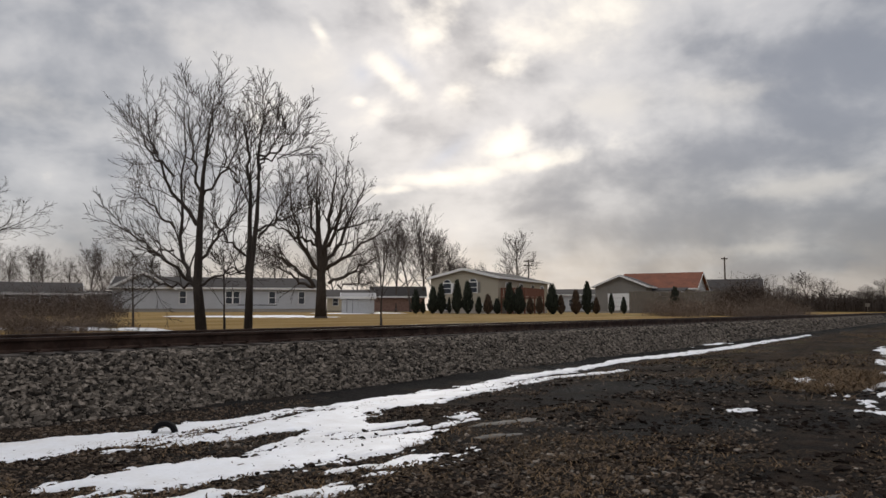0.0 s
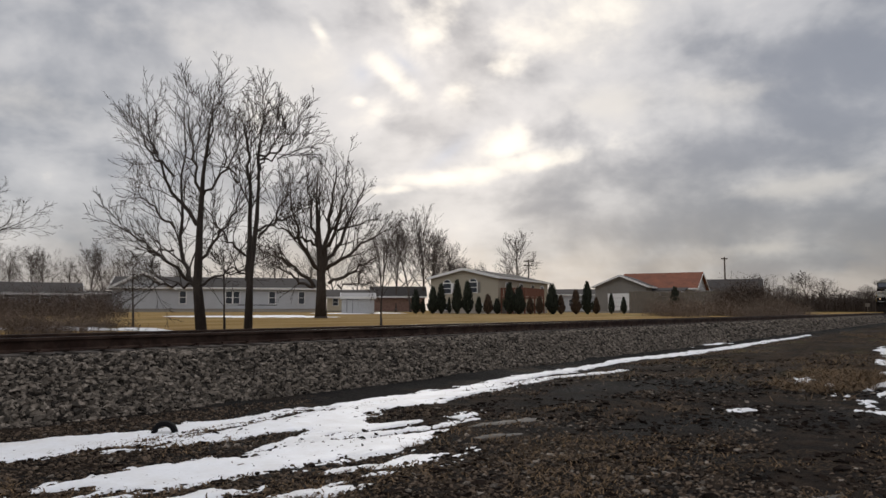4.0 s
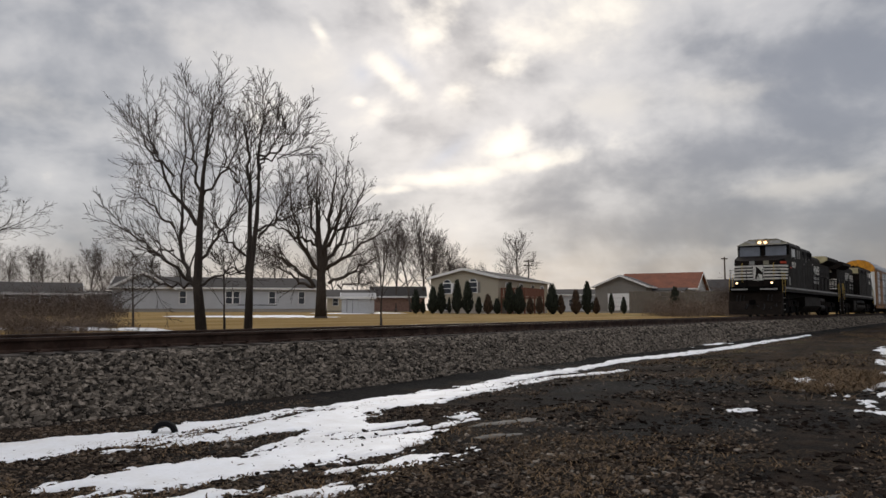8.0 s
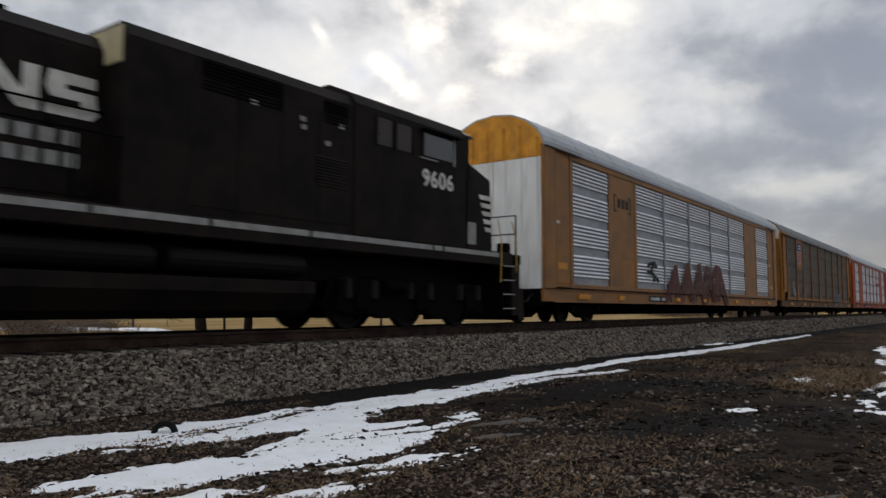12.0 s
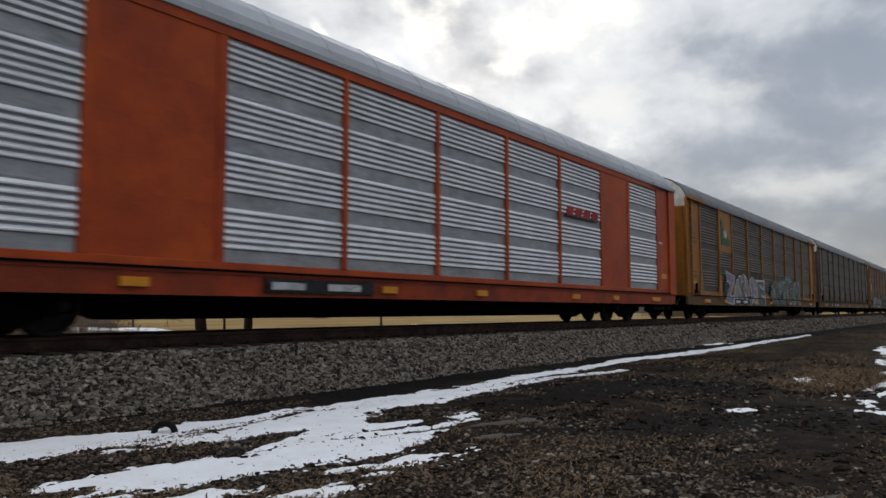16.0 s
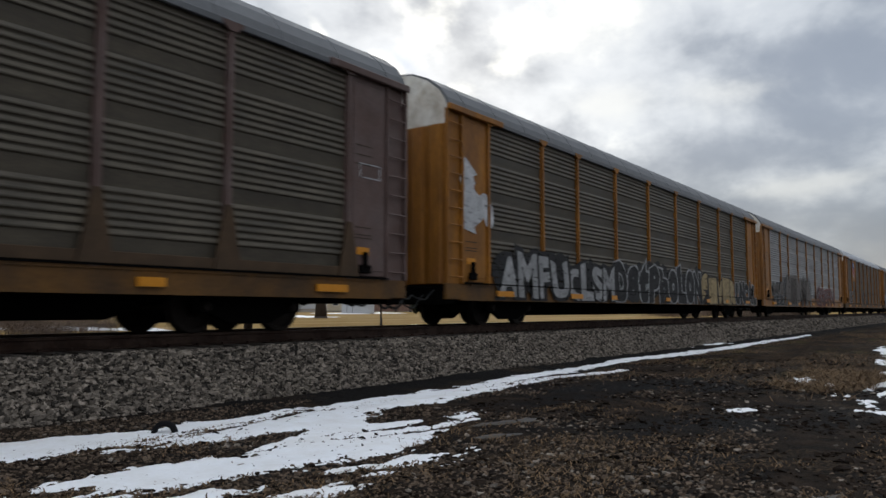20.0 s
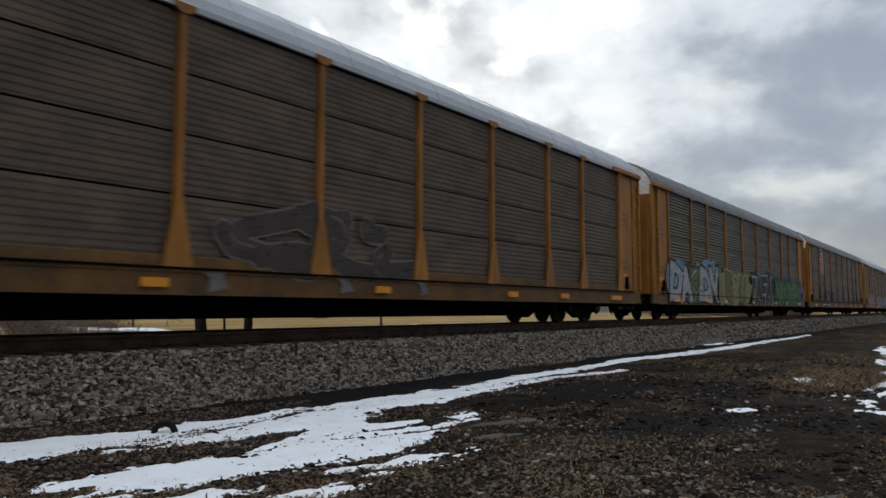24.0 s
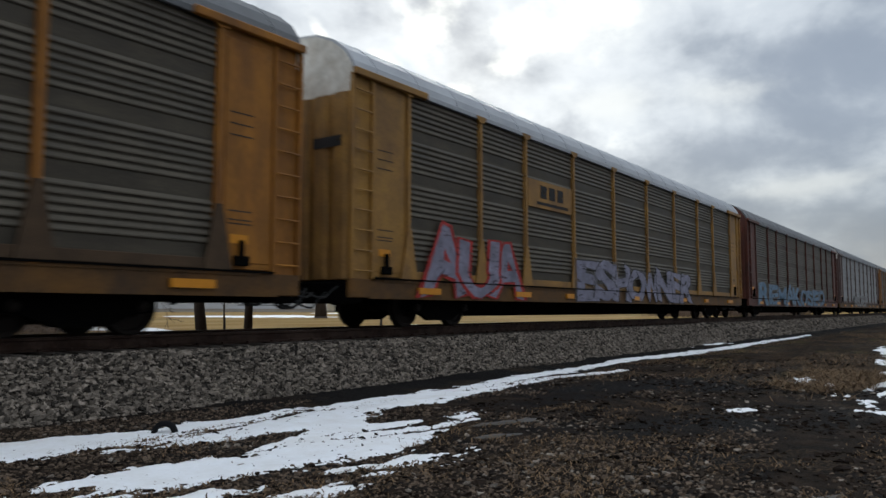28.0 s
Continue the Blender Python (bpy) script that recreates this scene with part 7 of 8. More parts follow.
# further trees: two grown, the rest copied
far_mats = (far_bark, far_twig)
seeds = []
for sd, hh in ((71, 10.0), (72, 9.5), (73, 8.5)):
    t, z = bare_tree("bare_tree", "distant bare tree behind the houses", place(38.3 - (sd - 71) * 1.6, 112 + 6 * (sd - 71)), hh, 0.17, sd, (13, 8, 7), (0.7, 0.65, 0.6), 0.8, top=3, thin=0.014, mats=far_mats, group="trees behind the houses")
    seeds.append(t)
rt = random.Random(77)
spots = [(39.4, 118, 1.1), (37.4, 120, 1.2), (36.6, 122, 1.1), (35.6, 125, 0.65), (34.5, 140, 0.7), (33.8, 150, 0.7), (32.6, 150, 0.75), (40.6, 125, 1.0), (30.2, 170, 1.6), (31.4, 165, 0.75),
         (66, 120, 0.9), (64.6, 116, 1.0), (63.6, 124, 0.95), (62.2, 126, 0.8), (61.0, 118, 1.0), (60.0, 122, 1.05), (59.0, 128, 0.9), (67, 110, 0.9), (57.5, 132, 0.9), (55.5, 130, 0.9),
         (46, 130, 0.95), (44, 135, 1.0), (48.5, 132, 0.9), (42.4, 135, 0.9)]
for i, (b, dist, sc) in enumerate(spots):
    x, y = place(b, dist)
    c = copy_thing(seeds[i % 3], pose(x, y, 0.1, 0, 0, rt.uniform(0, 360)))
    sc *= 1.08 if 33 < b < 42 else (0.78 if b > 54 else 1.0)
    c.scale = (sc * rt.uniform(0.9, 1.1), sc * rt.uniform(0.9, 1.1), sc)
for i in range(12):
    b, dist = 12.6 - i * 0.9 + rt.uniform(-0.1, 0.1), rt.uniform(215, 330)
    x, y = place(b, dist)
    sc = rt.uniform(0.55, 0.85)
    c = copy_thing(seeds[i % 3], pose(x, y, 0.1, 0, 0, rt.uniform(0, 360)))
    c.scale = (sc * 1.6, sc * 1.6, sc)

# dense low woods on the horizon beside the railway
woods = Shape()
rw = random.Random(12)
for i in range(2300):
    x, y = place(13.2 - 9.6 * rw.random(), rw.uniform(190, 320))
    hh = rw.uniform(2.5, 5.5) * (0.75 + 0.35 * math.sin(x * 0.11) + 0.15 * math.sin(y * 0.7))
    lx, ly = rw.gauss(0, 0.5), rw.gauss(0, 0.5)
    woods.tube([(x, y, 0.0), (x + lx * 0.5, y + ly * 0.5, hh * 0.6), (x + lx, y + ly, hh)], [0.09, 0.06, 0.03], 3, False)
    for j in range(6):
        t = rw.uniform(0.2, 0.95)
        q = Vector((x + lx * t, y + ly * t, hh * t))
        woods.tube([q, q + Vector((rw.gauss(0, 0.9), rw.gauss(0, 0.9), rw.uniform(0.3, 1.3)))], [0.05, 0.025], 3, False)
single("far_woods", woods, material("far_woods_bark", (0.055, 0.043, 0.036), 0.95, vary=0.35, grain=0.4, bump=0, island=0.4, gloss=0.05), "low leafless woods along the horizon", "woods", kind="stuff")

# ---- hedge of conical evergreens ----
ever = material("evergreen", (0.022, 0.026, 0.017), 0.9, vary=0.4, grain=5, fine=30, bump=0.8, bump_size=0.05, island=0.45)
brown_ever = material("browned_evergreen", (0.060, 0.038, 0.024), 0.9, vary=0.4, grain=5, fine=30, bump=0.8, bump_size=0.05, island=0.45)


def evergreen(x, y, h, w, seed, mat, label):
    rng = random.Random(seed)
    t = thing("conical_evergreen", label, "shrub", pose(x, y, float(ground_height(np.array(x), np.array(y)))), "row of conical evergreens")
    part("trunk", Shape().tube([(0, 0, -0.1), (0, 0, h * 0.5)], [0.06, 0.03], 6), bark, t)
    s = Shape()
    n = 420
    for i in range(n):
        u = (i + rng.random()) / n
        z = 0.06 + u * h * 0.94
        rr = w * 0.5 * (math.sin(min(1, u * 3.2) * 1.57) * (1 - u) ** 0.62 + 0.03) * rng.uniform(0.65, 1.08)
        a = rng.uniform(0, 6.283)
        c = Vector((math.cos(a) * rr, math.sin(a) * rr, z))
        k = 0.09 * w * rng.uniform(0.7, 1.4)
        up = Vector((math.cos(a) * 0.35, math.sin(a) * 0.35, 1)).normalized()
        side = Vector((-math.sin(a), math.cos(a), 0))
        o = Vector((math.cos(a), math.sin(a), 0)) * k * 0.5
        s.add([c - side * k - up * k, c + side * k - up * k, c + o, c + up * k * 2.4, c - o * 0.8], [(0, 1, 2), (1, 3, 2), (3, 0, 2), (0, 4, 1), (1, 4, 3), (3, 4, 0)])
    part("foliage", s, mat, t)
    return t


HEDGE = [(37.9, 84, 2.6, 1.3, 0), (37.35, 84, 1.5, 0.7, 0), (36.6, 83, 2.9, 1.4, 0), (35.95, 83, 3.3, 1.3, 0), (35.35, 83, 1.8, 0.6, 0), (34.75, 82, 3.7, 1.4, 0), (33.95, 82, 3.5, 1.4, 0), (33.1, 82, 1.8, 0.9, 0),
         (32.4, 82, 2.0, 1.2, 1), (31.7, 82, 1.6, 1.0, 0), (30.75, 81, 3.3, 1.5, 0), (30.05, 81, 2.8, 1.6, 0), (29.2, 81, 1.7, 1.0, 1), (28.5, 81, 1.8, 1.0, 1), (27.55, 82, 3.2, 1.6, 0), (26.9, 82, 2.0, 1.0, 1),
         (25.8, 84, 2.6, 1.3, 1), (24.95, 86, 3.6, 1.5, 0), (24.3, 88, 1.8, 1.0, 1), (23.2, 92, 2.4, 0.9, 0), (22.3, 94, 2.0, 0.9, 0), (18.65, 88, 3.0, 1.5, 0)]
for i, (b, dist, h, w, br) in enumerate(HEDGE):
    x, y = place(b, dist)
    evergreen(x, y, h, w, 100 + i, brown_ever if br else ever, "browned conical evergreen shrub on the lawn" if br else "dark green conical evergreen shrub on the lawn")

# ---- houses ----
white_siding = material("white_siding", (0.49, 0.50, 0.52), 0.7, vary=0.1, grain=1, fine=12, second=(0.42, 0.425, 0.44), second_scale=0.5, second_edge=0.4, bump=0.0)
beige_siding = material("beige_siding", (0.40, 0.355, 0.275), 0.75, vary=0.08, grain=1, fine=12, second=(0.34, 0.30, 0.235), second_scale=0.5, second_edge=0.4)
cream_siding = material("cream_siding", (0.56, 0.50, 0.38), 0.75, vary=0.08, grain=1)
grey_siding = material("grey_siding", (0.20, 0.185, 0.165), 0.8, vary=0.12, grain=1)
brick_wall = material("brown_brick_wall", (0.20, 0.125, 0.10), 0.85, vary=0.25, grain=3)
shingle_dark = material("dark_shingles", (0.052, 0.046, 0.043), 0.9, vary=0.3, grain=2, fine=14)
shingle_red = material("red_brown_shingles", (0.215, 0.082, 0.048), 0.85, vary=0.2, grain=1.5, fine=14, second=(0.15, 0.062, 0.04), second_scale=0.6, second_edge=0.4)
trim_white = material("white_trim", (0.72, 0.71, 0.69), 0.6, vary=0.05)
pane_mat = glass("house_pane", (0.045, 0.05, 0.06))
foundation = material("foundation", (0.33, 0.30, 0.26), 0.9, vary=0.15)
fence_wood = material("fence_wood", (0.155, 0.133, 0.108), 0.9, vary=0.25, grain=2, fine=20, stretch=(3, 3, 0.6))
deck_wood = material("deck_wood", (0.17, 0.075, 0.05), 0.85, vary=0.2, grain=3)


def siding(width, z0, z1, y):
    """Overlapping boards along x, facing -y."""
    s = Shape()
    n = max(2, int((z1 - z0) / 0.2))
    h = (z1 - z0) / n
    for i in range(n):
        a = z0 + i * h
        s.add([(0, y - 0.018, a), (width, y - 0.018, a), (width, y, a + h), (0, y, a + h)], [(0, 1, 2, 3)])
        s.add([(0, y, a), (width, y, a), (width, y - 0.018, a), (0, y - 0.018, a)], [(0, 1, 2, 3)])
    return s


def window(parent, x, z, w, h, y=0.0, arch=False, shutters=None):
    f = Shape()
    for a, b, c, d in ((x - 0.08, x, z - 0.08, z + h + 0.08), (x + w, x + w + 0.08, z - 0.08, z + h + 0.08), (x, x + w, z - 0.08, z), (x, x + w, z + h, z + h + 0.08), (x, x + w, z + h / 2 - 0.03, z + h / 2 + 0.03)):
        f.box(a, b, y - 0.09, y, c, d)
    if arch:
        f.prism([(z + h + 0.08, x - 0.05)] + [(z + h + 0.08 + math.sin(k * math.pi / 10) * w * 0.42, x + w / 2 - math.cos(k * math.pi / 10) * (w / 2 + 0.05)) for k in range(11)], 1, y - 0.06, y - 0.02)
    win = part("window", f, trim_white, parent)
    part("pane", Shape().box(x, x + w, y - 0.05, y - 0.03, z, z + h), pane_mat, win)
    if arch:
        part("pane", Shape().prism([(z + h + 0.12, x + 0.08)] + [(z + h + 0.12 + math.sin(k * math.pi / 10) * w * 0.34, x + w / 2 - math.cos(k * math.pi / 10) * (w / 2 - 0.08)) for k in range(11)], 1, y - 0.075, y - 0.06), pane_mat, win)
    if shutters:
        for a in (x - 0.42, x + w + 0.1):
            part("shutter", Shape().box(a, a + 0.32, y - 0.07, y - 0.02, z - 0.05, z + h + 0.05), shutters, win)
    return win


def house(name, label, x, y, yaw, W, Dp, wall, rise, wall_mat, roof_mat, gable_front, base=0.4, over=0.35, z=None):
    """A single-storey house; its near wall runs from (0, 0) to (W, 0), the rest lies towards +y."""
    z0 = float(ground_height(np.array(x), np.array(y))) if z is None else z
    h = thing(name, label, "house", pose(x, y, z0, 0, 0, yaw))
    part("foundation", Shape().box(0.05, W - 0.05, 0.05, Dp - 0.05, -0.6, base), foundation, h)
    part("wall", siding(W, base, wall, 0.0), wall_mat, h)
    core = Shape().box(0, W, 0.002, Dp, base, wall)
    part("wall", core, wall_mat, h)
    if gable_front:
        part("gable", Shape().prism([(wall, 0.0), (wall, W), (wall + rise, W / 2)], 1, 0.0, 0.12), wall_mat, h)
        part("gable", Shape().prism([(wall, 0.0), (wall, W), (wall + rise, W / 2)], 1, Dp - 0.12, Dp), wall_mat, h)
        k = rise / (W / 2)
        for a, b in ((-over, W / 2), (W + over, W / 2)):
            za = wall - over * k
            lo_, hi = (a, za), (b, wall + rise)
            part("roof", Shape().prism([(lo_[1], lo_[0]), (lo_[1] + 0.16, lo_[0]), (hi[1] + 0.16, hi[0]), (hi[1], hi[0])], 1, -over, Dp + over), roof_mat, h)
            part("rake_board", Shape().prism([(lo_[1] - 0.1, lo_[0]), (lo_[1] + 0.18, lo_[0]), (hi[1] + 0.18, hi[0]), (hi[1] - 0.1, hi[0])], 1, -over - 0.04, -over), trim_white, h)
        part("fascia", Shape().box(W + over, W + over + 0.04, -over, Dp + over, wall - over * k - 0.05, wall - over * k + 0.17), trim_white, h)
    else:
        k = rise / (Dp / 2)
        for sx in (0.0, W - 0.12):
            part("gable", Shape().prism([(0.0, wall), (Dp, wall), (Dp / 2, wall + rise)], 0, sx, sx + 0.12), wall_mat, h)
        for a in (-over, Dp + over):
            za = wall - over * k
            part("roof", Shape().prism([(a, za), (a, za + 0.16), (Dp / 2, wall + rise + 0.16), (Dp / 2, wall + rise)], 0, -over, W + over), roof_mat, h)
            for sx in (-over - 0.04, W + over):
                part("rake_board", Shape().prism([(a, za - 0.1), (a, za + 0.18), (Dp / 2, wall + rise + 0.18), (Dp / 2, wall + rise - 0.1)], 0, sx, sx + 0.04), trim_white, h)
        part("fascia", Shape().box(-over, W + over, -over - 0.04, -over, wall - over * k - 0.06, wall - over * k + 0.16), trim_white, h)
    return h


# long white house behind the trees
wx, wy = place(59.6, 99)
ranch = house("ranch_house", "long white ranch house with dark shingle roof behind the trees", wx, wy, 52.0 - 90, 24.5, 9.0, 3.0, 1.35, white_siding, shingle_dark, False, base=0.4)
for x in (7.7, 13.2, 14.1, 18.5, 22.2):
    window(ranch, x, 1.05, 0.72, 1.5)
part("gable", Shape().prism([(3.0, 0.0), (3.0, 6.8), (4.75, 3.4)], 1, -0.25, 3.5), white_siding, ranch, "white front gable")
for a_, b_ in ((-0.6, 3.4), (7.4, 3.4)):
    part("roof", Shape().prism([(2.7, a_), (2.88, a_), (4.98, b_), (4.8, b_)], 1, -0.6, 3.6), shingle_dark, ranch)
    part("rake_board", Shape().prism([(2.62, a_), (2.9, a_), (5.0, b_), (4.72, b_)], 1, -0.66, -0.6), trim_white, ranch)
part("porch_step", Shape().box(14.6, 19.4, -1.4, -0.1, 0.0, 0.35), foundation, ranch)
part("porch_rail", Shape().box(14.6, 19.4, -1.4, -1.34, 0.8, 0.9), shingle_dark, ranch)

# cream house, shed and brick house
wx, wy = place(44.6, 104)
h = house("cream_house", "small cream house with a dark roof behind the shed", wx, wy, 42.5 - 90, 6.2, 8.0, 2.0, 1.0, cream_siding, shingle_dark, False, base=0.2)
window(h, 0.8, 0.9, 0.7, 0.9)
window(h, 3.2, 0.9, 0.7, 0.9)
shed_grey = material("shed_grey", (0.40, 0.40, 0.40), 0.75, vary=0.1)
shed_roof = material("shed_roof", (0.30, 0.29, 0.28), 0.8, vary=0.15)
wx, wy = place(43.5, 77)
h = house("garden_shed", "pale grey garden shed with double doors on the lawn", wx, wy, 42.3 - 90, 3.3, 2.6, 1.6, 0.4, shed_grey, shed_roof, False, base=0.06, over=0.12)
for x in (0.55, 1.12):
    d = part("door", Shape().box(x, x + 0.54, -0.06, -0.02, 0.08, 1.42, 0.01), shed_grey, h)
    part("door_frame", Shape().box(x - 0.03, x, -0.07, -0.02, 0.06, 1.45).box(x, x + 0.56, -0.07, -0.02, 1.42, 1.48), shingle_dark, h)
wx, wy = place(41.3, 118)
h = house("brick_house", "low brown brick house with a dark roof behind bare trees", wx, wy, 39.5 - 90, 8.4, 7.0, 2.4, 1.5, brick_wall, shingle_dark, False, base=0.1)

# beige house on a raised base, with arched windows and a red-brown deck
bx_, by_ = place(36.75, 90.3)
B_YAW = 34.3 - 90 - 22
b_house = house("beige_house", "beige manufactured house with white trim and arched windows", bx_, by_, B_YAW, 8.6, 21.0, 4.15, 1.0, beige_siding, shingle_dark, True, base=1.2)
window(b_house, 1.7, 2.35, 0.95, 1.15, arch=True, shutters=trim_white)
window(b_house, 5.0, 2.45, 0.95, 1.15, arch=True, shutters=grey_siding)
for x in (1.9, 5.9):
    window(b_house, x, 0.35, 0.7, 0.75)
for yy in (2.6, 8.0, 13.0, 17.5):
    w = part("window", Shape().box(8.6, 8.68, yy - 0.1, yy + 1.1, 2.2, 3.7), trim_white, b_house)
    part("pane", Shape().box(8.68, 8.7, yy, yy + 1.0, 2.3, 3.6), pane_mat, w)
bm = Matrix.Translation((bx_, by_, float(ground_height(np.array(bx_), np.array(by_))))) @ pose(0, 0, 0, 0, 0, B_YAW)
deck = thing("timber_deck", "raised red brown timber deck with railings beside the beige house", "deck", bm @ pose(8.7, 0.4, 0))
part("floor_boards", Shape().box(0, 3.0, 0, 8.0, 1.75, 1.9), deck_wood, deck)
for i in range(5):
    part("post", Shape().box(2.85, 3.0, i * 1.95, i * 1.95 + 0.14, -0.2, 2.9), deck_wood, deck)
    part("post", Shape().box(0.02 + i * 0.7, 0.14 + i * 0.7, 0.0, 0.12, -0.2, 2.9), deck_wood, deck)
part("rail", Shape().box(0, 3.0, -0.02, 0.1, 2.85, 2.95), deck_wood, deck)
part("rail", Shape().box(2.9, 3.02, 0, 8.0, 2.85, 2.95), deck_wood, deck)
for i in range(26):
    part("baluster", Shape().box(2.92, 2.98, 0.15 + i * 0.3, 0.35 + i * 0.3, 1.95, 2.85), deck_wood, deck)
for i in range(10):
    part("baluster", Shape().box(0.15 + i * 0.28, 0.33 + i * 0.28, 0.0, 0.06, 1.95, 2.85), deck_wood, deck)
wx, wy = place(27.2, 128)
h = house("low_house", "low pale house with a white roof edge", wx, wy, 25.6 - 90, 7.5, 8.0, 2.9, 0.9, white_siding, shingle_dark, False, base=0.2)
window(h, 2.0, 1.0, 0.9, 1.1)

# red-roofed house with a gabled garage and a board fence
wx, wy = place(24.35, 117)
h = house("gabled_garage", "grey gabled garage with a white door", wx, wy, 22.6 - 90 - 12, 7.6, 9.0, 4.0, 1.55, grey_siding, shingle_dark, True, base=0.3, over=0.5)
g = part("garage_door", Shape().box(1.9, 5.2, -0.08, -0.02, 0.35, 2.9, 0.01), trim_white, h, "white garage door")
for i in range(3):
    part("door_seam", Shape().box(1.92, 5.18, -0.09, -0.08, 0.95 + i * 0.62, 0.98 + i * 0.62), grey_siding, g)
wx, wy = place(22.5, 124)
h = house("red_roofed_house", "pale house with a red brown shingle roof", wx, wy, 19.6 - 90 - 14, 11.6, 8.0, 3.9, 2.35, white_siding, shingle_red, False, base=0.3, over=0.5)
for x in (0.8, 3.2, 6.0, 8.6):
    window(h, x, 1.9, 1.4, 1.2)
part("porch_roof", Shape().prism([(-2.6, 3.15), (-2.6, 3.4), (0.0, 3.95), (0.0, 3.7)], 0, -0.4, 10.6), shingle_dark, h, "lean-to porch roof")
part("porch_beam", Shape().box(-0.4, 10.6, -2.66, -2.5, 3.0, 3.28), trim_white, h, "white porch beam")
for x in (-0.3, 3.2, 6.8, 10.4):
    part("porch_post", Shape().box(x, x + 0.14, -2.6, -2.46, 0.0, 3.0), trim_white, h)
wx, wy = place(16.4, 136)
h = house("dark_roofed_house", "grey house with a low dark roof behind the fence", wx, wy, 15.4 - 90, 8.6, 9.0, 3.6, 2.1, grey_siding, shingle_dark, False, base=0.3)
fx0, fy0 = place(21.9, 108)
fx1, fy1 = place(14.4, 112)
fence = thing("board_fence", "weathered grey board fence round the yard", "fence")
n = 110
fl = math.hypot(fx1 - fx0, fy1 - fy0)
fa = math.atan2(fy1 - fy0, fx1 - fx0)
plank_me = Shape().box(0.005, fl / n - 0.01, -0.02, 0.02, -0.3, 2.75, 0.008).mesh("board", fence_wood)
rf = random.Random(9)
for i in range(n):
    t = i / n
    o = part("board", plank_me, fence_wood, fence, at=(fx0 + (fx1 - fx0) * t, fy0 + (fy1 - fy0) * t, 0.28 + rf.uniform(-0.04, 0.04)))
    o.rotation_euler[2] = fa
for zz in (0.7, 2.4):
    o = part("fence_rail", Shape().box(0, fl, 0.02, 0.09, zz, zz + 0.1), fence_wood, fence, at=(fx0, fy0, 0.28))
    o.rotation_euler[2] = fa

# grey house at the far end of the lawn, with a parked car
dull_siding = material("dull_grey_siding", (0.21, 0.20, 0.19), 0.85, vary=0.2, grain=1)
wx, wy = place(67.5, 92)
h = house("grey_house", "low grey house half hidden by bare brush", wx, wy, 64.5 - 90, 9.5, 8.0, 2.0, 1.2, dull_siding, shingle_dark, False, base=0.2)
window(h, 2.2, 1.0, 1.0, 1.1)
window(h, 5.6, 1.0, 1.0, 1.1)
wx, wy = place(61.2, 100)
h = house("open_garage", "grey flat roofed garage beside the grey house", wx, wy, 59.9 - 90, 4.2, 6.0, 2.2, 0.3, grey_siding, shingle_dark, False, base=0.1)

# utility poles
pole_wood = material("pole_wood", (0.10, 0.08, 0.065), 0.9, vary=0.3, stretch=(4, 4, 0.5))
for b, dist, hgt, arm in ((15.2, 165, 11.2, 1.3), (29.3, 172, 11.8, 2.4)):
    x, y = place(b, dist)
    p = thing("utility_pole", "wooden utility pole with a crossarm", "pole", pose(x, y, 0.15, 0, 0, b - 90), "utility poles")
    part("shaft", Shape().tube([(0, 0, -0.5), (0, 0, hgt)], [0.2, 0.14], 8), pole_wood, p)
    part("crossarm", Shape().box(-arm / 2, arm / 2, -0.2, -0.06, hgt - 0.5, hgt - 0.28), pole_wood, p)
    if arm > 2:
        part("crossarm", Shape().box(-arm / 2, arm / 2, -0.2, -0.06, hgt - 1.5, hgt - 1.3), pole_wood, p)
    for sx in (-0.4, 0.4):
        part("insulator", Shape().lathe([(hgt - 0.28, 0.06), (hgt - 0.1, 0.05), (hgt - 0.08, 0.0)], (sx * arm, -0.13, 0), 2, 8), trim_white, p)

# ---- brush and weeds ----
brush_mat = material("dry_brush", (0.135, 0.098, 0.072), 0.95, vary=0.35, grain=2, bump=0, island=0.35)
dark_brush = material("dark_brush", (0.085, 0.062, 0.048), 0.95, vary=0.35, grain=2, bump=0, island=0.35)


def tangle(s, rng, x, y, rx, ry, h, n, thick):
    """A clump of crooked stems and side twigs."""
    z0 = float(ground_height(np.array(x), np.array(y)))
    for i in range(n):
        a, rr = rng.uniform(0, 6.283), rng.random() ** 0.6
        px, py = x + math.cos(a) * rr * rx, y + math.sin(a) * rr * ry
        hh = h * rng.uniform(0.35, 1.05) * (1.05 - 0.5 * rr)
        lx, ly = rng.gauss(0, 0.42) * hh, rng.gauss(0, 0.42) * hh
        kx, ky = rng.gauss(0, 0.12) * hh, rng.gauss(0, 0.12) * hh
        pts = [(px, py, z0 - 0.1), (px + lx * 0.25 + kx, py + ly * 0.25 + ky, z0 + hh * 0.4), (px + lx * 0.55 - kx, py + ly * 0.55 - ky, z0 + hh * 0.75), (px + lx, py + ly, z0 + hh)]
        s.tube(pts, [thick, thick * 0.8, thick * 0.6, thick * 0.3], 3, False)
        for j in range(5):
            t = rng.uniform(0.25, 0.95)
            q = Vector(pts[0]).lerp(Vector(pts[3]), t)
            e = q + Vector((rng.gauss(0, 0.3), rng.gauss(0, 0.3), rng.uniform(-0.05, 0.3))) * hh * 0.6
            s.tube([q, e], [thick * 0.6, thick * 0.3], 3, False)


def brush(label, rows, mat, seed):
    """Rows: bearing, distance, half widths, height, stems, thickness."""
    s, rng = Shape(), random.Random(seed)
    for b, dist, rx, ry, h, n, thick in rows:
        tangle(s, rng, *place(b, dist), rx, ry, h, n, thick)
    return single("brush", s, mat, label, "brush", kind="stuff")


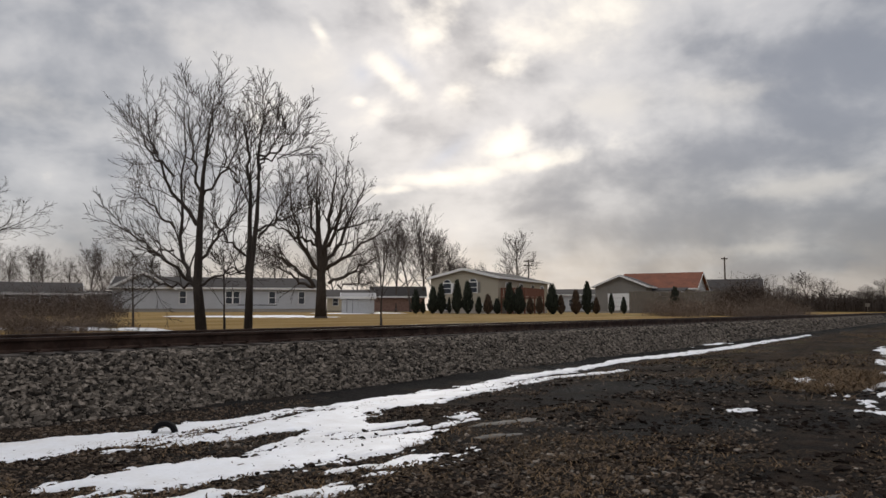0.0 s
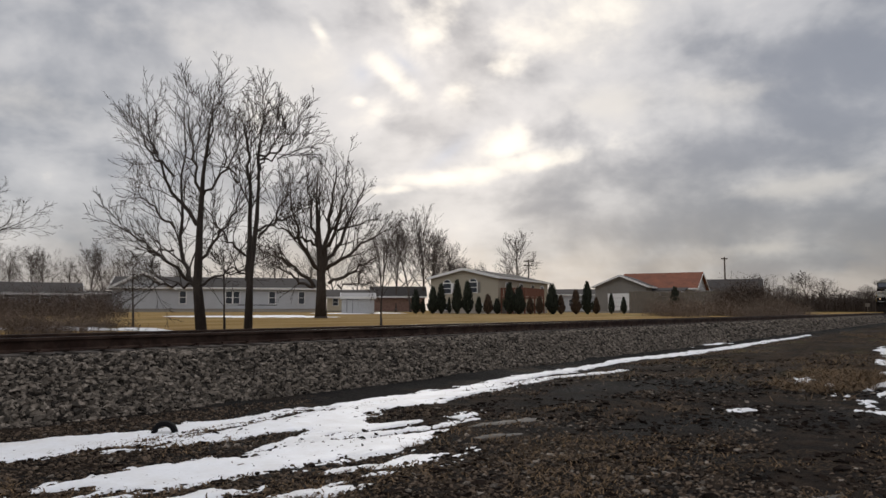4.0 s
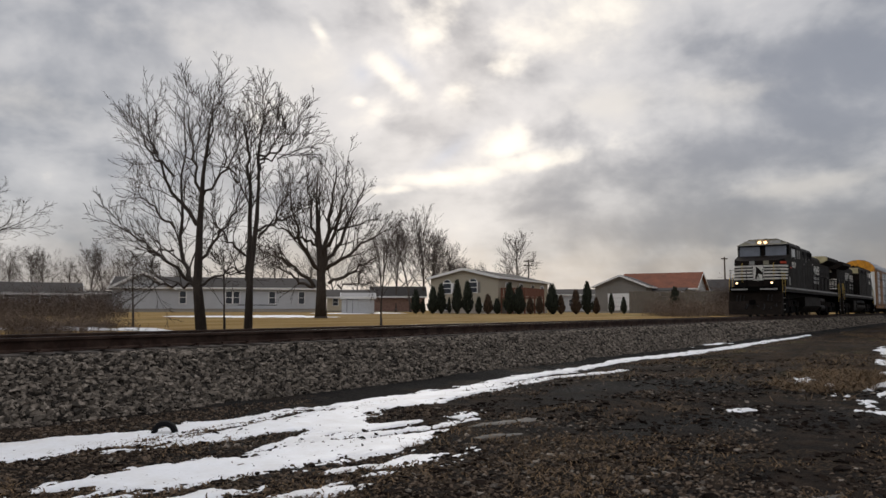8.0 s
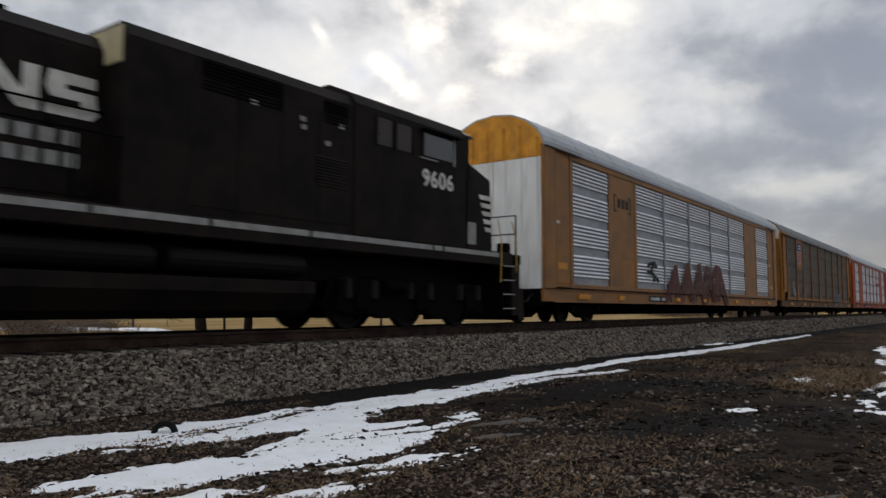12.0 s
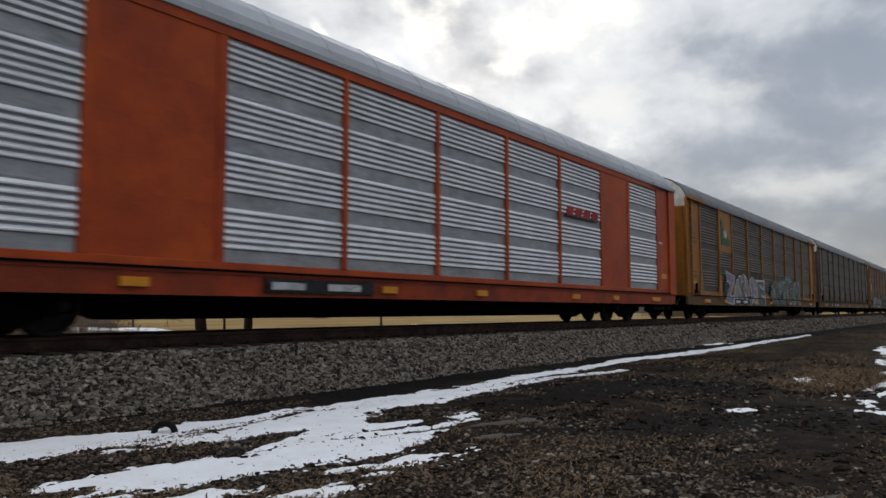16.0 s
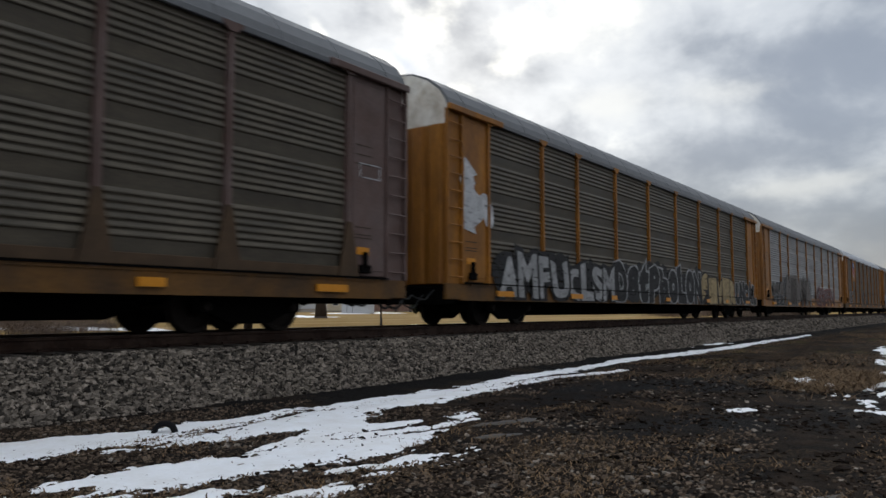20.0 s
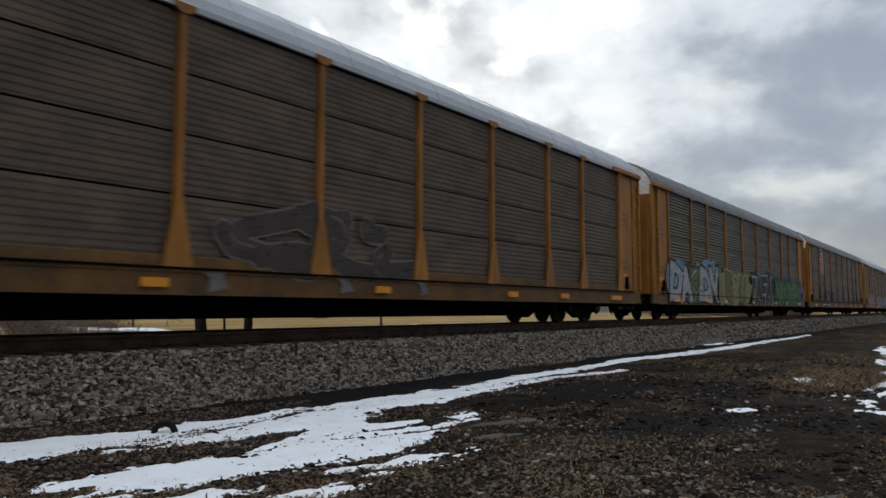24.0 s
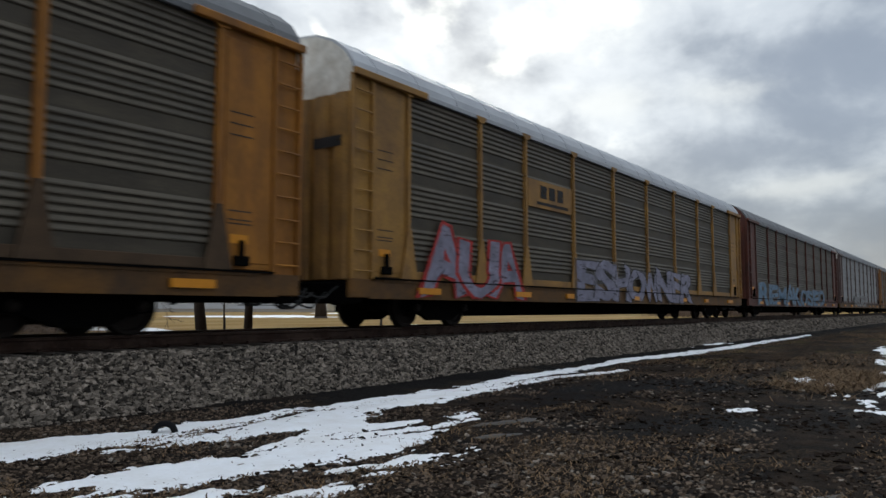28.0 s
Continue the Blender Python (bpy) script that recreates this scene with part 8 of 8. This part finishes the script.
rb = random.Random(3)
brush("tangle of dry brown brush beside the railway", [(19.6 - i * 0.5, rb.uniform(66, 92), 2.6, 2.0, rb.uniform(1.3, 2.9), 130, 0.013) for i in range(20)], brush_mat, 300)
brush("dry brown weeds at the edge of the lawn", [(68 - i * 0.36 + rb.uniform(-0.3, 0.3), rb.uniform(21, 30), 1.0, 1.2, rb.uniform(0.3, 0.85), 60, 0.005) for i in range(20)], brush_mat, 330)
brush("large dark leafless thicket beside the fence", [(14.0, 98, 2.2, 2.0, 4.9, 620, 0.028), (13.3, 96, 2.2, 2.0, 4.2, 560, 0.028), (14.8, 100, 2.2, 2.0, 4.2, 480, 0.026), (12.7, 95, 2.4, 1.8, 1.8, 220, 0.016)], dark_brush, 142)
brush("dark leafless bushes before the grey house", [(68.5 - i * 0.5, rb.uniform(40, 66), 2.0, 1.6, rb.uniform(0.8, 2.3), 75, 0.014) for i in range(18)], dark_brush, 350)
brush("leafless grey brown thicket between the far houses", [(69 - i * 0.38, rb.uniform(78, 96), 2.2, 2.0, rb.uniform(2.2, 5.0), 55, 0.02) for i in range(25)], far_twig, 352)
brush("dark weeds in the hollow beyond the track", [(66.5 - i * 0.6, rb.uniform(19, 26), 0.9, 0.9, rb.uniform(0.3, 0.75), 80, 0.005) for i in range(13)], dark_brush, 351)

# old snow left on the lawn
lawn_spots = ((30.5, 38.6, 1.9, 4.2, 0.5), (33.4, 36.5, 1.5, 3.0, 0.6), (36, 40, 1.2, 2.5, 0.5), (58, 54, 4.5, 3.0, 0.7), (66, 56, 4.0, 2.5, 0.7), (11.5, 22.5, 0.8, 2.0, 0.3), (9.8, 24.5, 0.7, 1.8, 0.2), (12.6, 20.2, 0.5, 1.0, 0.3),
              (143, 34.5, 9.0, 1.6, 0.1))
lv, lf, lbase = [], [], 0
for xc, yc, rx, ry, turn in lawn_spots:
    step = 0.09 if xc < 20 else (0.16 if xc < 45 else 0.35)
    R = max(rx, ry) * 1.3
    X, Y = np.meshgrid(np.arange(xc - R, xc + R, step), np.arange(yc - R, yc + R, step), indexing="ij")
    c_, s_ = math.cos(turn), math.sin(turn)
    dd = 1 - np.sqrt((((X - xc) * c_ + (Y - yc) * s_) / rx) ** 2 + ((-(X - xc) * s_ + (Y - yc) * c_) / ry) ** 2)
    dd = dd + (soft_noise(X * 0.9, Y * 0.9, 17, 4) - 0.5) * 1.3 - 0.1
    Z = ground_height(X, Y) + np.clip(dd * 0.12, -0.02, 0.06) + 0.01
    keep = np.maximum.reduce([dd[:-1, :-1], dd[1:, :-1], dd[1:, 1:], dd[:-1, 1:]]) > 0
    i_ = np.arange(X.size).reshape(X.shape)
    f = np.stack([i_[:-1, :-1], i_[1:, :-1], i_[1:, 1:], i_[:-1, 1:]], -1)[keep]
    used, inv = np.unique(f, return_inverse=True)
    lv.append(np.stack([X, Y, Z], -1).reshape(-1, 3)[used])
    lf.append(inv.reshape(-1, 4) + lbase)
    lbase += len(used)
tagged(new("lawn_snow", raw_mesh("lawn_snow", np.vstack(lv), np.vstack(lf), snow_mat, True)), "thin strips of old snow left on the brown lawn", "snow", kind="stuff")

# dirty slush melting on the soil
slush_mat = material("dirty_slush", (0.062, 0.057, 0.052), 0.7, vary=0.3, grain=9, fine=50, bump=0.3, second=(0.05, 0.045, 0.04), second_amount=0.5, second_scale=5, second_edge=0.3)
uv_, uf_, ub_ = [], [], 0
for xc, yc, rx, ry, turn in ((7.45, 4.45, 0.62, 0.11, -0.35), (6.55, 4.05, 0.3, 0.07, -0.3), (5.5, 1.1, 0.4, 0.07, -0.5)):
    X, Y = np.meshgrid(np.arange(xc - 1.0, xc + 1.0, 0.035), np.arange(yc - 0.7, yc + 0.7, 0.03), indexing="ij")
    c_, s_ = math.cos(turn), math.sin(turn)
    dd = 1 - np.sqrt((((X - xc) * c_ + (Y - yc) * s_) / rx) ** 2 + ((-(X - xc) * s_ + (Y - yc) * c_) / ry) ** 2)
    dd = dd + (soft_noise(X * 5, Y * 9, 19, 4) - 0.5) * 1.6 - 0.1
    Z = ground_height(X, Y) + np.clip(dd * 0.02, -0.01, 0.012) + 0.004
    keep = np.maximum.reduce([dd[:-1, :-1], dd[1:, :-1], dd[1:, 1:], dd[:-1, 1:]]) > 0
    i_ = np.arange(X.size).reshape(X.shape)
    f = np.stack([i_[:-1, :-1], i_[1:, :-1], i_[1:, 1:], i_[:-1, 1:]], -1)[keep]
    used, inv = np.unique(f, return_inverse=True)
    uv_.append(np.stack([X, Y, Z], -1).reshape(-1, 3)[used])
    uf_.append(inv.reshape(-1, 4) + ub_)
    ub_ += len(used)
tagged(new("slush", raw_mesh("slush", np.vstack(uv_), np.vstack(uf_), slush_mat, True)), "thin grey slush melting into the dark soil", "slush", kind="stuff")

# small white board beside the line in the distance
sign = thing("trackside_sign", "small pale board on a post beside the railway", "sign", pose(159.8, 17.8, 0.1, 0, 0, 0))
part("post", Shape().box(-0.05, 0.05, -0.05, 0.05, -0.6, 1.1), fence_wood, sign)
part("panel", Shape().box(-0.1, -0.05, -0.4, 0.4, 0.95, 1.55, 0.02), fence_wood, sign)

# old tyre half sunk in the snow
tyre = Shape()
tyre.lathe([(-0.09, 0.20), (-0.10, 0.26), (-0.08, 0.31), (0.0, 0.325), (0.08, 0.31), (0.10, 0.26), (0.09, 0.20), (-0.09, 0.20)], (0, 0, 0), 1, 28)
rubber = material("old_rubber", (0.008, 0.008, 0.0085), 0.8, vary=0.3, gloss=0.08)
single("old_tyre", tyre, rubber, "black rubber tyre piece half buried in snow", "tyre", Matrix.Translation((4.74, 7.0, -0.92)) @ pose(0, 0, 0, 0, 0, -50) @ Matrix.Diagonal((0.42, 0.45, 0.42, 1)))


# ---- what moves ----
def motions():
    times = [0, 3, 6, 9, 12, 15, 18, 21, 24, 28]
    slack = (-0.1, -0.08, -0.05, 0.1, 0.2, 0.26, 0.24, 0.15, 0.0, -0.06, -0.15, -0.15, -0.1, -0.1, -0.1)
    for k, car in enumerate(cars):
        walk(car, [(t, pose(FIRST_CAR + k * CAR_PITCH + slack[k] - progress(t), TRACK_Y, 0)) for t in times])
    walk(lead, [(t, pose(FIRST_CAR - 46.1 - progress(t), TRACK_Y, 0)) for t in times])
    walk(trailing, [(t, pose(FIRST_CAR - 0.6 - progress(t), TRACK_Y, 0, 0, 0, 180)) for t in times])
    # wheels: one row a frame, each wheel turning as far as it rolls; wheels at the same place on their truck share the turn
    turned = {}
    for w, key, at, r in WHEELSETS:
        if key in turned:
            src = turned[key].animation_data
            w.rotation_mode = "QUATERNION"
            w.animation_data_create()
            w.animation_data.action = src.action
            w.animation_data.action_slot = src.action_slot
            continue
        rows = []
        for f in range(841):
            t = f / FPS
            rows.append((t, pose(*at, 0, math.degrees((progress(t) + 330) / r) % 360, 0)))
        walk(w, rows)
        turned[key] = w


motions()
